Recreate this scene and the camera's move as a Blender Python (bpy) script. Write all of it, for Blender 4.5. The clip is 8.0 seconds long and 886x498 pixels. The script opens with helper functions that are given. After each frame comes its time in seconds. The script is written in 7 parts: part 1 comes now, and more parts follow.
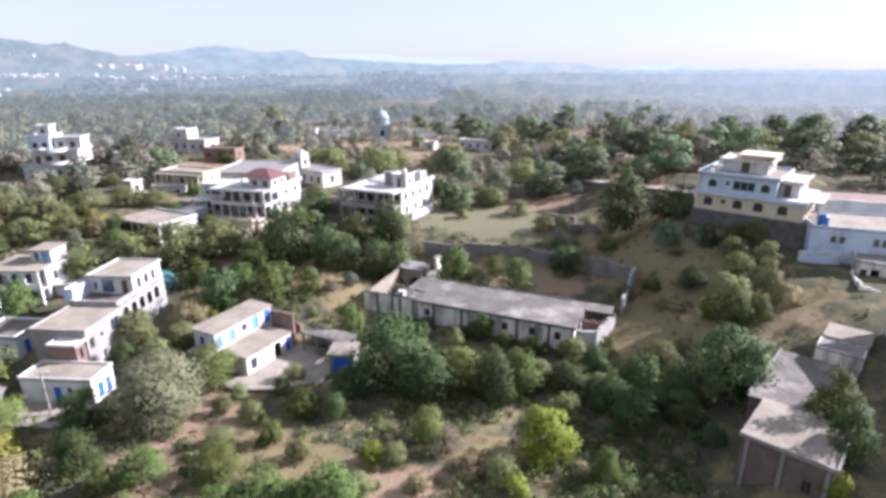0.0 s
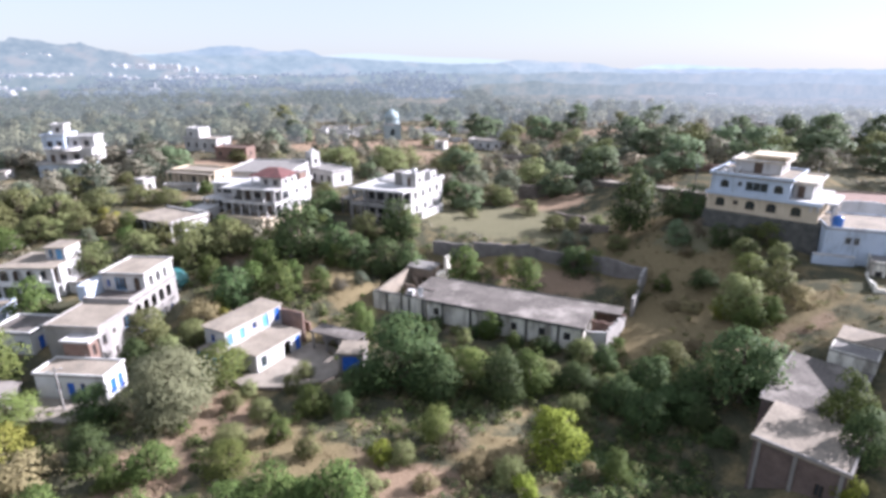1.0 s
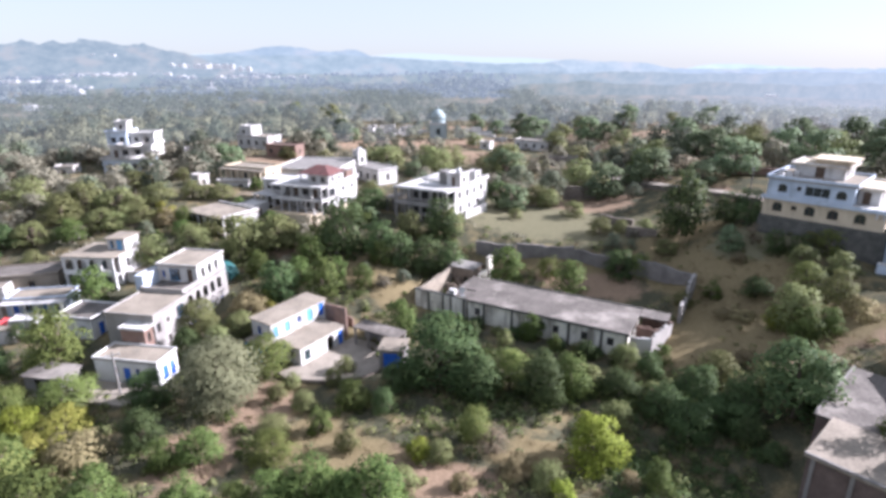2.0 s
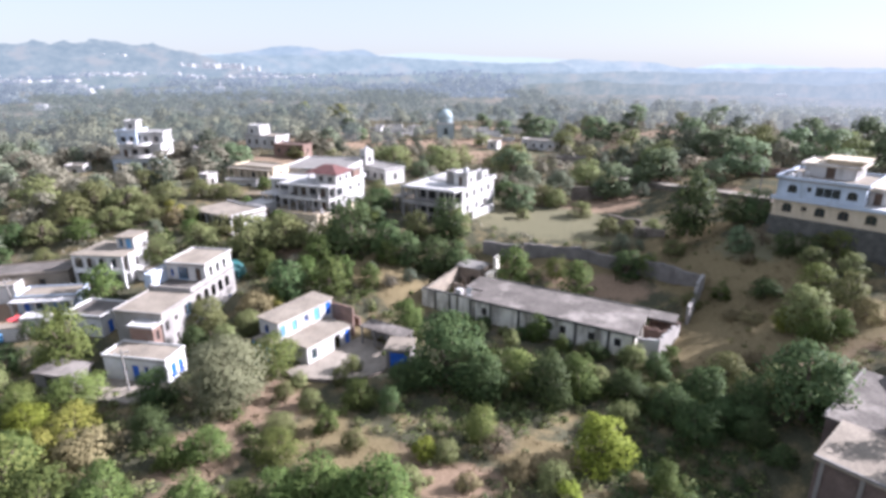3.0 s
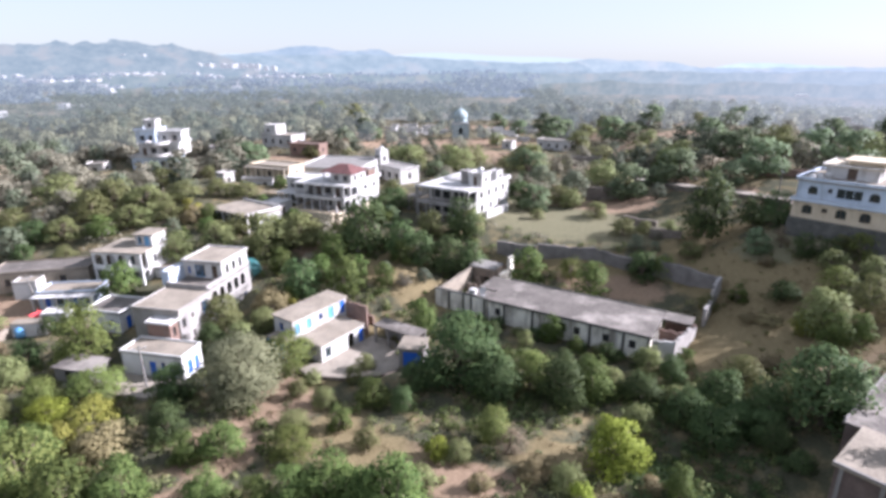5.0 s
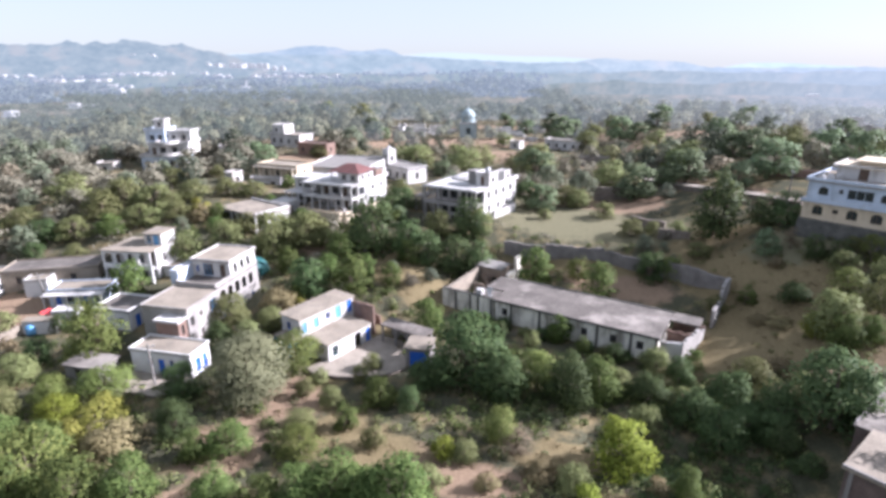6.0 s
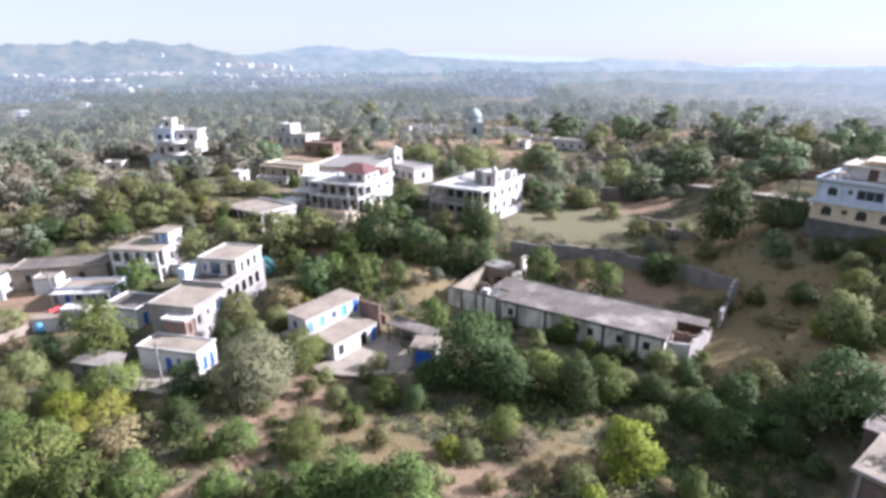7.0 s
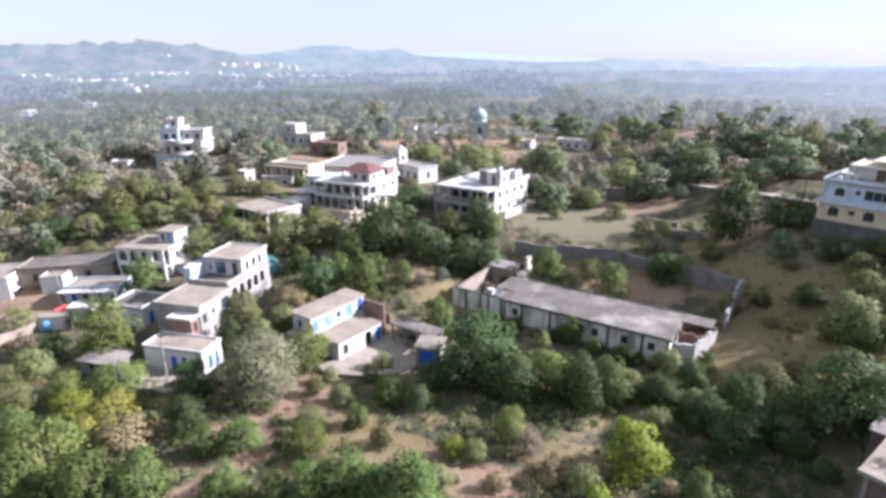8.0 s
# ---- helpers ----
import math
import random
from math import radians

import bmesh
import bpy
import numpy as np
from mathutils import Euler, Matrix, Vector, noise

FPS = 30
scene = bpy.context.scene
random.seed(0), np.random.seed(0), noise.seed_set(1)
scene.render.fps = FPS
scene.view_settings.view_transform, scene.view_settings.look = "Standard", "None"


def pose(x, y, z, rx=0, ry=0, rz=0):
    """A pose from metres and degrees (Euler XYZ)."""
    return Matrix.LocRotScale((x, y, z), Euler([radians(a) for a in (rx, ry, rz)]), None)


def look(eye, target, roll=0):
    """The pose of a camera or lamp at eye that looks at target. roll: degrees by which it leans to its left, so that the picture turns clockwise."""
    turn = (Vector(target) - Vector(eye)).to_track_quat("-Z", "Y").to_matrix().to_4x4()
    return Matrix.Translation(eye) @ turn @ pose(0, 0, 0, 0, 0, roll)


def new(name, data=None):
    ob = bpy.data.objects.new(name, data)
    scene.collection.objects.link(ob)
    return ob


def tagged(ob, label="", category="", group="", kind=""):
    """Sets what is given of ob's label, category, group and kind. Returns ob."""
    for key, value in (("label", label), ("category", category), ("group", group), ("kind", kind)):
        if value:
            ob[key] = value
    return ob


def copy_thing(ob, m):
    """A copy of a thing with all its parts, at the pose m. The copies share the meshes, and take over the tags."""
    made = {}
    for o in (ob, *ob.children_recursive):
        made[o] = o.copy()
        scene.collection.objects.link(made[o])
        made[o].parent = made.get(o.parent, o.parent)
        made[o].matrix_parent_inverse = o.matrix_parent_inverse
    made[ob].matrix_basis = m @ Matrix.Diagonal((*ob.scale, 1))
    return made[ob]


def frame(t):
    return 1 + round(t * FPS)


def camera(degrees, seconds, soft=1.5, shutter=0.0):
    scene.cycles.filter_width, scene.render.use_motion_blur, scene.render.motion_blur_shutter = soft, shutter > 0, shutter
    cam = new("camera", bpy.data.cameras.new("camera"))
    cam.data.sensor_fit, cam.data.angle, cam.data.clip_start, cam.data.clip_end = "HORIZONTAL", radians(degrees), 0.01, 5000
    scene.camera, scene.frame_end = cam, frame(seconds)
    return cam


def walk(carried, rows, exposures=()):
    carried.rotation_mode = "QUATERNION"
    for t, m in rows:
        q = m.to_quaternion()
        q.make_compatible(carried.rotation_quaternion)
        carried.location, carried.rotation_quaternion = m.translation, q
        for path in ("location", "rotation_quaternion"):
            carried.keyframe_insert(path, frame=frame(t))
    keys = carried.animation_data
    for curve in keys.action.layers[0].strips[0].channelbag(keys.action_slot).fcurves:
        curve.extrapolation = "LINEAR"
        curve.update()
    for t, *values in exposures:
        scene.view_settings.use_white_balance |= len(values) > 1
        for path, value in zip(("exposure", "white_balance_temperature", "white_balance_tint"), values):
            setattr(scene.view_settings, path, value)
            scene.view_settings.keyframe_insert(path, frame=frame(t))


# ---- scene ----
# ---------------------------------------------------------------- camera
EYE = (0.0, 0.0, 38.0)
PATH = [  # seconds, yaw, pitch, lean
    (0.0, -7.60, -18.42, -0.29), (0.5, -7.11, -18.45, -0.31), (1.0, -6.56, -18.46, -0.31), (1.1, -5.45, -18.46, -0.32),
    (1.2, -3.05, -18.46, -0.34), (1.3, -2.45, -18.46, -0.36), (1.5, -2.30, -18.46, -0.36), (3.0, -1.13, -18.49, -0.36),
    (3.5, -0.78, -18.49, -0.36), (4.0, -0.39, -18.49, -0.37), (4.5, 0.00, -18.50, -0.39), (6.0, 1.18, -18.52, -0.43),
    (6.5, 1.52, -18.53, -0.44), (7.0, 1.83, -18.55, -0.45), (7.5, 2.10, -18.55, -0.45), (8.0, 2.34, -18.56, -0.46)]


cam = camera(77.5, 8.0, soft=3.4, shutter=0.5)
EXPOSURE, KELVIN, TINT = 1.76, 5560, 23
walk(cam, [(t, Matrix.Translation(EYE) @ (pose(0, 0, 0, 0, 0, yaw) @ pose(0, 0, 0, 90 + pitch) @ pose(0, 0, 0, 0, 0, lean))) for t, yaw, pitch, lean in PATH],
     [(0.0, EXPOSURE, KELVIN, TINT), (8.0, EXPOSURE, KELVIN, TINT)])

# ---------------------------------------------------------------- light
SUN_AZ, SUN_EL = 82.0, 28.5          # degrees, clockwise from ahead (+y), and above the horizon
world = bpy.data.worlds.new("sky")
scene.world = world
world.use_nodes = True
wn = world.node_tree.nodes
sky = wn.new("ShaderNodeTexSky")
sky.sky_type, sky.sun_disc = "NISHITA", False
sky.sun_elevation, sky.sun_rotation = radians(SUN_EL), radians(SUN_AZ)
sky.air_density, sky.dust_density, sky.ozone_density, sky.altitude = 1.2, 1.2, 2.0, 500
veil = wn.new("ShaderNodeMix")                 # a thin even veil of haze over the clear sky
veil.data_type = "RGBA"
veil.inputs["Factor"].default_value = 0.88
veil.inputs["B"].default_value = (1.84, 1.92, 1.80, 1)
world.node_tree.links.new(sky.outputs[0], veil.inputs["A"])
world.node_tree.links.new(veil.outputs["Result"], wn["Background"].inputs[0])
wn["Background"].inputs[1].default_value = 0.118
sun = new("sun", bpy.data.lights.new("sun", "SUN"))
sun.data.energy, sun.data.angle, sun.data.color = 4.5, radians(0.6), (1.0, 0.935, 0.84)
sun.matrix_world = look((0, 0, 0), (-math.sin(radians(SUN_AZ)) * math.cos(radians(SUN_EL)),
                                    -math.cos(radians(SUN_AZ)) * math.cos(radians(SUN_EL)), -math.sin(radians(SUN_EL))))


# ---------------------------------------------------------------- materials
def ramp(nodes, stops):
    r = nodes.new("ShaderNodeValToRGB")
    while len(r.color_ramp.elements) < len(stops):
        r.color_ramp.elements.new(0.5)
    for e, (p, c) in zip(r.color_ramp.elements, stops):
        e.position, e.color = p, (*c, 1)
    return r


def surface(name, low, high, scale=0.6, fine=6.0, rough=0.85, bump=0.3, stain=None, stain_scale=0.25, stain_at=0.58, metal=0.0, per_object=0.0, streaks=False):
    """A weathered surface: two colours mixed by coarse and fine noise, patches of a stain colour and a fine relief."""
    m = bpy.data.materials.new(name)
    m.use_nodes = True
    n, l = m.node_tree.nodes, m.node_tree.links
    b = n["Principled BSDF"]
    geo = n.new("ShaderNodeNewGeometry")
    place = geo.outputs["Position"]
    n1, n2 = n.new("ShaderNodeTexNoise"), n.new("ShaderNodeTexNoise")
    n1.inputs["Scale"].default_value, n1.inputs["Detail"].default_value = scale, 6
    n2.inputs["Scale"].default_value, n2.inputs["Detail"].default_value = fine, 4
    l.new(place, n1.inputs["Vector"]), l.new(place, n2.inputs["Vector"])
    add = n.new("ShaderNodeMath")
    add.operation = "MULTIPLY_ADD"
    add.inputs[1].default_value = 0.45
    l.new(n2.outputs[0], add.inputs[0])
    scaled = n.new("ShaderNodeMath")
    scaled.operation = "MULTIPLY"
    scaled.inputs[1].default_value = 0.55
    l.new(n1.outputs[0], scaled.inputs[0]), l.new(scaled.outputs[0], add.inputs[2])
    r = ramp(n, [(0.36, low), (0.62, high)])
    l.new(add.outputs[0], r.inputs[0])
    colour = r.outputs[0]
    if stain:
        n3 = n.new("ShaderNodeTexNoise")
        n3.inputs["Scale"].default_value, n3.inputs["Detail"].default_value, n3.inputs["Roughness"].default_value = stain_scale, 8, 0.65
        if streaks:
            mp = n.new("ShaderNodeMapping")
            mp.inputs["Scale"].default_value = (1, 1, 0.22)
            l.new(place, mp.inputs[0]), l.new(mp.outputs[0], n3.inputs["Vector"])
        else:
            l.new(place, n3.inputs["Vector"])
        edge = n.new("ShaderNodeMapRange")
        edge.inputs["From Min"].default_value, edge.inputs["From Max"].default_value = stain_at - 0.06, stain_at + 0.1
        edge.inputs["To Max"].default_value = 0.85
        l.new(n3.outputs[0], edge.inputs["Value"])
        mix = n.new("ShaderNodeMix")
        mix.data_type = "RGBA"
        l.new(edge.outputs[0], mix.inputs["Factor"]), l.new(colour, mix.inputs["A"])
        mix.inputs["B"].default_value = (*stain, 1)
        colour = mix.outputs["Result"]
    if per_object:
        oi, hsv = n.new("ShaderNodeObjectInfo"), n.new("ShaderNodeHueSaturation")
        mr = n.new("ShaderNodeMapRange")
        mr.inputs["To Min"].default_value, mr.inputs["To Max"].default_value = 1 - per_object, 1 + per_object
        l.new(oi.outputs["Random"], mr.inputs["Value"]), l.new(mr.outputs[0], hsv.inputs["Value"]), l.new(colour, hsv.inputs["Color"])
        colour = hsv.outputs[0]
    l.new(colour, b.inputs["Base Color"])
    b.inputs["Roughness"].default_value, b.inputs["Metallic"].default_value = rough, metal
    if bump:
        bp = n.new("ShaderNodeBump")
        bp.inputs["Strength"].default_value, bp.inputs["Distance"].default_value = bump, 0.05
        l.new(n2.outputs[0], bp.inputs["Height"]), l.new(bp.outputs[0], b.inputs["Normal"])
    return m


def foliage(name, dark, light, spread=0.12):
    """Leaves: each clump its own tone, each tree its own shade, with light shining through."""
    m = bpy.data.materials.new(name)
    m.use_nodes = True
    n, l = m.node_tree.nodes, m.node_tree.links
    b = n["Principled BSDF"]
    geo, oi = n.new("ShaderNodeNewGeometry"), n.new("ShaderNodeObjectInfo")
    r = ramp(n, [(0.0, dark), (1.0, light)])
    l.new(geo.outputs["Random Per Island"], r.inputs[0])
    hsv, mh, mv = n.new("ShaderNodeHueSaturation"), n.new("ShaderNodeMapRange"), n.new("ShaderNodeMapRange")
    mh.inputs["To Min"].default_value, mh.inputs["To Max"].default_value = 0.5 - spread * 0.12, 0.5 + spread * 0.14
    mv.inputs["To Min"].default_value, mv.inputs["To Max"].default_value = 1 - spread * 2.2, 1 + spread * 2.2
    l.new(oi.outputs["Random"], mh.inputs["Value"]), l.new(oi.outputs["Random"], mv.inputs["Value"])
    l.new(mh.outputs[0], hsv.inputs["Hue"]), l.new(mv.outputs[0], hsv.inputs["Value"]), l.new(r.outputs[0], hsv.inputs["Color"])
    l.new(hsv.outputs[0], b.inputs["Base Color"])
    b.inputs["Roughness"].default_value = 0.6
    b.inputs["Specular IOR Level"].default_value = 0.08
    tr, mix = n.new("ShaderNodeBsdfTranslucent"), n.new("ShaderNodeMixShader")
    l.new(hsv.outputs[0], tr.inputs[0])
    mix.inputs[0].default_value = 0.30
    l.new(b.outputs[0], mix.inputs[1]), l.new(tr.outputs[0], mix.inputs[2])
    l.new(mix.outputs[0], n["Material Output"].inputs[0])
    return m


LEAF = {
    "green": foliage("green_leaves", (0.054, 0.080, 0.025), (0.148, 0.186, 0.056)),
    "dark": foliage("dark_green_leaves", (0.044, 0.069, 0.029), (0.108, 0.146, 0.056)),
    "lime": foliage("yellow_green_leaves", (0.112, 0.142, 0.020), (0.252, 0.280, 0.047)),
    "yellow": foliage("yellow_leaves", (0.165, 0.175, 0.038), (0.320, 0.310, 0.075)),
    "olive": foliage("olive_grey_leaves", (0.118, 0.130, 0.054), (0.232, 0.242, 0.102)),
    "dry": foliage("dry_brown_leaves", (0.145, 0.116, 0.062), (0.262, 0.214, 0.118)),
    "bare": foliage("grey_twigs_and_leaves", (0.150, 0.118, 0.078), (0.262, 0.212, 0.142)),
    "grey": foliage("silver_grey_leaves", (0.152, 0.158, 0.090), (0.228, 0.228, 0.132)),
    "fresh": foliage("fresh_green_leaves", (0.082, 0.106, 0.031), (0.194, 0.216, 0.066)),
    "mango": foliage("dense_blue_green_leaves", (0.052, 0.078, 0.034), (0.120, 0.154, 0.062)),
    # haze over the farther trees is painted into this leaf tone
    "blue": foliage("haze_blue_leaves", (0.096, 0.128, 0.068), (0.176, 0.214, 0.116)),
}
HAZE_TINTED = {  # scrub woods outside the village, leaves paled with painted haze
    "green": foliage("haze_tinted_green_leaves", (0.122, 0.138, 0.090), (0.172, 0.188, 0.124)),
    "dark": foliage("haze_tinted_dark_leaves", (0.093, 0.108, 0.077), (0.140, 0.156, 0.108)),
    "olive": foliage("haze_tinted_olive_leaves", (0.165, 0.154, 0.113), (0.224, 0.206, 0.154)),
    "dry": foliage("haze_tinted_dry_leaves", (0.199, 0.169, 0.120), (0.262, 0.224, 0.160)),
    "lime": foliage("haze_tinted_yellow_green_leaves", (0.181, 0.176, 0.093), (0.242, 0.233, 0.124)),
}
BARK = surface("grey_brown_bark", (0.09, 0.065, 0.045), (0.20, 0.16, 0.12), 3, 18, 0.95, 0.6)
WHITE = surface("weathered_white_plaster", (0.385, 0.372, 0.356), (0.530, 0.514, 0.496), 0.5, 7, 0.85, 0.15, (0.255, 0.235, 0.212), 0.45, 0.56, streaks=True)
CREAM = surface("cream_plaster", (0.44, 0.365, 0.262), (0.56, 0.475, 0.350), 0.5, 7, 0.85, 0.15, (0.26, 0.21, 0.15), 0.5, 0.62, streaks=True)
# Blue plaster, and also the painted blue shade on white fronts.
PALE_BLUE_AND_SHADE = surface("pale_blue_and_shade_plaster", (0.38, 0.44, 0.53), (0.48, 0.54, 0.62), 0.5, 7, 0.85, 0.15, (0.20, 0.22, 0.25), 0.5, 0.62, streaks=True)
# Lighter copy of the white; its colour makes up for weak fill light.
BRIGHTENED_WHITE = surface("brightened_whitewash", (0.52, 0.51, 0.49), (0.66, 0.65, 0.63), 0.5, 7, 0.85, 0.15, (0.36, 0.34, 0.31), 0.45, 0.62, streaks=True)
OLD_WHITE = surface("stained_whitewash", (0.56, 0.53, 0.45), (0.76, 0.73, 0.645), 0.7, 6, 0.9, 0.25, (0.15, 0.132, 0.108), 0.5, 0.52, streaks=True)
ROOF = surface("stained_roof_concrete", (0.066, 0.057, 0.049), (0.152, 0.133, 0.117), 0.30, 3, 0.95, 0.3, (0.285, 0.255, 0.225), 0.22, 0.58)
PALE_ROOF = surface("pale_lime_roof", (0.165, 0.138, 0.106), (0.290, 0.248, 0.196), 0.3, 4, 0.95, 0.3, (0.13, 0.115, 0.095), 0.45, 0.62)
CONCRETE = surface("bare_grey_concrete", (0.14, 0.13, 0.12), (0.23, 0.215, 0.198), 0.8, 8, 0.92, 0.3, (0.15, 0.14, 0.125), 0.4, 0.6)
BRICK = surface("raw_brick", (0.13, 0.082, 0.065), (0.215, 0.142, 0.112), 0.9, 9, 0.93, 0.4, (0.17, 0.13, 0.11), 0.5, 0.6, per_object=0.15)
MUD = surface("brown_mud_plaster", (0.13, 0.10, 0.075), (0.215, 0.170, 0.130), 0.7, 6, 0.95, 0.4, (0.10, 0.08, 0.065), 0.5, 0.58)
YARD_PLASTER = surface("dark_grey_yard_plaster", (0.125, 0.115, 0.108), (0.205, 0.188, 0.175), 0.6, 6, 0.92, 0.3, (0.095, 0.088, 0.08), 0.4, 0.58, streaks=True)
# Cement plaster, and the painted shade on a white verandah.
CEMENT_AND_SHADE = surface("grey_cement_and_shade_plaster", (0.215, 0.200, 0.188), (0.315, 0.295, 0.275), 0.6, 6, 0.92, 0.25, (0.15, 0.14, 0.13), 0.4, 0.60, streaks=True)
# Damp stains on the long house; painted shade on the mansion's plinth.
DAMP_AND_SHADE = surface("black_damp_stain_and_shade", (0.05, 0.05, 0.045), (0.12, 0.115, 0.10), 1.0, 8, 0.95, 0.3)
# Brick darkened to paint in the shade on the barn walls.
DARK_BRICK = surface("shade_dark_brick", (0.080, 0.058, 0.050), (0.145, 0.106, 0.090), 0.9, 9, 0.93, 0.4, (0.08, 0.065, 0.06), 0.5, 0.6)
STONE = surface("rubble_stone", (0.095, 0.077, 0.062), (0.19, 0.160, 0.132), 1.2, 6, 0.95, 0.5, (0.09, 0.085, 0.07), 0.5, 0.6, per_object=0.2)
PAVING = surface("dusty_concrete_yard", (0.20, 0.172, 0.138), (0.315, 0.275, 0.225), 0.5, 5, 0.95, 0.2, (0.16, 0.13, 0.10), 0.4, 0.6)
BLUE = surface("blue_paint", (0.02, 0.09, 0.42), (0.03, 0.14, 0.56), 2, 9, 0.5, 0.05)
SKY_BLUE = surface("light_blue_paint", (0.09, 0.25, 0.46), (0.13, 0.32, 0.54), 2, 9, 0.5, 0.05)
TEAL = surface("teal_paint", (0.02, 0.085, 0.085), (0.03, 0.12, 0.12), 2, 9, 0.5, 0.05)
TANK_BLUE = surface("blue_plastic", (0.015, 0.085, 0.30), (0.022, 0.115, 0.37), 2, 9, 0.4, 0.0)
DARK_WOOD = surface("dark_brown_wood", (0.05, 0.03, 0.02), (0.11, 0.07, 0.045), 2, 14, 0.7, 0.1)
RED = surface("dull_red_roof", (0.085, 0.036, 0.034), (0.150, 0.062, 0.056), 0.8, 8, 0.85, 0.2, (0.10, 0.05, 0.045), 0.5, 0.6)
# Greyed to put the distance haze into the shrine's colour.
PALE_TEAL = surface("haze_paled_teal_whitewash", (0.24, 0.30, 0.31), (0.33, 0.39, 0.40), 1, 8, 0.85, 0.1)
CLOTH_RED = surface("red_cloth", (0.45, 0.04, 0.05), (0.6, 0.08, 0.08), 2, 12, 0.9, 0.1)
STEEL = surface("galvanised_steel", (0.35, 0.35, 0.35), (0.5, 0.5, 0.5), 2, 12, 0.45, 0.05, metal=0.8)


def glass(name):
    m = bpy.data.materials.new(name)
    m.use_nodes = True
    b = m.node_tree.nodes["Principled BSDF"]
    b.inputs["Base Color"].default_value = (0.03, 0.035, 0.04, 1)
    b.inputs["Roughness"].default_value = 0.12
    b.inputs["IOR"].default_value = 1.5
    return m


GLASS = glass("dusty_window_glass")


# ---------------------------------------------------------------- mesh helpers
class Shape:
    """Collects faces for one mesh."""

    def __init__(self):
        self.v, self.f = [], []

    def add(self, verts, faces):
        k = len(self.v)
        self.v += [tuple(p) for p in verts]
        self.f += [tuple(k + i for i in f) for f in faces]
        return self

    def box(self, x0, y0, z0, x1, y1, z1):
        return self.add([(x0, y0, z0), (x1, y0, z0), (x1, y1, z0), (x0, y1, z0), (x0, y0, z1), (x1, y0, z1), (x1, y1, z1), (x0, y1, z1)],
                        [(3, 2, 1, 0), (4, 5, 6, 7), (0, 1, 5, 4), (1, 2, 6, 5), (2, 3, 7, 6), (3, 0, 4, 7)])

    def ring(self, x0, y0, x1, y1, t, z0, z1):
        """A low wall of thickness t round a rectangle."""
        o, i = [(x0, y0), (x1, y0), (x1, y1), (x0, y1)], [(x0 + t, y0 + t), (x1 - t, y0 + t), (x1 - t, y1 - t), (x0 + t, y1 - t)]
        v = [(x, y, z) for loop in (o, i) for z in (z0, z1) for x, y in loop]
        f = []
        for k in range(4):
            n = (k + 1) % 4
            f += [(k, n, n + 4, k + 4), (n + 8, k + 8, k + 12, n + 12), (k + 4, n + 4, n + 12, k + 12), (n, k, k + 8, n + 8)]
        return self.add(v, f)

    def tube(self, path, radii, sides=7):
        """A bent, tapering tube along a path of points."""
        rings = []
        for i, (p, r) in enumerate(zip(path, radii)):
            a, b = Vector(path[max(i - 1, 0)]), Vector(path[min(i + 1, len(path) - 1)])
            q = (b - a).to_track_quat("Z", "Y").to_matrix()
            rings.append([Vector(p) + q @ Vector((r * math.cos(2 * math.pi * s / sides), r * math.sin(2 * math.pi * s / sides), 0)) for s in range(sides)])
        verts = [v for ring in rings for v in ring]
        faces = [(i * sides + s, i * sides + (s + 1) % sides, (i + 1) * sides + (s + 1) % sides, (i + 1) * sides + s)
                 for i in range(len(rings) - 1) for s in range(sides)]
        faces += [tuple(range(sides))[::-1], tuple((len(rings) - 1) * sides + s for s in range(sides))]
        return self.add(verts, faces)

    def lathe(self, profile, cx=0, cy=0, sides=16):
        """A solid of revolution from (radius, z) pairs."""
        verts = [(cx + r * math.cos(2 * math.pi * s / sides), cy + r * math.sin(2 * math.pi * s / sides), z) for r, z in profile for s in range(sides)]
        faces = [(i * sides + s, i * sides + (s + 1) % sides, (i + 1) * sides + (s + 1) % sides, (i + 1) * sides + s)
                 for i in range(len(profile) - 1) for s in range(sides)]
        faces += [tuple(range(sides))[::-1], tuple((len(profile) - 1) * sides + s for s in range(sides))]
        return self.add(verts, faces)

    def mesh(self, name, material, smooth=False):
        me = bpy.data.meshes.new(name)
        index, verts, ids = {}, [], []
        for v in self.v:                        # corners that meet are one
            key = (round(v[0], 4), round(v[1], 4), round(v[2], 4))
            if key not in index:
                index[key] = len(verts)
                verts.append(v)
            ids.append(index[key])
        faces = [tuple(dict.fromkeys(ids[i] for i in f)) for f in self.f]
        me.from_pydata(verts, [], [f for f in faces if len(f) > 2])
        me.materials.append(material)
        if smooth:
            me.shade_smooth()
        me.update()
        return me


def part(name, shape, material, parent, label="", smooth=False):
    ob = new(name, shape.mesh(name, material, smooth))
    ob.parent = parent
    return tagged(ob, label)


def thing(name, x, y, z, yaw, label, category, group=""):
    ob = new(name)
    ob.empty_display_size = 0.5
    ob.matrix_basis = pose(x, y, z, 0, 0, yaw)
    return tagged(ob, label, category, group)


# ---------------------------------------------------------------- ground
def smooth_step(v):
    v = min(1.0, max(0.0, v))
    return v * v * (3 - 2 * v)


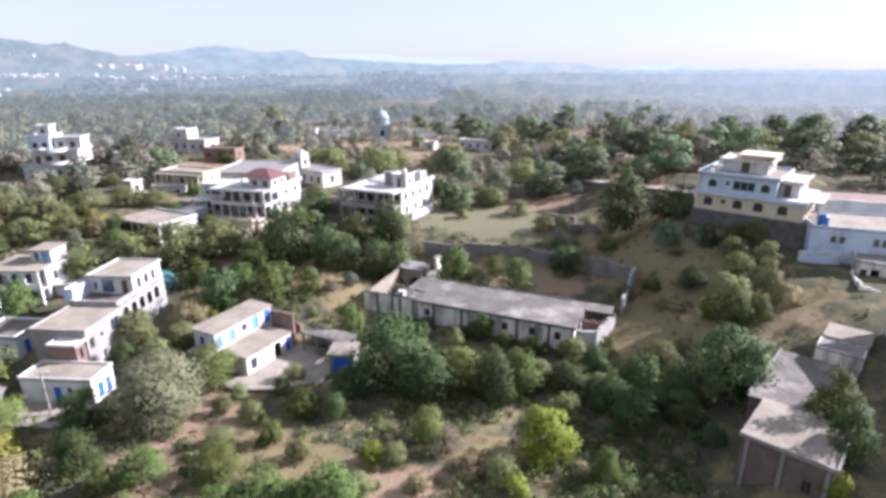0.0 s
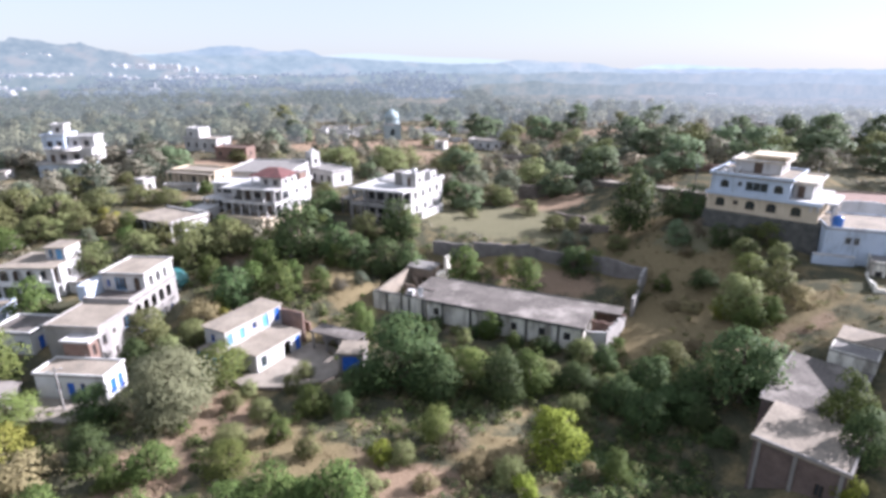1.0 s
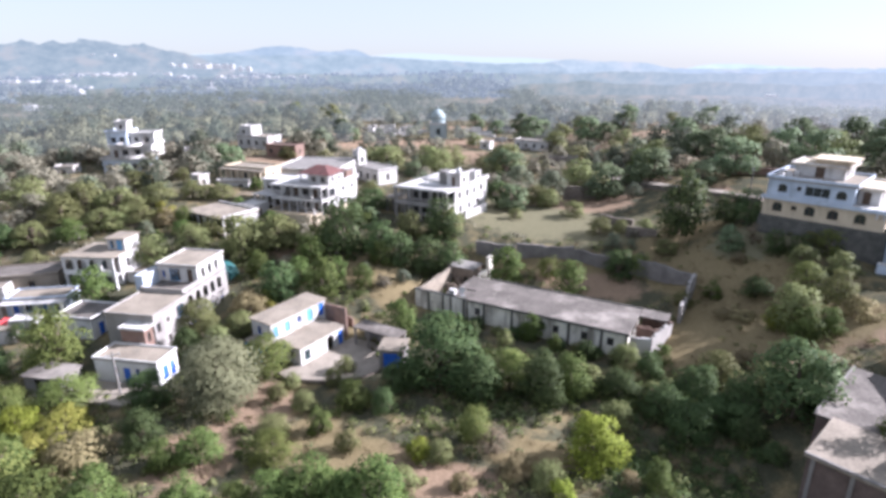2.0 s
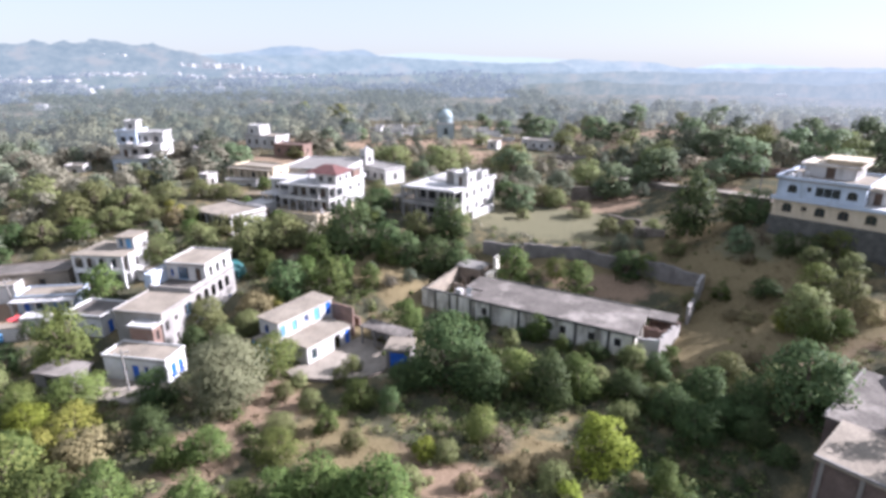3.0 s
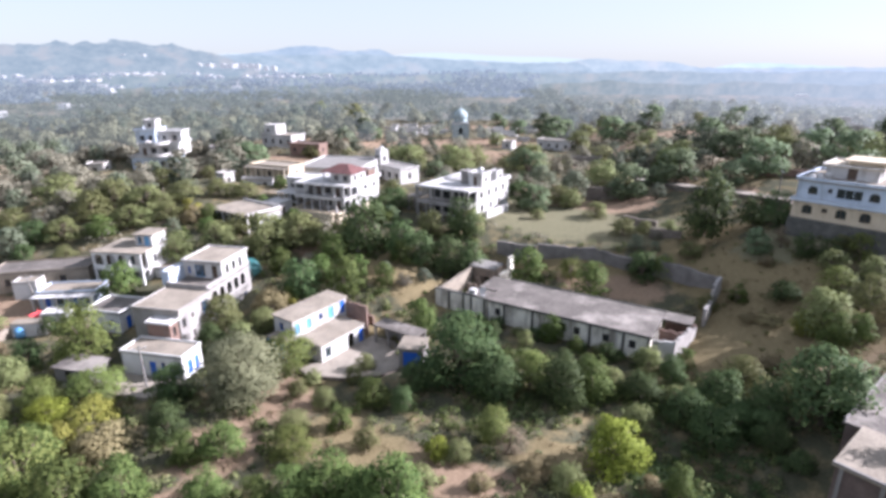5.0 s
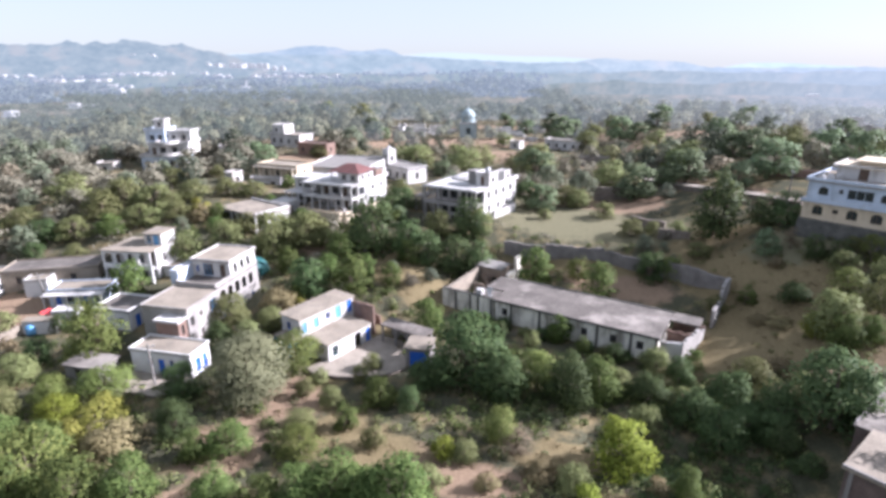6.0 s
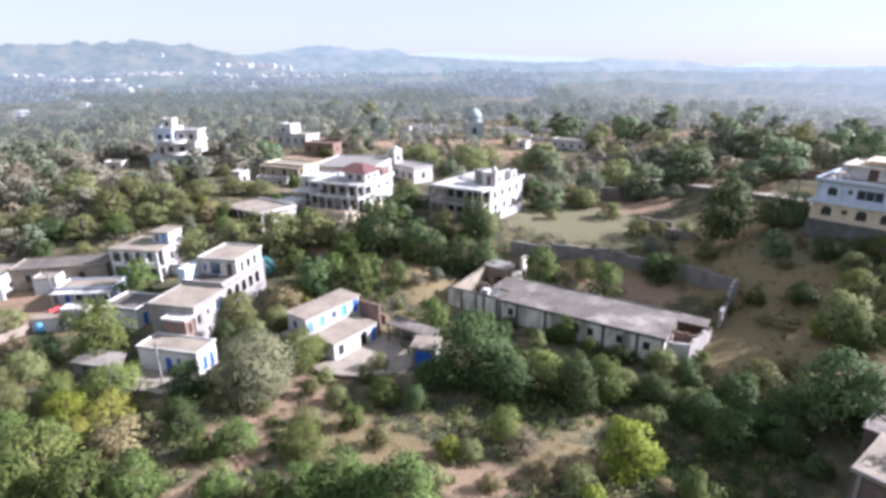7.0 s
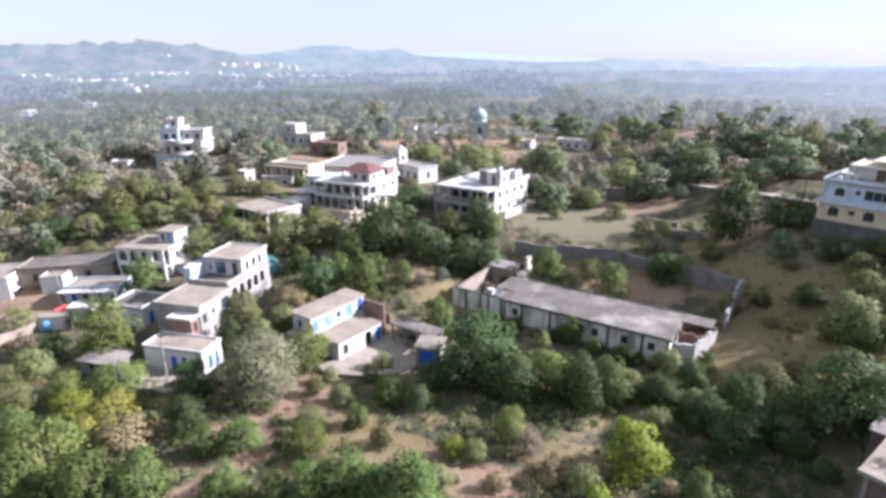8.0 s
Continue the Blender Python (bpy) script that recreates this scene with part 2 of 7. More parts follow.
def land(x, y):
    """Height of the ground: the village floor, a rise behind it and a slope on the east side."""
    d = math.hypot(x, y)
    a = 7 * smooth_step((y - 72) / 42) + 5 * smooth_step((-x - 5) / 60) * smooth_step((y - 85) / 50)
    b = 9 * smooth_step((x - 0.12 * (y - 45) - 24) / 42) * smooth_step((y + 10) / 50)
    u, v = (x - 56) * 0.669 - (y - 87.3) * 0.743, -(x - 56) * 0.743 - (y - 87.3) * 0.669       # a terrace below the mansion
    b += 2.8 * smooth_step((u + 12) / 10) * smooth_step((20 - u) / 14) * smooth_step((20 - v) / 16) * smooth_step((v + 9) / 6)
    a -= 3.4 * math.exp(-((x + 92) / 34) ** 2 - ((y - 164) / 30) ** 2)                            # a hollow in the western woods
    k = max(0.0, min(1.0, ((x - 17) * 16 - (y - 51) * 12) / 400))                                 # a gully along the hedge
    a -= 1.7 * math.exp(-(((x - 17 - 16 * k) ** 2 + (y - 51 + 12 * k) ** 2) / 7.0))
    a += 2.2 * math.exp(-((x - 37) / 6.5) ** 2 - ((y - 36) / 8) ** 2)                             # the bank under the barn
    a *= 1 - 0.80 * math.exp(-(((x - 7) / 11) ** 4) - ((y - 89) / 9.5) ** 4)                      # level ground round the ruined rooms
    step = (b + 0.6) / 1.8                                                                       # the slope lies in worn terraces
    b = 0.64 * b + 0.36 * 1.8 * (math.floor(step) + smooth_step((step - math.floor(step) - 0.65) / 0.35)) if b > 0.4 and y < 98 else b
    far = smooth_step((d - 170) / 260)
    return (a + b) * (1 - far) + far * (6 - 52 * smooth_step((d - 590) / 700))


def bumpy(x, y):
    d = math.hypot(x, y)
    k = min(1.0, d / 900)
    return land(x, y) - 0.12 + 0.22 * noise.noise((x * 0.12, y * 0.12, 0)) + 5 * k * noise.noise((x * 0.006, y * 0.006, 3))


def ground_material():
    m = bpy.data.materials.new("dry_earth_and_grass")
    m.use_nodes = True
    n, l = m.node_tree.nodes, m.node_tree.links
    b = n["Principled BSDF"]
    geo = n.new("ShaderNodeNewGeometry")

    def noise_at(scale, detail=6, rough=0.6):
        t = n.new("ShaderNodeTexNoise")
        t.inputs["Scale"].default_value, t.inputs["Detail"].default_value, t.inputs["Roughness"].default_value = scale, detail, rough
        l.new(geo.outputs["Position"], t.inputs["Vector"])
        return t.outputs[0]

    def mixed(f, a, c):
        x = n.new("ShaderNodeMix")
        x.data_type = "RGBA"
        l.new(f, x.inputs["Factor"]), l.new(a, x.inputs["A"]), l.new(c, x.inputs["B"])
        return x.outputs["Result"]

    def band(v, lo, hi):
        r = n.new("ShaderNodeMapRange")
        r.inputs["From Min"].default_value, r.inputs["From Max"].default_value = lo, hi
        l.new(v, r.inputs["Value"])
        return r.outputs[0]

    fine, mid, wide = noise_at(3.5, 8, 0.7), noise_at(0.35), noise_at(0.075)
    soil, grass, green = ramp(n, [(0.3, (0.168, 0.116, 0.076)), (0.7, (0.300, 0.218, 0.150))]), ramp(n, [(0.3, (0.118, 0.094, 0.049)), (0.7, (0.236, 0.188, 0.104))]), ramp(n, [(0.3, (0.043, 0.045, 0.029)), (0.7, (0.100, 0.096, 0.060))])
    for r in (soil, grass, green):
        l.new(fine, r.inputs[0])
    earth = ramp(n, [(0.3, (0.140, 0.116, 0.088)), (0.7, (0.225, 0.188, 0.148))])
    l.new(fine, earth.inputs[0])
    lawn = ramp(n, [(0.3, (0.108, 0.104, 0.060)), (0.7, (0.196, 0.178, 0.112))])
    l.new(fine, lawn.inputs[0])
    cover = n.new("ShaderNodeAttribute")
    cover.attribute_name = "cover"
    parts = n.new("ShaderNodeSeparateColor")
    l.new(cover.outputs["Color"], parts.inputs[0])

    def worn(v):
        """A patch's share with a ragged edge."""
        a, k = n.new("ShaderNodeMath"), n.new("ShaderNodeMath")
        a.operation, k.operation = "SUBTRACT", "ADD"
        l.new(mid, a.inputs[0])
        a.inputs[1].default_value = 0.5
        l.new(v, k.inputs[0]), l.new(a.outputs[0], k.inputs[1])
        return band(k.outputs[0], 0.35, 0.60)

    c = mixed(band(mid, 0.46, 0.66), green.outputs[0], grass.outputs[0])
    c = mixed(band(wide, 0.60, 0.68), c, earth.outputs[0])
    c = mixed(worn(parts.outputs[0]), c, soil.outputs[0])
    c = mixed(worn(parts.outputs[1]), c, grass.outputs[0])
    c = mixed(worn(parts.outputs[2]), c, lawn.outputs[0])
    l.new(c, b.inputs["Base Color"])
    b.inputs["Roughness"].default_value = 0.97
    b.inputs["Specular IOR Level"].default_value = 0.1
    bp = n.new("ShaderNodeBump")
    bp.inputs["Strength"].default_value, bp.inputs["Distance"].default_value = 0.6, 0.12
    l.new(fine, bp.inputs["Height"]), l.new(bp.outputs[0], b.inputs["Normal"])
    return m


# bare earth, straw-coloured grass and mown field: centre, half sizes, turn
YARD_EARTH = [(-19, 57, 4, 5, 20), (2, 43, 5, 2.5, 0), (-24, 48, 4, 5, 0), (28, 87, 9, 4, -20), (38, 122, 9, 9, -10), (-47, 172, 18, 10, 0), (-27, 40, 2.5, 2, 0), (0, 232, 60, 14, 0), (-24, 98, 5, 3, 0),
    (44, 62, 5, 3, 0), (-75, 75, 10, 4, 20), (12, 140, 14, 6, 0), (57, 115, 19, 3, -73), (-30, 215, 16, 5, 10), (18, 205, 12, 4, -20), (-60, 212, 14, 5, 0), (10, 188, 12, 4, 0), (-4, 46, 3, 3, 0)]
SLOPE_EARTH = [(-72, 82, 7, 4, 0), (-70, 77, 6, 4, 0), (45, 57, 4, 3, 0), (37, 67, 4, 2.5, -20), (52, 60, 5, 4, 0), (35, 170, 10, 5, 0), (47, 182, 10, 5, 0), (23, 186, 10, 5, 0), (65, 188, 11, 6, 0),
    (12, 198, 11, 6, 0), (-47, 221, 12, 6, 0), (-92, 368, 21, 11, 0), (-43, 391, 22, 11, 0), (-53, 311, 17, 9, 0), (29, 358, 20, 10, 0), (44, 337, 19, 10, 0), (84, 191, 11, 6, 0), (68, 234, 13, 7, 0)]
RISE_EARTH = [(60, 230, 22, 8, 0), (20, 290, 26, 9, 0), (110, 240, 22, 8, 0), (90, 300, 28, 9, 0), (-40, 252, 18, 7, 0), (80, 195, 14, 6, 0), (28, 141, 8, 4, 0), (23, 126, 7, 4, 0), (52, 129, 8, 4, 0), (-13, 445, 24, 12, 0), (146, 284, 18, 9, 0)]
SOIL = YARD_EARTH + SLOPE_EARTH + RISE_EARTH
# Straw on the east slope also paints in brightness that sunlight doesn't give.
STRAW = [(46, 88, 6, 4, -20), (43, 72, 5, 4, 0), (49, 78, 5, 3, -30), (37, 66, 6, 4, 0), (-9, 47.5, 6, 2.6, 0), (11, 46.2, 4, 3, 0), (-9, 92, 6, 5, 0), (-4, 85, 6, 5, -30), (57, 62, 5, 3, 0), (-14, 76, 5, 4, 0),
         (42, 94, 6, 5, 0), (-16, 62, 3, 3, 0), (-60, 60, 6, 4, 0), (30, 62, 6, 3, 0), (-13, 50, 5, 4, 0), (22, 95, 14, 4, -15), (44, 100, 6, 4, 0), (36, 65, 8, 4, -20), (60, 118, 9, 6, -40), (47, 64, 9, 7, 0), (44, 84, 7, 4, -30), (51, 95, 5, 3, 0), (42, 70, 6, 5, 0), (52, 76, 5, 3, 20), (48, 80, 10, 9, -30), (41, 66, 7, 5, 0)]
LAWN = [(54, 84, 7, 4, -35), (24, 111, 15, 9, -12), (-167, 240, 22, 9, 0), (37, 103.5, 9, 5, -12), (14, 126, 8, 4, 0)]


def patch(x, y, rows):
    best = 0.0
    for cx, cy, rx, ry, turn in rows:
        a = radians(turn)
        u, v = (x - cx) * math.cos(a) + (y - cy) * math.sin(a), -(x - cx) * math.sin(a) + (y - cy) * math.cos(a)
        best = max(best, 1.25 - 0.75 * math.hypot(u / rx, v / ry))
    return max(0.0, min(1.0, best))


def build_ground():
    n, bend, reach = 270, 5.4, 4400.0
    a = reach / math.sinh(bend)
    steps = [a * math.sinh(bend * (2 * i / n - 1)) for i in range(n + 1)]
    verts = [(x, y + 60, bumpy(x, y + 60)) for y in steps for x in steps]
    faces = [(j * (n + 1) + i, j * (n + 1) + i + 1, (j + 1) * (n + 1) + i + 1, (j + 1) * (n + 1) + i) for j in range(n) for i in range(n)]
    s = Shape()
    s.v, s.f = verts, faces
    me = s.mesh("ground", ground_material(), True)
    cover = me.color_attributes.new("cover", "FLOAT_COLOR", "POINT")
    for i, (x, y, z) in enumerate(verts):
        if abs(x) < 240 and 20 < y < 300:
            cover.data[i].color = (patch(x, y, SOIL), patch(x, y, STRAW), patch(x, y, LAWN), 1)
        else:
            cover.data[i].color = (0, 0, 0, 1)
    tagged(new("ground", me), "dry earth with patches of brown and green grass", "ground", kind="structure")


build_ground()


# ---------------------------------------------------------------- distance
def painted_haze(n, l, geo, colour, pale, most):
    """Paints haze into a colour: mixes in a pale tone towards the sun's side."""
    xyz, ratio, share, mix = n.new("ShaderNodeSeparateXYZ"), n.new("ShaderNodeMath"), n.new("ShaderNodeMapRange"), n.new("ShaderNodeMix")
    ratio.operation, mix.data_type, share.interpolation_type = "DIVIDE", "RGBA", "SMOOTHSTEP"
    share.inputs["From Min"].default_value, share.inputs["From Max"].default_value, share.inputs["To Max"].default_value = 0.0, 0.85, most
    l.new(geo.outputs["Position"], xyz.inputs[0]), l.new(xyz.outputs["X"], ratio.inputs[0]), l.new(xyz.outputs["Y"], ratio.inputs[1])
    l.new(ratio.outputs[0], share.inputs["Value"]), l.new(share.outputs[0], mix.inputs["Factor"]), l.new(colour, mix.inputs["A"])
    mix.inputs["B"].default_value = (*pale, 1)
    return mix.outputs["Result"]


def far_material(name, base, dots, glow, scale, flat=False):
    """Distant woodland, a plain backdrop with its haze painted into the emission colour."""
    m = bpy.data.materials.new(name)
    m.use_nodes = True
    n, l = m.node_tree.nodes, m.node_tree.links
    b = n["Principled BSDF"]
    geo, t, t2 = n.new("ShaderNodeNewGeometry"), n.new("ShaderNodeTexNoise"), n.new("ShaderNodeTexNoise")
    t.inputs["Scale"].default_value, t.inputs["Detail"].default_value, t.inputs["Roughness"].default_value = 1.0, 5, 0.68
    t2.inputs["Scale"].default_value, t2.inputs["Detail"].default_value = 0.30, 5
    xyz, bearing, rise, grain = n.new("ShaderNodeSeparateXYZ"), n.new("ShaderNodeMath"), n.new("ShaderNodeMath"), n.new("ShaderNodeCombineXYZ")
    bearing.operation = rise.operation = "DIVIDE"           # the band pattern is fitted to the camera's bearing and height angle
    l.new(geo.outputs["Position"], xyz.inputs[0])
    l.new(xyz.outputs["X"], bearing.inputs[0]), l.new(xyz.outputs["Y"], bearing.inputs[1])
    l.new(xyz.outputs["Z"], rise.inputs[0]), l.new(xyz.outputs["Y"], rise.inputs[1])
    if flat:                                                # level ground: its depth tells the bands apart
        rise.inputs[0].default_value = 32
        l.remove(rise.inputs[0].links[0])
    wide, high = n.new("ShaderNodeMath"), n.new("ShaderNodeMath")
    wide.operation = high.operation = "MULTIPLY"
    wide.inputs[1].default_value, high.inputs[1].default_value = 1500 * scale + 22, 3600 * scale + 60
    l.new(bearing.outputs[0], wide.inputs[0]), l.new(rise.outputs[0], high.inputs[0])
    l.new(wide.outputs[0], grain.inputs[0]), l.new(high.outputs[0], grain.inputs[1])
    l.new(grain.outputs[0], t.inputs["Vector"]), l.new(grain.outputs[0], t2.inputs["Vector"])
    add = n.new("ShaderNodeMath")
    add.operation = "MULTIPLY_ADD"
    add.inputs[1].default_value = 0.6
    half = n.new("ShaderNodeMath")
    half.operation = "MULTIPLY"
    half.inputs[1].default_value = 0.4
    l.new(t2.outputs[0], half.inputs[0]), l.new(t.outputs[0], add.inputs[0]), l.new(half.outputs[0], add.inputs[2])
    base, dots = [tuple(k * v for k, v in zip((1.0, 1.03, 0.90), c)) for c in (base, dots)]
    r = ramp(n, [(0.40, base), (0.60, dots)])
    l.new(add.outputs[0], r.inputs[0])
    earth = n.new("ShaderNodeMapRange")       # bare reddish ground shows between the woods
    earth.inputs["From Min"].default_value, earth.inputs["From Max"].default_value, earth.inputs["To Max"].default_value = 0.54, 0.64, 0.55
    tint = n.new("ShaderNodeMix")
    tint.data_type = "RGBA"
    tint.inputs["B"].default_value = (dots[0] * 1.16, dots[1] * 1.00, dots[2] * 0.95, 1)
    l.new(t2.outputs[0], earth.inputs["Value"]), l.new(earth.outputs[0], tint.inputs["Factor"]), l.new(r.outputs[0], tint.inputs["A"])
    l.new(painted_haze(n, l, geo, tint.outputs["Result"], (0.310, 0.345, 0.385), 0.40), b.inputs["Emission Color"])
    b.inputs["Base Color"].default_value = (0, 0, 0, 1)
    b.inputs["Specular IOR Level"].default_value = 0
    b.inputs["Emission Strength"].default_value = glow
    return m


def bell(v, c, w):
    return math.exp(-((v - c) / w) ** 2)


def west_hills(az):
    """Height of the skyline in degrees over the compass direction."""
    return -0.9 + 2.5 * smooth_step((-14 - az) / 11.5) + 0.35 * bell(az, -28.6, 1.5) + 0.14 * bell(az, -30.5, 4)


def middle_hills(az):
    return -0.5 + 1.55 * smooth_step((-2.0 - az) / 4.5) + 0.68 * bell(az, -13.4, 3.2) + 0.36 * bell(az, -6.9, 1.5) - 0.25 * smooth_step((-17 - az) / 6)


def plain_rim(az):
    return 0.06 + 0.058 * max(0.0, min(14.0, 7 - az)) - 1.2 * smooth_step((az - 12) / 8)


def east_hills(az):
    return -0.5 + 0.55 * smooth_step((az - 6) / 7) + 0.33 * bell(az, 14.5, 2.2) + 0.10 * bell(az, 18.8, 2.5) - 1.0 * smooth_step((az - 20) / 7)


def last_ridge(az):
    return -0.62 + 0.52 * smooth_step((az - 23.4) / 3.6) - 0.060 * max(0.0, az - 29)


def far_hills(az):
    return 0.62 + 0.45 * bell(az, -1, 5) + 0.45 * bell(az, -20, 3) - 1.2 * smooth_step((az - 8) / 16)


def ridge_point(near, far, height_deg, rough, az, f):
    """A place on a long hill, f of the way from its near foot to its far edge."""
    d = near + (far - near) * f
    x, y = d * math.sin(radians(az)), d * math.cos(radians(az))
    crest = EYE[2] + far * math.tan(radians(height_deg(az)))
    foot = 2 - 6 * smooth_step((near - 500) / 900)
    z = foot + (crest - foot) * (smooth_step(f / 0.94) if f < 0.94 else 1 - (f - 0.94) * 2)
    return x, y, z + rough * (noise.noise((x * 0.02, y * 0.02, 7)) + 0.5 * noise.noise((x * 0.07, y * 0.07, 2)) + 0.3 * noise.noise((x * 0.19, y * 0.19, 4))) * (0.3 + f)


def ridge(name, label, near, far, height_deg, material, rough):
    """A long hill: a strip of ground that climbs from its near foot to its crest and falls behind it."""
    s, rows, cols = Shape(), 16, 420
    for j in range(rows + 1):
        for i in range(cols + 1):
            s.v.append(ridge_point(near, far, height_deg, rough, -75 + 150 * i / cols, j / rows))
    s.f = [(j * (cols + 1) + i, j * (cols + 1) + i + 1, (j + 1) * (cols + 1) + i + 1, (j + 1) * (cols + 1) + i) for j in range(rows) for i in range(cols)]
    tagged(new(name, s.mesh(name, material, True)), label, "hills", kind="structure")


def plain_edge(az):
    return -1.75 + 0.10 * math.sin(az * 0.5)


def plain_far_edge(az):
    return -0.85 + 0.10 * math.sin(az * 0.4)


def far_plain(name, label, near, far, material):
    """The flat scrub plain, a thin skin over the ground that carries painted haze."""
    s, rows, cols = Shape(), 36, 320
    for j in range(rows + 1):
        for i in range(cols + 1):
            d, az = near + (far - near) * j / rows, radians(-75 + 150 * i / cols)
            x, y = d * math.sin(az), d * math.cos(az)
            s.v.append((x, y, bumpy(x, y) + (1.6 if j else -0.8)))
    s.f = [(j * (cols + 1) + i, j * (cols + 1) + i + 1, (j + 1) * (cols + 1) + i + 1, (j + 1) * (cols + 1) + i) for j in range(rows) for i in range(cols)]
    tagged(new(name, s.mesh(name, material, True)), label, "plain", kind="structure")


# Each backdrop's glow holds its painted haze, paler with distance.
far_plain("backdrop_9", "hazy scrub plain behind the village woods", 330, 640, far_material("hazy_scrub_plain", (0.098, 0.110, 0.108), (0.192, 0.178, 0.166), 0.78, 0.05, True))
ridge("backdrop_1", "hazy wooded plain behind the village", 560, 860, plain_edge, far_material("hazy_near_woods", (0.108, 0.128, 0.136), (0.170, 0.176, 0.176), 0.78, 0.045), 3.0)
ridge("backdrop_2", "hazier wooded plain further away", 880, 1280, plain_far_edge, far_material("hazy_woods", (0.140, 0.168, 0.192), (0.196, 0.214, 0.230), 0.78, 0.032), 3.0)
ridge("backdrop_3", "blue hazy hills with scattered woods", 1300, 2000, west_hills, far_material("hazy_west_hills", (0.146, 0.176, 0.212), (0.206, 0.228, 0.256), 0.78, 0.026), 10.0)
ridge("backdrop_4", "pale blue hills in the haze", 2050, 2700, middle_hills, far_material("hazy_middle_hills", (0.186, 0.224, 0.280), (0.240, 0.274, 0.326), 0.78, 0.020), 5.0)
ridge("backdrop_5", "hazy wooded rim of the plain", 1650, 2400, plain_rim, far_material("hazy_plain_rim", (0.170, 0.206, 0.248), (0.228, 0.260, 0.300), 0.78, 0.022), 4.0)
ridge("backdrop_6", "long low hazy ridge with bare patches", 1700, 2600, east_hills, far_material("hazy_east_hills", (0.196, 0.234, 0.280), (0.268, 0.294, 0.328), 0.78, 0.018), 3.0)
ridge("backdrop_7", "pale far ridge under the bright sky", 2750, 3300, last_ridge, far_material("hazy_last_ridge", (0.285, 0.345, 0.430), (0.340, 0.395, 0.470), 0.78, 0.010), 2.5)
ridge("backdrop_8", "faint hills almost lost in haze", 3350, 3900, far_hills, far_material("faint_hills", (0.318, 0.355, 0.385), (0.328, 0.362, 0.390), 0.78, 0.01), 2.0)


# ---------------------------------------------------------------- trees
rng = np.random.default_rng(7)


def leaf_quads(centres, radii, counts, size, flat=0.75, core=None):
    """Small leaf sprays spread over the skins of many uneven clumps, and the soft outward normals of the crown they make."""
    verts, normals = [], []
    for c, r, k in zip(centres, radii, counts):
        d = rng.normal(size=(k, 3))
        d /= np.linalg.norm(d, axis=1)[:, None]
        d[:, 2] = np.where(d[:, 2] < -0.5, -d[:, 2], d[:, 2])
        p = c + d * r * np.array([1, 1, flat]) * rng.uniform(0.72, 1.12, size=(k, 1))
        nrm = d * 1.0 + rng.normal(size=(k, 3)) * 0.38 + np.array([0, 0, 0.3])
        nrm /= np.linalg.norm(nrm, axis=1)[:, None]
        t = np.cross(nrm, rng.normal(size=(k, 3)))
        t /= np.linalg.norm(t, axis=1)[:, None]
        b = np.cross(nrm, t)
        s = size * rng.uniform(0.6, 1.3, size=(k, 1))
        q = np.stack([p - t * s, p - b * s * 0.55, p + t * s, p + b * s * 0.55], axis=1)
        verts.append(q.reshape(-1, 3))
        whole = d if core is None else (p - core) / np.linalg.norm(p - core, axis=1)[:, None]
        soft = d * 0.45 + whole * 0.75 + nrm * 0.22
        normals.append(np.repeat(soft / np.linalg.norm(soft, axis=1)[:, None], 4, axis=0))
    return np.concatenate(verts), np.concatenate(normals)


def quad_mesh(name, verts, material, normals=None):
    me = bpy.data.meshes.new(name)
    k = len(verts)
    me.vertices.add(k)
    me.vertices.foreach_set("co", verts.astype(np.float32).ravel())
    me.loops.add(k)
    me.loops.foreach_set("vertex_index", np.arange(k, dtype=np.int32))
    me.polygons.add(k // 4)
    me.polygons.foreach_set("loop_start", np.arange(0, k, 4, dtype=np.int32))
    me.materials.append(material)
    me.update(calc_edges=True)
    if normals is not None:
        a = me.attributes.new("custom_normal", "FLOAT_VECTOR", "POINT")
        a.data.foreach_set("vector", normals.astype(np.float32).ravel())
    return me


SHAPES = {  # height over width, trunk share of the height, clumps, sprays, spray size, flatness of a clump
    "green": (0.95, 0.10, 48, 4600, 0.024, 0.88), "dark": (0.95, 0.10, 50, 4800, 0.024, 0.88), "lime": (0.82, 0.12, 46, 4400, 0.024, 0.88),
    "yellow": (0.70, 0.06, 28, 2600, 0.030, 0.75), "olive": (0.85, 0.13, 52, 4200, 0.023, 0.80), "dry": (0.60, 0.04, 30, 2600, 0.027, 0.70),
    "grey": (0.85, 0.13, 78, 12500, 0.0155, 0.82), "fresh": (0.9, 0.12, 50, 4400, 0.020, 0.85), "mango": (0.98, 0.05, 70, 5200, 0.025, 0.92), "bare": (0.95, 0.16, 34, 1700, 0.022, 0.85), "blue": (1.0, 0.10, 34, 3100, 0.032, 0.9)}


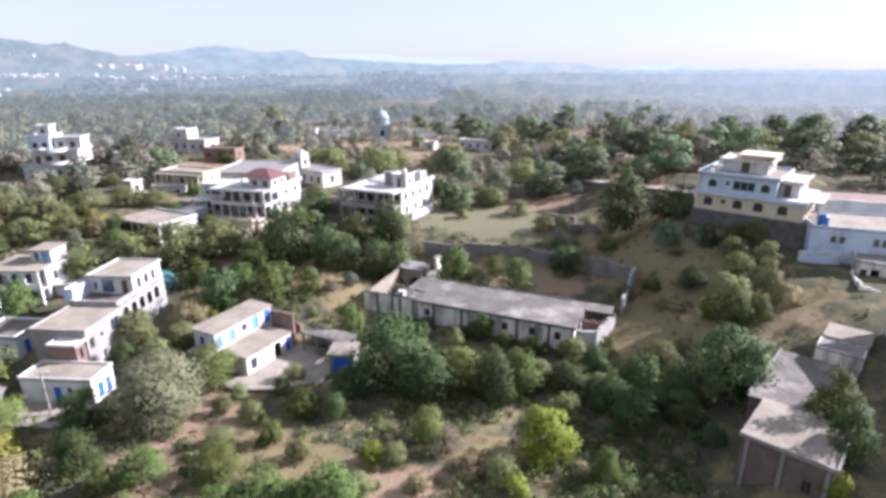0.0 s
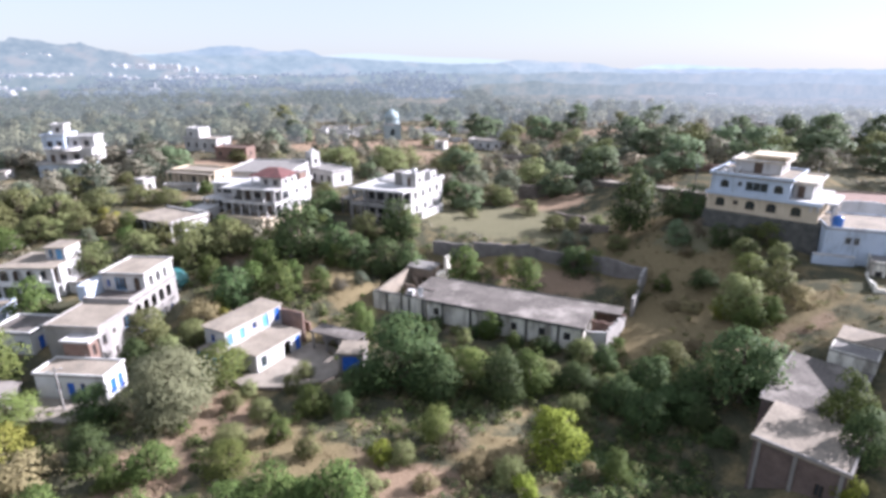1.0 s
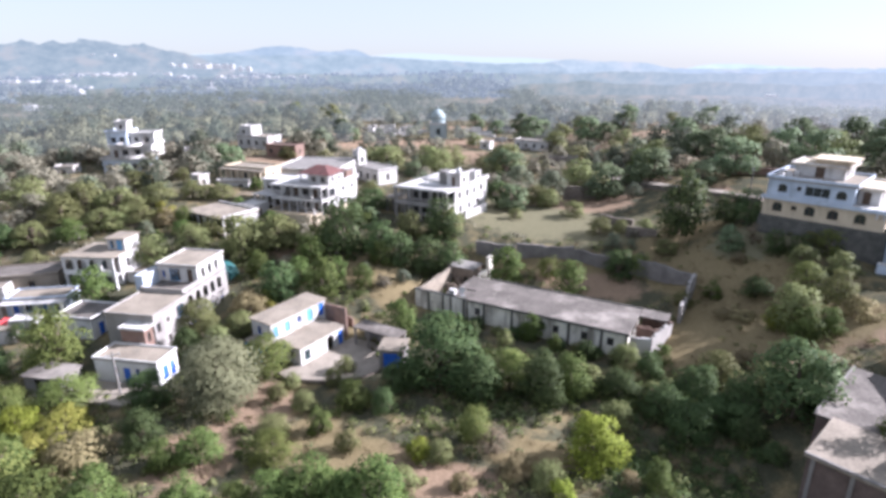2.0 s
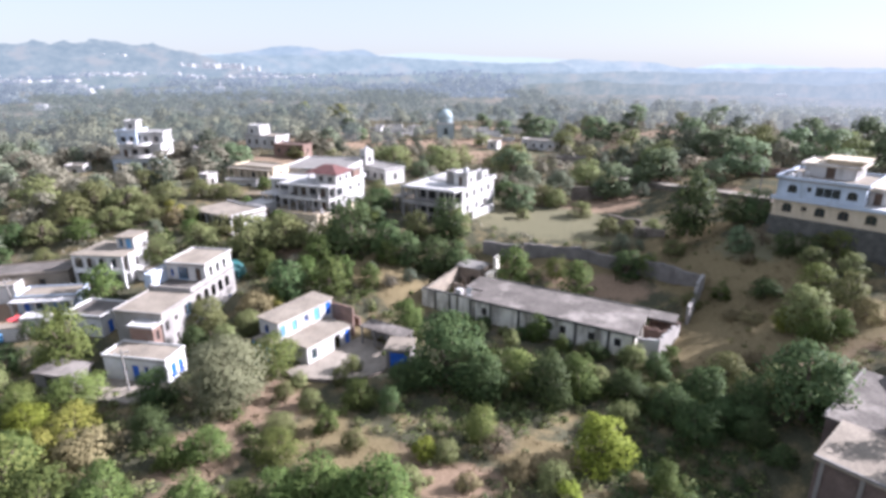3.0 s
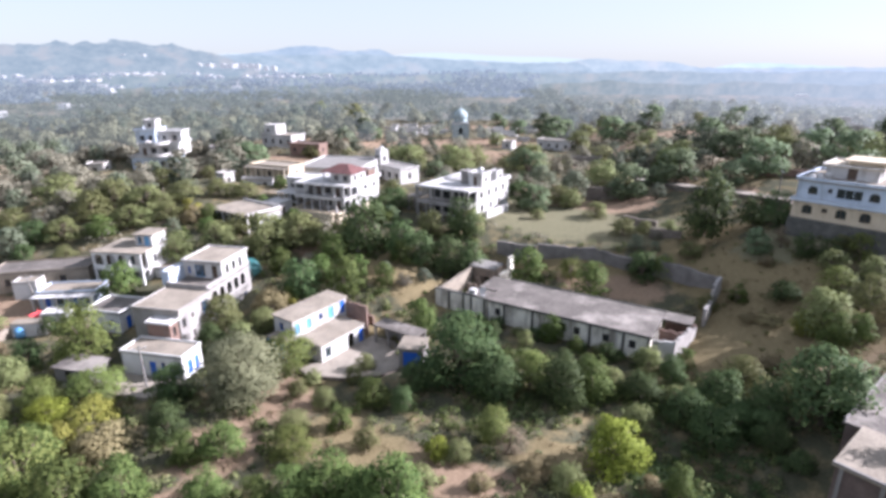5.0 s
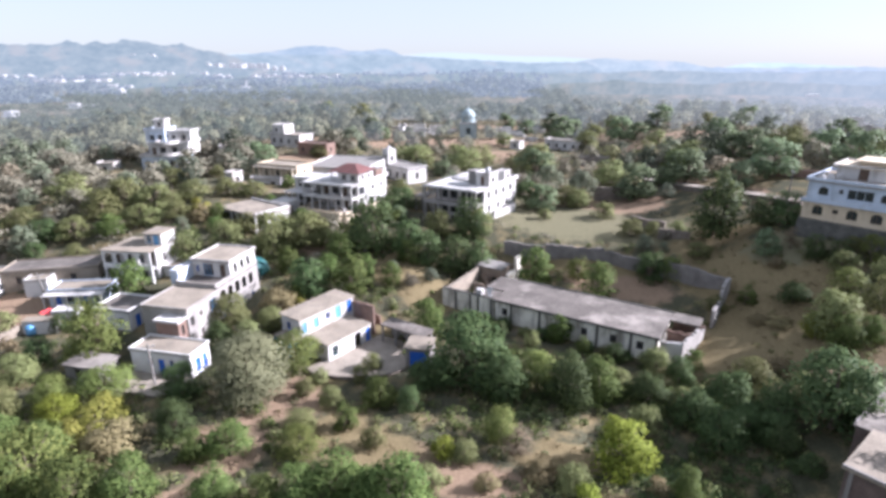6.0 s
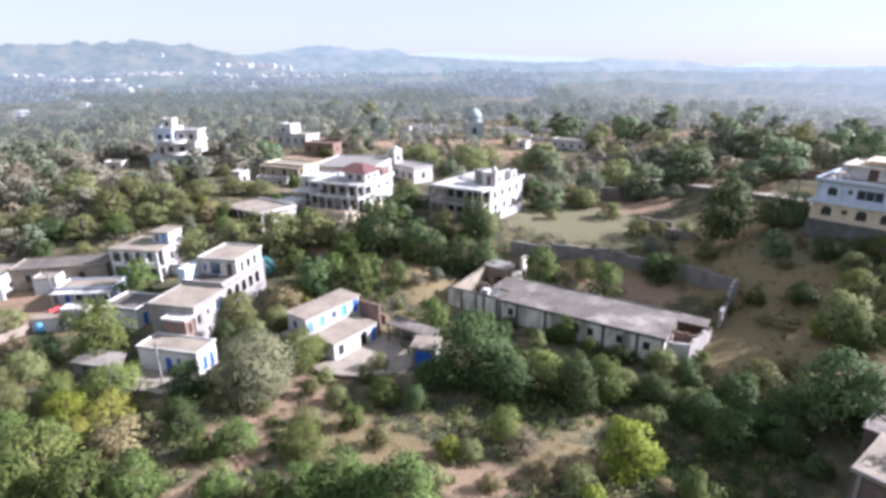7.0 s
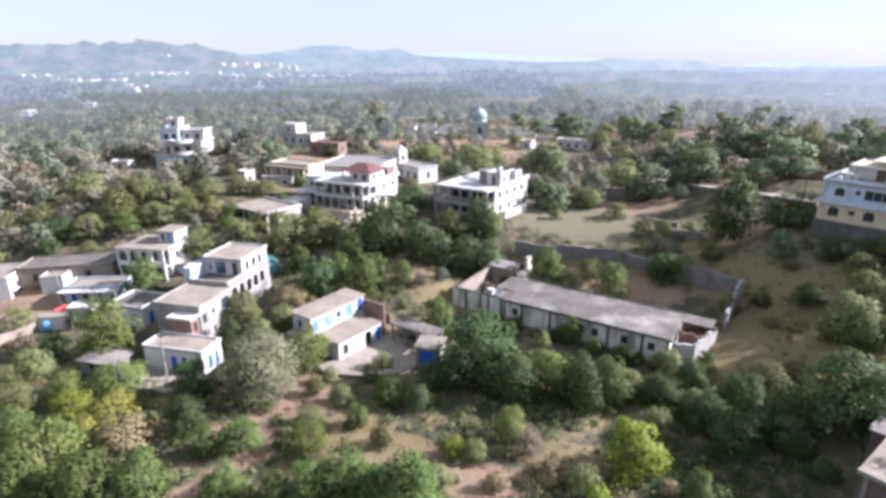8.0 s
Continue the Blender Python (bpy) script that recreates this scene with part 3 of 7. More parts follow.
def make_tree(kind, seed, light=1.0, leaves=None):
    """A tree one metre wide: a tapered trunk with limbs, and a crown of leaf sprays in uneven clumps round the limb ends."""
    tall, stem, clumps, sprays, size, squash = SHAPES[kind]
    clumps, sprays, size = int(clumps * (0.6 + 0.4 * light)), sprays * light, size * light ** -0.36
    r = random.Random(seed)
    top = tall
    wood = Shape()
    lean = Vector((r.uniform(-0.05, 0.05), r.uniform(-0.05, 0.05), 0))
    fork = top * (stem + 0.12)
    wood.tube([(0, 0, -0.06), Vector((0, 0, fork * 0.5)) + lean * 0.5, Vector((0, 0, fork)) + lean], [0.042, 0.03, 0.026], 8)
    centres, radii = [], []
    for i in range(clumps):
        a, h = r.uniform(0, 2 * math.pi) + i * 2.4, r.random()
        z = top * (stem + (0.94 - stem) * h)
        reach = 0.36 * math.sqrt(max(0.0, 1 - ((h - 0.36) / 0.68) ** 2)) * r.uniform(0.45, 1.0)
        c = Vector((reach * math.cos(a), reach * math.sin(a), z - 0.05)) + lean
        centres.append(c)
        radii.append(r.uniform(0.11, 0.20) * (1.15 - 0.35 * h))
    for c in centres[: 14 if kind == "bare" else 8]:
        start = Vector((0, 0, fork * r.uniform(0.75, 1.0))) + lean
        mid = start.lerp(c, 0.5) + Vector((0, 0, 0.04))
        wood.tube([start, mid, c], [0.018, 0.012, 0.005], 5)
    total = sum(q * q for q in radii)
    counts = [max(8, int(sprays * q * q / total)) for q in radii]
    verts, normals = leaf_quads([np.array(c) for c in centres], radii, counts, size, squash, np.array((0, 0, top * (stem + 0.3 * (1 - stem)))))
    tree = new("tree")
    tree.empty_display_size = 0.2
    trunk = new("trunk", wood.mesh("trunk", BARK, True))
    crown = new("crown", quad_mesh("crown", verts, (leaves or LEAF)[kind], normals))
    trunk.parent = crown.parent = tree
    return tree


WORDS = {
    "green": "leafy green tree with rounded crown", "dark": "dense dark green broad-crowned tree", "lime": "bright yellow-green leafy tree",
    "yellow": "low yellow-leaved spreading shrub", "olive": "olive-grey thorny tree", "dry": "dry brown scrub thicket",
    "grey": "silvery grey-green broad tree", "fresh": "light green feathery-leaved tree", "bare": "half-bare grey twiggy tree", "mango": "dense dark round fruit tree", "blue": "round-crowned tree with haze-tinted green leaves"}
STOCK, MIDWAY, WILD = {}, {}, {}
for number, kind in enumerate(SHAPES):
    STOCK[kind] = [make_tree(kind, 10 * number + k) for k in range(3)]
    MIDWAY[kind] = [make_tree(kind, 900 + 10 * number + k, 0.46) for k in range(3)]
    WILD[kind] = [make_tree(kind, 500 + 10 * number + k, 0.20, HAZE_TINTED) for k in range(3)] if kind in ("green", "dark", "olive", "dry", "lime") else []
unused = {t.name for stock in (STOCK, MIDWAY, WILD) for kind in stock for t in stock[kind]}
PLANTED = []


def set_tree(stock, x, y, w, kind, group, where, stretch=1.0):
    t = stock[kind][random.randrange(3)]
    m = pose(x, y, bumpy(x, y), 0, 0, random.uniform(0, 360)) @ Matrix.Diagonal((w * random.uniform(0.98, 1.14), w * random.uniform(0.98, 1.14), w * stretch * random.uniform(0.95, 1.12), 1))
    low = kind in ("dry", "yellow") or w < 3.0
    if t.name in unused:                        # the first of its kind is planted itself, the others are copies
        unused.discard(t.name)
        ob = t
    else:
        ob = copy_thing(t, m)
    ob.matrix_basis = m
    tagged(ob, WORDS[kind] + where, "shrub" if low else "tree", group)
    if low:
        ob["as_shrub"] = 1
    PLANTED.append((x, y, w * 0.5))
    return ob


def plant(rows, group, where):
    for x, y, w, kind, *stretch in rows:
        far = math.hypot(x, y)
        set_tree(STOCK if far < 84 and w > 3.2 else MIDWAY, x, y, w, kind, group, where, *(stretch or [0.72 if far > 108 else 1.0]))


ORCHARD_TREES = [
    (-8.9, 56.0, 5.2, "green", 0.7), (-1.1, 46.8, 2.9, "lime"), (1.0, 46.2, 3.2, "olive", 0.8), (4.7, 48.9, 4.8, "fresh"), (6.0, 47.0, 3.6, "bare", 1.0), (16.1, 45.2, 6.9, "lime", 0.92),
    (-24.8, 57.1, 10.8, "grey", 0.9), (-20.3, 63.4, 7.2, "fresh", 0.85), (-32.7, 56.9, 5.7, "dark", 0.85), (-30.0, 49.5, 4.8, "dark", 0.95), (-23.2, 46.9, 5.6, "green", 0.8), (-42.3, 57.4, 7.0, "fresh", 0.7),
    (-40.0, 52.4, 6.5, "yellow", 0.6), (-44.2, 52.0, 5.6, "lime", 0.7), (-48.0, 56.4, 4.6, "fresh", 0.9), (-35.9, 47.8, 7.8, "dry", 0.7), (-48.6, 66.2, 8.6, "fresh", 1.1), (-16.9, 51.2, 4.2, "olive", 0.6), (-15.9, 47.1, 5.7, "fresh", 0.6), (-26.3, 45.9, 3.5, "green"),
    (-21.7, 39.8, 4.6, "green"),
    (-39.9, 41.3, 8.4, "fresh"), (-33.5, 38.6, 6.5, "green"), 
    (-11.9, 51.0, 3.1, "green"),
    (-8.3, 48.2, 3.0, "olive"), (-14.6, 55.7, 3.3, "olive"), (-11.1, 39.9, 6.1, "green"), (-4.9, 38.9, 6.9, "green"),
    (21.2, 40.9, 3.5, "green"), (8.3, 43.6, 3.8, "dry"), (-51.3, 52.5, 5.2, "olive"),
]
HEDGE_TREES = [
    (47.3, 60.5, 4.9, "green"), (50.3, 60.4, 3.9, "green"), (30.6, 62.7, 3.1, "green"), (34.7, 56.9, 5.2, "olive"), (38.5, 48.5, 9.8, "mango", 0.92), (32.6, 46.2, 4.2, "dark", 0.8), (33.0, 42.6, 3.2, "dark", 0.7), (30.9, 49.8, 4.4, "dark", 0.8), (28.6, 52.2, 4.0, "green", 0.8), (32.4, 47.6, 4.3, "dark", 0.8),
    (30.6, 53.4, 5.6, "dark"), (26.5, 55.2, 3.2, "olive"), (22.8, 56.4, 5.6, "dark", 0.75), (26.4, 52.2, 5.4, "dark", 0.75), (40.3, 59.5, 4.9, "dry", 0.4),
    (1.6, 60.6, 11.2, "dark", 0.86), (5.6, 57.5, 7.2, "dark", 0.85), (10.0, 59.0, 6.2, "fresh", 0.95), (13.3, 56.5, 6.9, "dark", 0.9), (17.0, 57.5, 6.2, "green", 0.85),
    (10.8, 68.9, 2.8, "olive", 1.2), (15.2, 71.4, 4.4, "green"), (-10.7, 63.7, 3.1, "olive", 0.8), (20.4, 59.7, 3.4, "olive", 0.8), (-1.6, 60.0, 5.0, "dark", 0.8),
    (-3.8, 73.4, 6.2, "green"), (27.8, 60.0, 3.8, "dark"),
    (27.3, 48.1, 5.4, "dark"), 
    (20.7, 51.7, 3.7, "olive"), (33.9, 50.4, 5.3, "dark"), 
]
LEFT_TREES = [
    (-47.0, 54.4, 4.3, "fresh"), (-33.3, 74.8, 6.8, "olive"),
    (-27.2, 78.7, 7.5, "dry"), (-25.8, 83.3, 3.5, "yellow"), (-24.4, 80.6, 3.9, "yellow", 0.9), (-53.7, 83.9, 7.0, "green"), (-24.3, 84.2, 7.9, "dark"),
    (-17.0, 85.2, 7.3, "green"), (-10.8, 87.9, 4.4, "green"), (-14.9, 98.7, 10.5, "mango"), (-27.8, 98.7, 8.0, "olive"),
    (-33.5, 97.0, 9.5, "olive"), (-4.8, 94.8, 6.2, "mango"), (0.3, 95.4, 6.9, "mango"), (4.9, 94.6, 6.4, "mango"), (3.6, 103.8, 7.7, "mango"),
    (-56.3, 65.2, 4.6, "dark"), (-68.0, 72.9, 5.1, "olive"), (-20.7, 94.6, 6.2, "green"),
]
YARD_TREES = [
    (14.0, 90.8, 7.3, "green"), (23.5, 83.8, 6.8, "green"), (21.5, 89.0, 4.8, "fresh"), 
    (16.9, 123.3, 8.4, "dark"), (28.0, 121.6, 6.3, "olive"),
    (31.3, 112.4, 5.8, "olive"), (34.3, 102.9, 5.6, "olive"), (19.1, 112.0, 3.5, "olive"),
    (38.4, 102.3, 4.3, "olive"),
]
SLOPE_TREES = [
    (47.8, 63.8, 7.3, "olive"), (54.6, 65.7, 5.6, "olive"),
    (41.9, 38.9, 5.0, "green", 1.5), (39.8, 34.8, 4.6, "dark", 1.35), 
    (55.2, 61.9, 4.6, "dry"), (38.8, 53.6, 4.1, "olive"), 
    (36.9, 32.2, 2.6, "lime", 1.4),
]
UPPER_TREES = [
    (41.8, 125.3, 10.8, "blue"), (40.6, 144.2, 10.3, "olive"), (53.8, 128.2, 11.0, "blue"), (72.6, 154.5, 11.4, "blue"),
    (66.0, 115.1, 11.4, "blue"), (57.9, 113.1, 7.5, "blue"), (23.0, 153.6, 12.5, "blue"), (3.8, 165.8, 13.5, "olive"),
    (-11.5, 170.0, 12.7, "olive"), (-56.7, 161.5, 10.3, "blue"), (-12.9, 134.4, 7.0, "olive"),
    (49.8, 130.3, 7.9, "blue"), (-85.1, 382.2, 13.7, "olive"), (49.4, 208.3, 10.4, "olive"), (62.5, 212.5, 12.6, "blue"),
    (44.4, 239.1, 14.2, "blue"),
]
HEDGE_SHRUBS = [
    (25.7, 62.7, 4.3, "olive"), 
    (-4.2, 59.0, 4.1, "dark"), (21.5, 65.6, 3.0, "dark"), (17.6, 67.7, 2.8, "green"),
    (6.5, 72.7, 3.0, "dark"), (3.3, 74.8, 2.9, "olive"), (25.0, 63.8, 2.6, "dark"), 
    (41.6, 52.0, 3.6, "green"),
]
GARDEN_TREES = [
    (-28.6, 68.8, 5.6, "olive"), (-32.8, 68.1, 4.7, "dark"), (-27.1, 73.9, 5.1, "olive"), 
    (-21.6, 88.8, 4.9, "green"), (-29.1, 91.0, 5.0, "green"), (-15.0, 90.5, 4.0, "green"),
    (-8.6, 97.6, 7.3, "dark"), (-8.0, 94.5, 4.6, "green"), (-19.6, 100.3, 6.4, "green"), 
    (-42.3, 97.1, 7.4, "olive"), (-48.8, 94.4, 6.2, "olive"), (-25.0, 100.0, 4.8, "olive"),
]
BANK_TREES = [
    (39.5, 77.0, 3.4, "olive"), 
]
FRONT_TREES = [
    (-40.0, 39.0, 6.1, "green"), (-40.8, 45.1, 5.4, "green"), (-47.9, 47.9, 4.5, "green"), (-29.4, 39.4, 5.6, "green"),
    (-14.1, 39.6, 5.0, "green"),
    (-8.6, 39.8, 5.0, "green"), (-7.6, 38.6, 4.4, "green"), (-17.2, 39.4, 3.8, "green"), 
    (-16.8, 60.3, 2.6, "olive"), (-11.8, 60.7, 3.0, "olive"), (-17.8, 57.5, 2.7, "olive"), 
    (-5.2, 54.8, 3.3, "dark"), (-2.6, 42.2, 3.2, "olive"), (11.0, 42.3, 3.7, "olive"), (3.2, 42.4, 2.7, "dry"),
    (12.1, 40.3, 3.0, "lime"), (18.8, 42.1, 2.6, "dry"), (-40.6, 47.8, 4.2, "yellow"),
]
WEST_TREES = [
    (-54.7, 60.0, 5.0, "olive"), (-61.9, 65.9, 4.7, "dry"), 
    (-56.8, 57.9, 4.2, "olive"), 
    (-59.5, 74.3, 3.4, "dark"), (-71.6, 88.0, 3.0, "lime"), (-69.0, 88.8, 3.0, "lime"),
]
RISE_TREES = [
    (-26.6, 100.3, 6.5, "olive"), (-13.5, 116.0, 7.0, "dark"), (5.0, 104.0, 6.3, "olive"),
    (19.5, 119.5, 8.0, "blue"), (26.2, 124.2, 7.7, "olive"), (-17.1, 175.2, 11.1, "olive"), (-8.4, 167.7, 8.6, "olive"),
    (-3.1, 160.4, 6.6, "blue"), (7.7, 173.9, 10.9, "olive"), (-50.9, 313.3, 15.3, "olive"), (25.4, 165.9, 13.5, "olive"),
    (19.3, 155.4, 8.0, "olive"), (-42.8, 177.9, 7.2, "olive"), (-39.9, 131.3, 4.6, "green"), (20.1, 223.1, 8.1, "olive"),
    (-45.0, 121.6, 6.4, "olive"), (-53.1, 152.6, 6.3, "blue"),
    (-47.3, 148.4, 4.6, "green"), (-12.5, 108.6, 5.7, "green"), (-3.1, 102.6, 6.5, "olive"), (-30.9, 108.4, 4.6, "green"),
    (-51.3, 121.6, 6.4, "olive"), (-40.9, 104.0, 6.7, "olive"), (-32.0, 99.9, 6.4, "olive"),
    (46.8, 65.0, 4.2, "lime"), 
]
WESTERN_TREES = [
    (-11.3, 121.5, 7.7, "dark"), (-11.8, 111.0, 5.3, "blue"), (-56.3, 116.9, 7.9, "olive"), (-62.1, 111.4, 9.6, "olive"),
    (-51.8, 107.8, 5.9, "dry"), (-47.1, 104.3, 4.1, "green"), (-48.1, 121.6, 4.8, "olive"), (-40.0, 116.6, 3.9, "green"),
    (-66.6, 127.2, 7.3, "olive"), (-64.5, 156.7, 6.0, "blue"), (-62.4, 169.0, 7.8, "blue"), (-60.6, 140.2, 5.4, "olive"),
    (-55.8, 107.4, 6.3, "olive"), (-60.9, 105.8, 6.2, "olive"),
]
ROUND_TREES = [
    (46.7, 97.0, 10.2, "mango", 1.2), (54.0, 93.7, 6.0, "mango", 0.95), (56.4, 90.8, 5.8, "mango", 0.95), (49.5, 84.0, 4.9, "blue", 0.9), (53.2, 83.8, 3.3, "bare"),
    (54.4, 79.7, 4.0, "mango"), (56.4, 77.6, 4.7, "mango", 0.85), (60.7, 76.6, 4.6, "fresh"), (55.5, 74.9, 4.8, "olive", 0.8), (53.2, 70.2, 6.4, "fresh", 0.8),
    (48.5, 73.4, 5.5, "dark", 0.55), (43.5, 76.4, 3.1, "green"), (33.3, 88.3, 6.0, "dark"), (37.2, 88.4, 4.8, "fresh"), (43.1, 92.5, 5.3, "olive", 0.6),
    (58.9, 87.4, 3.8, "olive", 0.7), (42.4, 101.3, 3.8, "olive"), (59.9, 80.1, 3.0, "olive", 0.7), (58.8, 71.4, 4.4, "olive"), (49.7, 81.2, 3.1, "dry", 0.7),
    (62.0, 83.0, 3.2, "dark", 0.7), (45.0, 69.5, 4.2, "dry", 0.4), (43.0, 72.0, 3.6, "dry", 0.4), (64.5, 79.0, 3.4, "mango", 0.8)]
HOUSE_FOOT_SHRUBS = [(-1.8 + 0.854 * u - 0.521 * 1.7, 82.8 - 0.521 * u - 0.854 * 1.7, 2.0 + 0.9 * ((k * 7) % 5) / 4, ("dark", "green", "dark", "olive")[k % 4], 0.7) for k, u in enumerate((6.5, 9.5, 12.0, 15.5, 18.0, 20.5, 24.5, 27.5, 30.0))]
HOUSE_BACK_SHRUBS = [(-1.8 + 0.854 * u + 0.521 * 10.6, 82.8 - 0.521 * u + 0.854 * 10.6, 2.2 + 0.8 * ((k * 3) % 4) / 3, ("green", "olive", "fresh")[k % 3], 0.8) for k, u in enumerate((8.5, 10.5, 12.5, 14.5, 17.0, 19.5))]
MANSION_TREES = [
    (70.0, 140.0, 9.0, "blue"), (80.0, 132.0, 9.0, "olive"), (57.0, 142.0, 8.5, "green"), (86.0, 130.0, 10.0, "blue"), (86.0, 118.0, 11.0, "blue"), (94.0, 124.0, 12.0, "olive"),
    (101.0, 116.0, 11.0, "blue"), (110.0, 128.0, 13.0, "blue"), (118.0, 120.0, 11.0, "olive"), (126.0, 130.0, 13.0, "blue"), (96.0, 138.0, 12.0, "blue"), (84.0, 142.0, 11.0, "olive"), (72.0, 136.0, 10.0, "blue"),
    (108.0, 108.0, 9.0, "blue"), (120.0, 108.0, 10.0, "olive"), (132.0, 116.0, 11.0, "blue"), (138.0, 134.0, 12.0, "olive"), (116.0, 146.0, 12.0, "blue"), (130.0, 150.0, 12.0, "blue"), (62.0, 146.0, 10.0, "olive")]
WOOD_EDGE_TREES = [
    (-85.2, 104.6, 7.8, "olive"), (-78.1, 100.0, 6.9, "dark"), (-73.2, 100.8, 7.5, "olive"), (-70.9, 106.7, 9.2, "olive", 0.8), (-69.3, 111.8, 11.0, "olive"), (-82.2, 114.8, 10.5, "olive"),
    (-66.5, 101.5, 6.4, "green"), (-62.5, 105.0, 7.2, "olive"), (-59.4, 111.7, 6.2, "olive"), (-53.0, 110.4, 5.4, "yellow", 0.9), (-48.2, 108.3, 4.6, "green"), (-91.0, 100.5, 8.2, "olive"),
    (-88.0, 92.5, 6.5, "olive"), (-94.0, 94.0, 7.5, "fresh"), (-77.5, 94.8, 4.8, "dark"), (-70.0, 95.6, 4.6, "olive")]
SKYLINE_TREES = [
    (46.5, 272.0, 11.5, "blue"), (57.2, 233.9, 10.1, "olive"), (53.6, 252.5, 9.8, "blue"), (65.1, 202.8, 9.9, "blue"), (65.2, 178.6, 7.9, "olive"), (77.0, 215.0, 10.1, "blue"),
    (34.0, 262.0, 9.4, "blue"), (26.0, 284.0, 10.1, "blue"), (27.3, 184.0, 9.0, "olive"), (18.1, 172.0, 6.1, "olive"), (0.4, 186.0, 9.4, "olive"), (-10.3, 187.0, 7.9, "olive"),
    (88.0, 240.0, 10.8, "blue"), (101.0, 226.0, 9.4, "olive"), (122.0, 236.0, 11.5, "blue"), (70.0, 250.0, 10.1, "olive"), (-30.0, 236.0, 7.9, "blue"), (-38.0, 262.0, 9.4, "blue")]
plant(ORCHARD_TREES, "orchard trees", " in the dry orchard")
plant(HEDGE_TREES, "hedge trees", " in the hedge")
plant(LEFT_TREES, "garden trees", " beside the village houses")
plant(YARD_TREES, "yard trees", " by the walled yards")
plant(SLOPE_TREES, "slope trees", " on the slope")
plant(UPPER_TREES, "upper trees", " on the rise")
plant(HEDGE_SHRUBS, "hedge trees", " in the hedge")
plant(GARDEN_TREES, "garden trees", " beside the village houses")
plant(BANK_TREES, "slope trees", " on the slope")
plant(FRONT_TREES, "orchard trees", " in the dry orchard")
plant(WEST_TREES, "garden trees", " beside the village houses")
plant(RISE_TREES, "upper trees", " on the rise")
plant(ROUND_TREES, "slope trees", " on the slope")
plant(HOUSE_FOOT_SHRUBS, "wall shrubs", " beside the long wall")
plant(HOUSE_BACK_SHRUBS, "wall shrubs", " behind the long flat roof")
plant(MANSION_TREES, "eastern woodland trees", " behind the mansion")
plant(WOOD_EDGE_TREES, "western woodland trees", " at the woodland edge")
plant(SKYLINE_TREES, "upper trees", " on the rise")
plant(WESTERN_TREES, "upper trees", " on the rise")


# ---------------------------------------------------------------- houses
def wall_shape(length, height, thick, holes, sink=0.0):
    """A wall along x from the origin, its outer face at y = 0, with openings through it."""
    s = Shape()
    xs = sorted({0.0, length, *[h[0] for h in holes], *[h[2] for h in holes]})
    zs = sorted({-sink, height, *[h[1] for h in holes], *[h[3] for h in holes]})

    def solid(i, j):
        if i < 0 or j < 0 or i >= len(xs) - 1 or j >= len(zs) - 1:
            return False
        cx, cz = (xs[i] + xs[i + 1]) / 2, (zs[j] + zs[j + 1]) / 2
        return not any(a < cx < c and b < cz < d for a, b, c, d, *_ in holes)

    for i in range(len(xs) - 1):
        for j in range(len(zs) - 1):
            if not solid(i, j):
                continue
            a, c, b, d = xs[i], xs[i + 1], zs[j], zs[j + 1]
            s.add([(a, 0, b), (c, 0, b), (c, 0, d), (a, 0, d)], [(0, 1, 2, 3)])
            s.add([(a, thick, b), (c, thick, b), (c, thick, d), (a, thick, d)], [(3, 2, 1, 0)])
            if not solid(i - 1, j):
                s.add([(a, 0, b), (a, 0, d), (a, thick, d), (a, thick, b)], [(0, 1, 2, 3)])
            if not solid(i + 1, j):
                s.add([(c, 0, b), (c, thick, b), (c, thick, d), (c, 0, d)], [(0, 1, 2, 3)])
            if not solid(i, j - 1):
                s.add([(a, 0, b), (a, thick, b), (c, thick, b), (c, 0, b)], [(0, 1, 2, 3)])
            if not solid(i, j + 1):
                s.add([(a, 0, d), (c, 0, d), (c, thick, d), (a, thick, d)], [(0, 1, 2, 3)])
    return s


def moved(shape, m):
    shape.v = [tuple(m @ Vector(v)) for v in shape.v]
    return shape


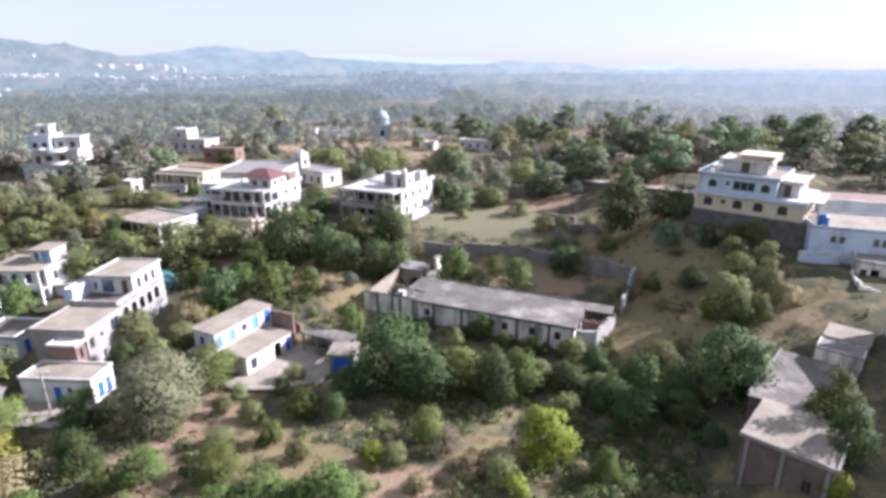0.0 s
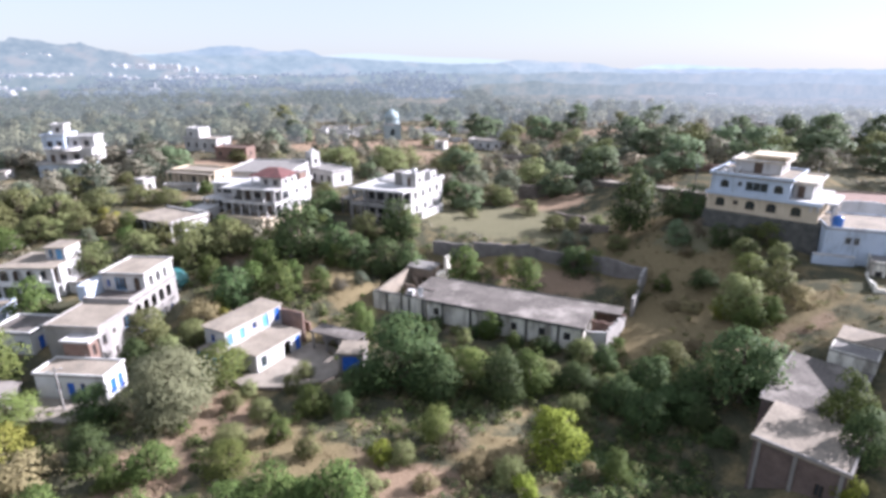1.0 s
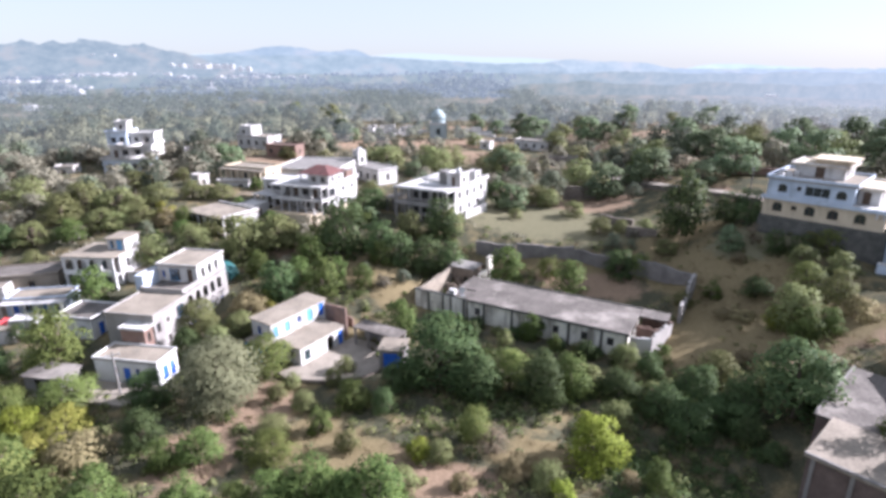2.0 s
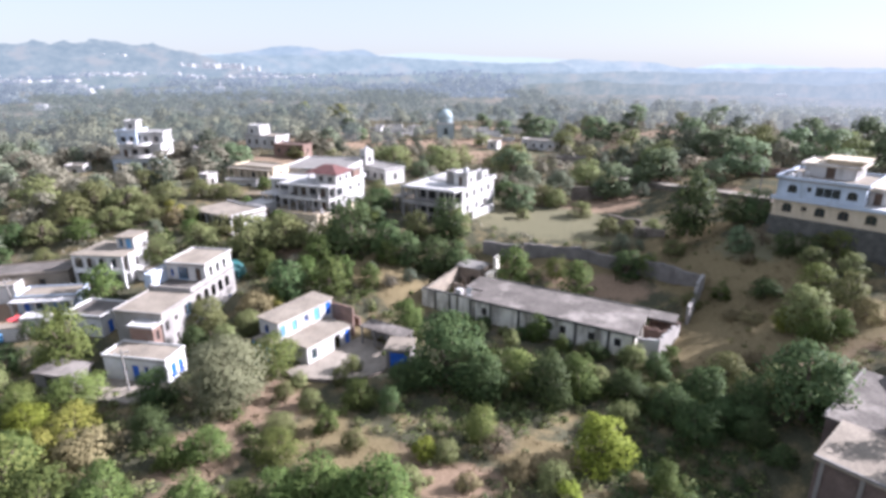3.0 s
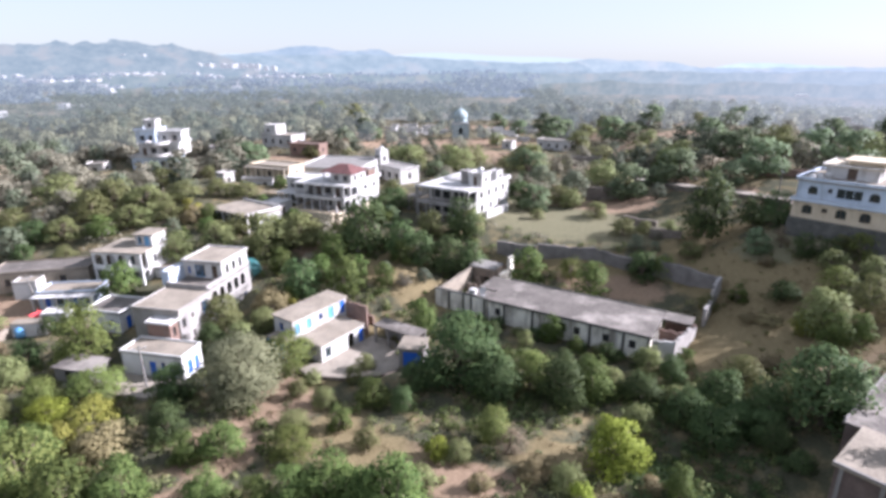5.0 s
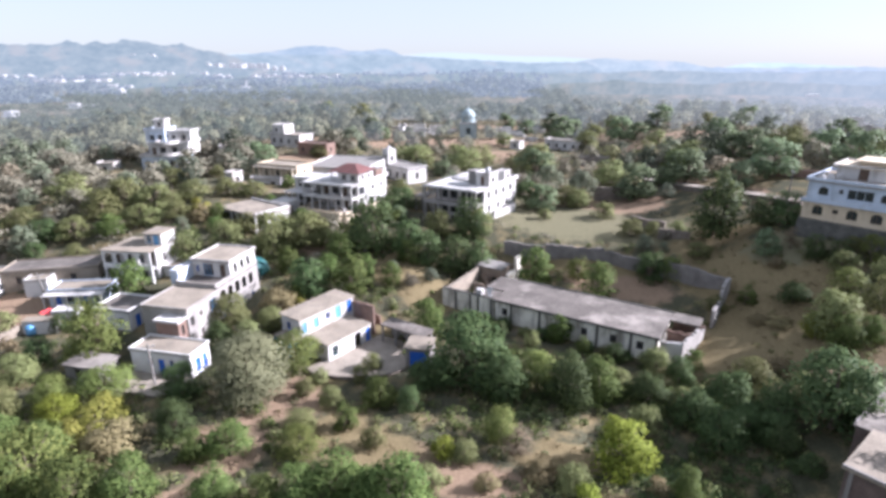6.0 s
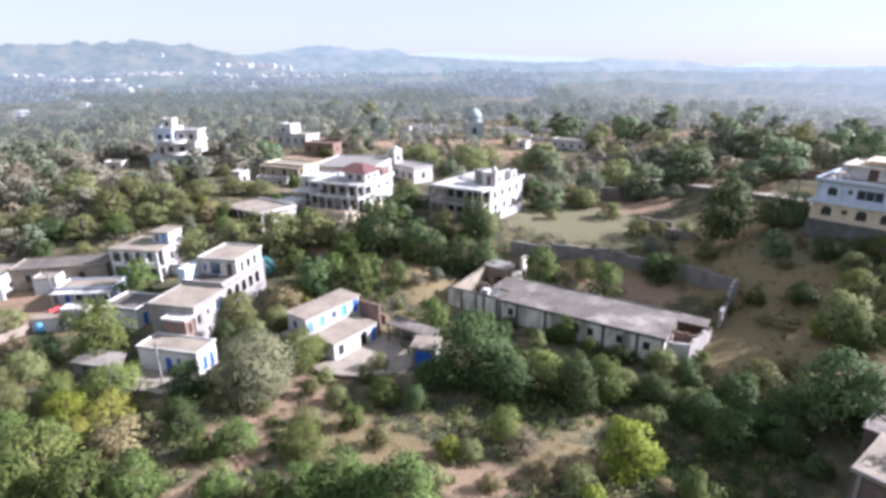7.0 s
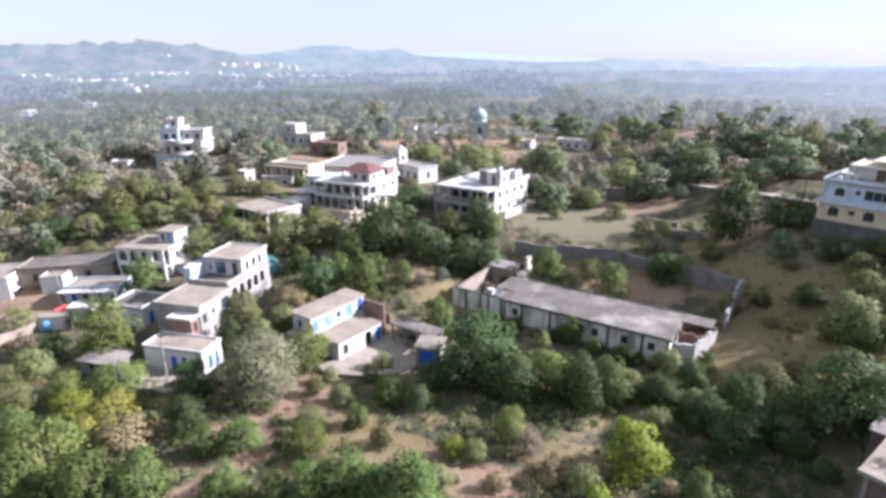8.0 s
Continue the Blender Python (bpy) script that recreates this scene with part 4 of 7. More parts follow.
def opening(h, m, hole, thick, wall_mat):
    """What fills one opening: a framed window, a door, an arched window, or nothing."""
    a, b, c, d, sort, *rest = hole
    colour = rest[0] if rest else DARK_WOOD
    deep = thick * 0.45
    if sort in ("arch", "arcade"):
        s, r, n = Shape(), (c - a) / 2, 8
        mid = (a + c) / 2
        for side in (-1, 1):
            pts = [(mid + side * r * math.sin(math.pi / 2 * k / n), d - r * 0.8 + 0.8 * r * math.cos(math.pi / 2 * k / n)) for k in range(n + 1)]
            corner = (mid + side * r, d)
            for p, q in zip(pts, pts[1:]):
                v = [(corner[0], 0.01, corner[1]), (p[0], 0.01, p[1]), (q[0], 0.01, q[1]), (corner[0], thick - 0.01, corner[1]), (p[0], thick - 0.01, p[1]), (q[0], thick - 0.01, q[1])]
                s.add(v, [(0, 1, 2), (5, 4, 3), (1, 2, 5, 4)])
        part("arch", moved(s, m), wall_mat, h)
    if sort in ("open", "arcade"):
        return
    e = 0.07
    if sort == "door":
        door = part("door", moved(Shape().box(a + 0.062, deep, b, c - 0.062, deep + 0.05, d - 0.062), m), colour, h)
        frame_m = m @ Matrix.Translation((a, deep - 0.03, b))
        part("door_frame", moved(wall_shape(c - a, d - b, 0.09, [(0.06, 0, c - a - 0.06, d - b - 0.06)]), frame_m), colour, door)
        return
    s = wall_shape(c - a, d - b, 0.07, [(e, e, c - a - e, d - b - e)])
    moved(s, Matrix.Translation((a, deep, b)))
    w = part("window", moved(s, m), colour, h)
    n = 2 if c - a < 1.7 else 3
    for k in range(n):
        x0, x1 = a + e + (c - a - 2 * e) * k / n, a + e + (c - a - 2 * e) * (k + 1) / n
        part("pane", moved(Shape().box(x0 + 0.03, deep + 0.03, b + e, x1 - 0.03, deep + 0.045, d - e), m), GLASS, w)
    for k in range(1, n):
        x0 = a + e + (c - a - 2 * e) * k / n
        part("mullion", moved(Shape().box(x0 - 0.03, deep + 0.005, b + e, x0 + 0.03, deep + 0.06, d - e), m), colour, w)
    part("sill", moved(Shape().box(a - 0.08, -0.08, b - 0.07, c + 0.08, deep, b - 0.002), m), wall_mat, w)


def block(h, x0, y0, x1, y1, z0, z1, mat, roof=None, front=(), right=(), back=(), left=(), parapet=0.5, eave=0.0, sink=0.0, thick=0.24, skip="", lip=None):
    """One box-shaped storey of a house: four walls with their openings, a roof slab and a parapet."""
    roof = roof or ROOF
    hz = z1 - z0
    sides = [("front", front, x1 - x0, pose(x0, y0, z0)), ("right", right, y1 - y0 - 2 * thick, pose(x1, y0 + thick, z0, 0, 0, 90)),
             ("back", back, x1 - x0, pose(x1, y1, z0, 0, 0, 180)), ("left", left, y1 - y0 - 2 * thick, pose(x0, y1 - thick, z0, 0, 0, -90))]
    for side, holes, length, m in sides:
        if side in skip:
            continue
        part("wall", moved(wall_shape(length, hz, thick, holes, sink), m), mat, h)
        for hole in holes:
            opening(h, m, hole, thick, mat)
    e = eave
    part("roof", Shape().box(x0 - e, y0 - e, z1 + 0.002, x1 + e, y1 + e, z1 + 0.18), roof, h)
    if parapet:
        ring = Shape().ring(x0 - e, y0 - e, x1 + e, y1 + e, 0.14, z1 + 0.184, z1 + 0.18 + parapet)
        part("parapet", ring, lip or mat, h)


def row(n, start, step, w, b, d, sort="window", colour=None):
    return [(start + i * step, b, start + i * step + w, d, sort, *([colour] if colour else [])) for i in range(n)]


def columns(h, x0, x1, n, y, z0, z1, mat, r=0.14, axis="x"):
    for i in range(n):
        k = x0 + (x1 - x0) * i / max(1, n - 1)
        cx, cy = (k, y) if axis == "x" else (y, k)
        q = r * 1.414
        part("column", moved(Shape().lathe([(q * 1.4, 0), (q * 1.4, 0.2), (q, 0.22), (q, z1 - z0 - 0.22), (q * 1.4, z1 - z0 - 0.2), (q * 1.4, z1 - z0)], sides=4), pose(cx, cy, z0, 0, 0, 45)), mat, h)


def balcony(h, x0, y0, x1, y1, z, mat, high=0.9):
    """A slab with a solid low wall round its free sides."""
    part("balcony", Shape().box(x0, y0, z - 0.16, x1, y1, z), mat, h)
    part("balustrade", Shape().box(x0, y0, z + 0.002, x1, y0 + 0.1, z + high).box(x0, y0 + 0.1, z + 0.002, x0 + 0.1, y1, z + high).box(x1 - 0.1, y0 + 0.1, z + 0.002, x1, y1, z + high), mat, h)



def free_wall(h, x0, y0, x1, y1, z0, z1, mat, thick=0.24, holes=(), sink=0.6, broken=0, name="wall", seed=1):
    """A wall that stands alone between two points of a thing's plan; broken: how deep its crumbled top dips."""
    length, a = math.hypot(x1 - x0, y1 - y0), math.degrees(math.atan2(y1 - y0, x1 - x0))
    m = pose(x0, y0, z0, 0, 0, a)
    if not broken:
        w = part(name, moved(wall_shape(length, z1 - z0, thick, holes, sink), m), mat, h)
        for hole in holes:
            opening(h, m, hole, thick, mat)
        return w
    r, s, n = random.Random(seed), Shape(), max(3, int(length / 0.55))
    dip = 0.0
    for k in range(n):                          # courses have fallen away in steps
        dip = min(broken, max(0.0, dip + r.uniform(-0.45, 0.45) * broken))
        a0, a1, t = length * k / n, length * (k + 1) / n, z1 - z0 - dip
        c = t - r.uniform(0, 0.12) * min(1.0, broken)
        s.add([(a0, 0, -sink), (a1, 0, -sink), (a1, thick, -sink), (a0, thick, -sink), (a0, 0, t), (a1, 0, c), (a1, thick, c), (a0, thick, t)],
              [(4, 5, 6, 7), (0, 1, 5, 4), (2, 3, 7, 6), (3, 0, 4, 7), (1, 2, 6, 5)])
    return part(name, moved(s, m), mat, h)


def slab(h, x0, y0, x1, y1, z, mat, thick=0.16, name="roof"):
    return part(name, Shape().box(x0, y0, z, x1, y1, z + thick), mat, h)


def water_tank(x, y, z, mat, r=0.62, tall=1.35, label="round blue plastic water tank on a flat roof"):
    t = thing("water_tank", x, y, z, 0, label, "water tank", "water tanks")
    prof = [(r, 0.0), (r, tall * 0.22), (r * 1.04, tall * 0.25), (r * 1.04, tall * 0.30), (r, tall * 0.33), (r, tall * 0.55), (r * 1.04, tall * 0.58), (r * 1.04, tall * 0.63), (r, tall * 0.66), (r, tall * 0.82), (r * 0.55, tall * 0.97), (r * 0.36, tall)]
    part("body", Shape().lathe(prof), mat, t, smooth=True)
    part("lid", Shape().lathe([(r * 0.38, tall + 0.002), (r * 0.38, tall + 0.07), (r * 0.1, tall + 0.1)]), mat, t)
    return t


def place(h, x, y, z):
    return h.matrix_basis @ Vector((x, y, z))


# -- the long whitewashed building with its ruined ends
long_house = thing("school_building", -1.8, 82.8, 0.3, -31.4, "long single-storey whitewashed building with flat stained roof, ruined ends", "building")
win = lambda x, w=0.95, b=1.15, d=2.35: (x, b, x + w, d, "window", DARK_WOOD)
block(long_house, 9.6, 0, 33.4, 8.8, 0, 3.4, OLD_WHITE, ROOF, front=[win(1.1), win(11.3), win(13.5), win(17.6), win(21.2)],
      right=[(2.2, 0, 3.2, 2.1, "open"), (5.6, 1.1, 6.7, 2.3, "open")], back=row(6, 1.5, 3.9, 1.0, 1.1, 2.3), parapet=0.0, eave=0.35, sink=2.2)
part("fascia", Shape().box(9.2, -0.42, 3.28, 33.8, -0.354, 3.64), DAMP_AND_SHADE, long_house, "dark edge of the roof slab")
part("coping", Shape().box(9.3, 8.98, 3.584, 33.7, 9.15, 3.72), DAMP_AND_SHADE, long_house, "dark damp kerb along the roof edge")
block(long_house, 6.2, 3.7, 9.2, 8.8, 0, 3.4, OLD_WHITE, ROOF, left=[(1.6, 0, 2.6, 2.1, "open")], parapet=0.0, eave=0.1, sink=1.5, skip="right")
for x in (12.1, 16.7, 20.2, 25.3, 29.9, 33.2):
    part("pilaster", Shape().box(x, -0.16, -1.5, x + 0.34, -0.003, 3.38), DAMP_AND_SHADE, long_house, "dark damp-stained pilaster")
free_wall(long_house, 0, 0, 9.25, 0, 0, 3.5, OLD_WHITE, 0.3, sink=2.4, broken=0.10, seed=3)
part("coping", Shape().box(-0.05, -0.07, 3.36, 9.15, 0.34, 3.56), DAMP_AND_SHADE, long_house, "dark damp coping on the wall")
for x in (2.4, 5.0, 6.4, 8.7):
    part("pilaster", Shape().box(x, -0.16, -2, x + 0.3, -0.003, 3.3), DAMP_AND_SHADE, long_house, "dark damp-stained pilaster")
free_wall(long_house, 0.3, 11.0, 0.3, 0.32, 0, 3.6, PALE_ROOF, 0.5, broken=0.2, seed=4)
block(long_house, 0.0, 11.05, 5.0, 14.8, 0, 3.7, MUD, CONCRETE, front=[(3.1, 0.0, 4.3, 2.2, "open")], parapet=0.0, eave=0.05, sink=1.5)
free_wall(long_house, 0.9, 11.0, 4.4, 8.3, 0, 2.6, MUD, 0.35, broken=1.4, seed=5)
free_wall(long_house, 5.6, 14.9, 5.6, 11.6, 0, 3.0, OLD_WHITE, 0.4, broken=0.9, seed=6)
free_wall(long_house, 5.6, 16.6, 5.6, 15.0, 0, 5.0, OLD_WHITE, 0.5, broken=0.8, seed=8, name="pier")
free_wall(long_house, 1.2, 17.6, 5.0, 17.6, 0, 2.6, MUD, 0.4, broken=1.2, seed=7)
free_wall(long_house, 2.6, 5.6, 6.1, 5.6, 0, 2.9, MUD, 0.25, broken=0.8, seed=9)
slab(long_house, 5.2, 0.4, 9.2, 3.4, 3.2, ROOF)
free_wall(long_house, 33.75, 0.1, 36.4, 0.7, 0, 3.1, WHITE, 0.3, sink=2, broken=0.7, seed=12)
free_wall(long_house, 36.5, 0.8, 38.0, 8.6, 0, 3.2, CEMENT_AND_SHADE, 0.3, sink=2, broken=1.1, seed=13)
free_wall(long_house, 33.8, 4.4, 36.9, 4.6, 0, 2.9, BRICK, 0.25, sink=1, broken=1.2, seed=14)
free_wall(long_house, 33.8, 8.9, 38.0, 8.9, 0, 3.1, BRICK, 0.3, sink=1, broken=0.7, seed=15)
slab(long_house, 33.82, 6.2, 37.6, 9.1, 3.42, ROOF, 0.2)
rubble = Shape()
heap = random.Random(17)
for i in range(26):
    q, w = Vector((heap.uniform(34.0, 36.2), heap.uniform(1.2, 4.0), 0)), heap.uniform(0.3, 0.7)
    rubble.add([tuple(q + Vector((heap.uniform(-1, 1), heap.uniform(-1, 1), 0)) * w * 0.2 + Vector(c) * w + Vector((0, 0, heap.uniform(0, 1.0)))) for c in ((-1, -1, -1.5), (1, -1, -1.5), (1, 1, -1.5), (-1, 1, -1.5), (-0.8, -0.7, 1), (0.8, -0.8, 0.8), (0.7, 0.8, 1), (-0.8, 0.7, 0.9))],
               [(3, 2, 1, 0), (4, 5, 6, 7), (0, 1, 5, 4), (1, 2, 6, 5), (2, 3, 7, 6), (3, 0, 4, 7)])
part("fallen_roof", rubble, BRICK, long_house, "brown rubble of the fallen roof")
cooler = thing("air_cooler", *place(long_house, 6.4, 0.9, 3.36), -31, "white sheet-metal air cooler on the roof edge", "air cooler")
part("body", Shape().box(-0.5, -0.4, 0.0, 0.5, 0.4, 0.85), WHITE, cooler)
for k in range(4):
    part("louvre", Shape().box(-0.44, -0.43, 0.14 + k * 0.17, 0.44, -0.402, 0.22 + k * 0.17), STEEL, cooler)
dish = thing("satellite_dish", *place(long_house, 8.0, 1.2, 3.362), -40, "small white satellite dish standing on a flat roof", "satellite dish")
part("reflector", moved(Shape().lathe([(0.05, 0.0), (0.25, 0.04), (0.45, 0.11), (0.6, 0.2), (0.58, 0.21), (0.42, 0.13), (0.22, 0.06), (0.04, 0.03)], sides=20), pose(0, 0, 0.8, 55, 0, 0)), WHITE, dish, smooth=True)
part("stand", Shape().tube([(0, 0, 0), (0, 0.02, 0.8)], [0.05, 0.05]).box(-0.35, -0.35, 0, 0.35, 0.35, 0.05), STEEL, dish)

# -- yard walls behind it


def terrace(x0, y0, x1, y1, high, mat=None, seed=0, name="terrace_wall", label="rubble stone terrace wall with a crumbling top", broken=0.35, group="terrace walls"):
    """A wall that follows the ground between two points, its top level with the higher end."""
    z = min(land(x0, y0), land(x1, y1))
    t = thing(name, x0, y0, z, 0, label, "wall", group)
    free_wall(t, 0, 0, x1 - x0, y1 - y0, 0, high + abs(land(x0, y0) - land(x1, y1)), mat or STONE, 0.45, broken=broken, sink=2.5, seed=seed)
    return t


YARD = dict(name="yard_wall", group="yard walls", label="long compound wall of grey stained plaster")
terrace(16.8, 96.7, 26.9, 94.0, 2.8, YARD_PLASTER, 21, **YARD)
terrace(9.5, 99.0, 16.6, 96.8, 2.6, YARD_PLASTER, 26, **YARD)
terrace(26.9, 94.0, 35.8, 88.5, 2.4, YARD_PLASTER, 22, **YARD)
terrace(35.8, 88.5, 42.4, 80.5, 2.4, YARD_PLASTER, 23, **YARD)
terrace(42.5, 80.4, 39.6, 76.6, 2.6, CEMENT_AND_SHADE, 24, broken=1.6, **YARD)
terrace(39.5, 76.5, 37.0, 72.9, 2.4, CEMENT_AND_SHADE, 25, broken=1.9, **YARD)

# -- white village house with blue doors, in three stepped parts
hl = thing("house", -42.3, 62.9, 0, -12, "white flat-roofed village house in three stepped parts, blue doors", "house")
block(hl, 0, 0.4, 8.9, 4.2, 0, 2.95, BRIGHTENED_WHITE, PALE_ROOF, front=[(2.55, 0.95, 3.2, 2.1, "window", BLUE), (4.0, 0.02, 4.95, 2.1, "door", BLUE), (5.7, 0.95, 6.35, 2.1, "window", BLUE)],
      right=[(0.7, 0.2, 1.6, 2.15, "door", BLUE), (2.1, 0.02, 2.9, 2.1, "door", BLUE)], parapet=0.25, eave=0.12, sink=1)
block(hl, -2.8, 6.4, 4.5, 13.8, 0, 6.2, CEMENT_AND_SHADE, PALE_ROOF, skip="front", right=[(0.2, 3.6, 1.0, 5.0, "window", DARK_WOOD), (2.3, 4.3, 2.9, 5.0, "window"), (4.6, 3.9, 6.2, 5.6, "window", SKY_BLUE), (2.2, 1.4, 2.8, 2.4, "window"), (5.0, 0.9, 5.9, 2.1, "window", BLUE)], parapet=0.22, eave=0.15, sink=1)
free_wall(hl, -2.8, 6.4, 4.5, 6.4, 0, 6.2, CEMENT_AND_SHADE, 0.24, holes=[(0.6, 0.02, 1.5, 2.1, "door", BLUE)], sink=1)
block(hl, 0.9, 4.5, 4.4, 6.15, 0, 5.2, BRICK, WHITE, right=[(0.3, 3.2, 0.9, 4.6, "window", DARK_WOOD)], parapet=0.12, eave=0.2, sink=1, lip=WHITE)
block(hl, -3.0, 13.85, 3.9, 25.4, 0, 6.2, CEMENT_AND_SHADE, ROOF, right=[(0.8 + 1.9 * i, 3.7, 0.8 + 1.9 * i + 1.2, 5.6, "arcade") for i in range(5)] + row(4, 1.0, 2.6, 0.9, 0.9, 2.2, "window", BLUE), parapet=0.75, eave=0.0, sink=1)
block(hl, -2.8, 18.0, 3.8, 25.2, 6.55, 9.0, WHITE, PALE_ROOF, front=[(0.7, 0.6, 1.2, 1.7, "window", BLUE), (1.9, 0.1, 3.7, 2.1, "window", SKY_BLUE), (4.9, 0.02, 5.8, 2.1, "door", DARK_WOOD)],
      right=[(0.8, 0.5, 1.7, 2.0, "arcade"), (2.6, 0.5, 3.5, 2.0, "arcade"), (4.4, 0.5, 5.3, 2.0, "arcade")], parapet=0.25, eave=0.2)
block(hl, -4.2, 14.6, -2.85, 18.8, 6.3, 8.2, PALE_BLUE_AND_SHADE, WHITE, parapet=0.15)
part("balustrade", Shape().box(-2.9, 14.0, 6.395, 3.8, 14.12, 7.1), CREAM, hl, "low cream roof balustrade")
hlw = thing("house", *place(hl, -15.0, 9.9, 0), -12, "low white side wing with a flat grey roof, blue door", "house")
block(hlw, 0, 0, 6.3, 5.6, 0, 3.0, BRIGHTENED_WHITE, ROOF, front=[(4.2, 0.9, 5.2, 2.0, "window", BLUE)], right=[(1.0, 0.02, 2.0, 2.1, "door", BLUE), (3.0, 0.9, 4.0, 2.1, "window", BLUE)], parapet=0.3, eave=0.1, sink=1)
yard_hl = thing("courtyard", *place(hl, 1.0, -2.2, 0.0), -12, "dusty concrete courtyard in front of the white house", "courtyard")
part("paving", Shape().box(-6.5, -2.2, -0.4, 8.5, 2.3, 0.1), PAVING, yard_hl)
hut = thing("shed", *place(hl, -6.5, -3.6, 0), -12, "low mud-brown shed with a flat weathered roof", "shed")
block(hut, 0, 0, 5.2, 3.2, 0, 2.2, CONCRETE, ROOF, front=[(1.5, 0.02, 2.4, 1.9, "open")], parapet=0.0, eave=0.25, sink=1)
shelter = thing("shelter", *place(hl, -1.5, 27.5, 0), -12, "arched teal shelter beside the white house", "shelter")
s = Shape()
for k in range(10):
    a0, a1 = math.pi * k / 10, math.pi * (k + 1) / 10
    s.add([(2.3 - 2.3 * math.cos(a0), 0, 3.2 + 2.4 * math.sin(a0)), (2.3 - 2.3 * math.cos(a1), 0, 3.2 + 2.4 * math.sin(a1)), (2.3 - 2.3 * math.cos(a1), 3, 3.2 + 2.4 * math.sin(a1)), (2.3 - 2.3 * math.cos(a0), 3, 3.2 + 2.4 * math.sin(a0)),
           (2.3 - 2.2 * math.cos(a0), 0, 3.2 + 2.3 * math.sin(a0)), (2.3 - 2.2 * math.cos(a1), 0, 3.2 + 2.3 * math.sin(a1)), (2.3 - 2.2 * math.cos(a1), 3, 3.2 + 2.3 * math.sin(a1)), (2.3 - 2.2 * math.cos(a0), 3, 3.2 + 2.3 * math.sin(a0))],
          [(0, 1, 2, 3), (7, 6, 5, 4), (0, 4, 5, 1), (3, 2, 6, 7)])
part("vault", s, TEAL, shelter)
part("end_panel", Shape().box(0.1, 0.3, -0.5, 4.5, 0.36, 4.6), TEAL, shelter)
for cx in (0.06, 4.54):
    for cy in (0.0, 2.88):
        part("post", Shape().box(cx - 0.06, cy, -0.5, cx + 0.06, cy + 0.12, 3.25), STEEL, shelter)

# -- small house with light blue doors, its terrace and yard
h4 = thing("house", -21.6, 66.0, 0, 55, "small white house with bright blue doors above a terrace", "house")
block(h4, 1.5, 0.2, 11.6, 4.0, 0, 5.2, WHITE, PALE_ROOF, front=[(0.4, 3.0, 1.2, 4.6, "door", SKY_BLUE), (2.4, 3.0, 3.3, 4.6, "door", SKY_BLUE), (4.7, 3.6, 5.4, 4.5, "window", BLUE), (6.5, 2.95, 7.6, 4.8, "door", SKY_BLUE), (8.8, 2.95, 9.8, 4.9, "door", BLUE)],
      left=[(0.8, 3.2, 1.6, 4.4, "window", BLUE)], parapet=0.0, eave=0.25, sink=1)
block(h4, 2.2, -4.4, 10.4, 0.15, 0, 2.5, WHITE, PALE_ROOF, front=[(0.7, 0.5, 1.7, 2.0, "window", TEAL), (4.9, 0.02, 6.2, 2.2, "arcade"), (7.1, 0.02, 8.0, 2.1, "door", BLUE)], parapet=0.0, eave=0.1, sink=1)
free_wall(h4, 11.9, -3.9, 11.9, 4.0, 0, 4.7, BRICK, 0.3, broken=0.9, seed=31)
free_wall(h4, 12.2, 3.9, 14.2, 3.9, 0, 3.6, BRICK, 0.3, broken=1.0, seed=32)
free_wall(h4, 14.3, 4.0, 14.3, -2.6, 0, 2.8, BRICK, 0.3, broken=1.2, seed=33)
slab(h4, -0.6, -0.6, 1.35, 3.2, 3.0, PALE_ROOF, 0.15)
columns(h4, -0.4, 1.0, 2, -0.4, -0.3, 2.98, WHITE, 0.12)
block(h4, -0.5, 1.0, 1.4, 3.2, 0, 2.8, SKY_BLUE, PALE_ROOF, parapet=0, sink=1)
yard4 = thing("courtyard", -17.2, 59.5, 0.0, 0, "pale concrete courtyard of the small house", "courtyard")
s = Shape()
ring = [(-2.2, 4.3), (-0.6, 2.6), (4.2, 1.8), (8.6, 2.6), (10.6, 4.0), (12.2, 10.6), (6.2, 13.6), (1.6, 8.2)]
s.add([(x, y, 0.1) for x, y in ring] + [(x, y, -0.4) for x, y in ring], [tuple(range(8))] + [(i + 8, (i + 1) % 8 + 8, (i + 1) % 8, i) for i in range(8)])
part("paving", s, PAVING, yard4)
kerb = Shape()
for (xa, ya), (xb, yb) in zip(ring[:4], ring[1:5]):
    d = Vector((xb - xa, yb - ya, 0)).normalized().cross(Vector((0, 0, 1))) * 0.3
    kerb.add([(xa, ya, -0.5), (xb, yb, -0.5), (xb + d.x, yb + d.y, -0.5), (xa + d.x, ya + d.y, -0.5), (xa, ya, 0.35), (xb, yb, 0.35), (xb + d.x, yb + d.y, 0.35), (xa + d.x, ya + d.y, 0.35)],
             [(4, 5, 6, 7), (0, 1, 5, 4), (2, 3, 7, 6), (3, 0, 4, 7), (1, 2, 6, 5)])
part("kerb", kerb, STONE, yard4)
gate_shed = thing("shed", -6.3, 64.2, 0, -10, "small plastered shed with a bright blue metal gate", "shed")
block(gate_shed, 0, 0, 3.2, 3.2, 0, 2.8, CONCRETE, PALE_ROOF, front=[(0.5, 0.02, 2.8, 2.4, "door", BLUE)], parapet=0.0, eave=0.2, sink=1)
lean_to = thing("shed", -10.2, 71.2, 0, -33, "open lean-to with a flat grey roof on posts", "shed")
slab(lean_to, -0.3, -0.2, 7.2, 2.6, 2.7, ROOF, 0.18)
columns(lean_to, 0, 6.8, 4, 0.0, -0.4, 2.69, CONCRETE, 0.13)
free_wall(lean_to, -0.2, 2.2, 7.0, 2.2, 0, 2.68, CONCRETE, 0.25)

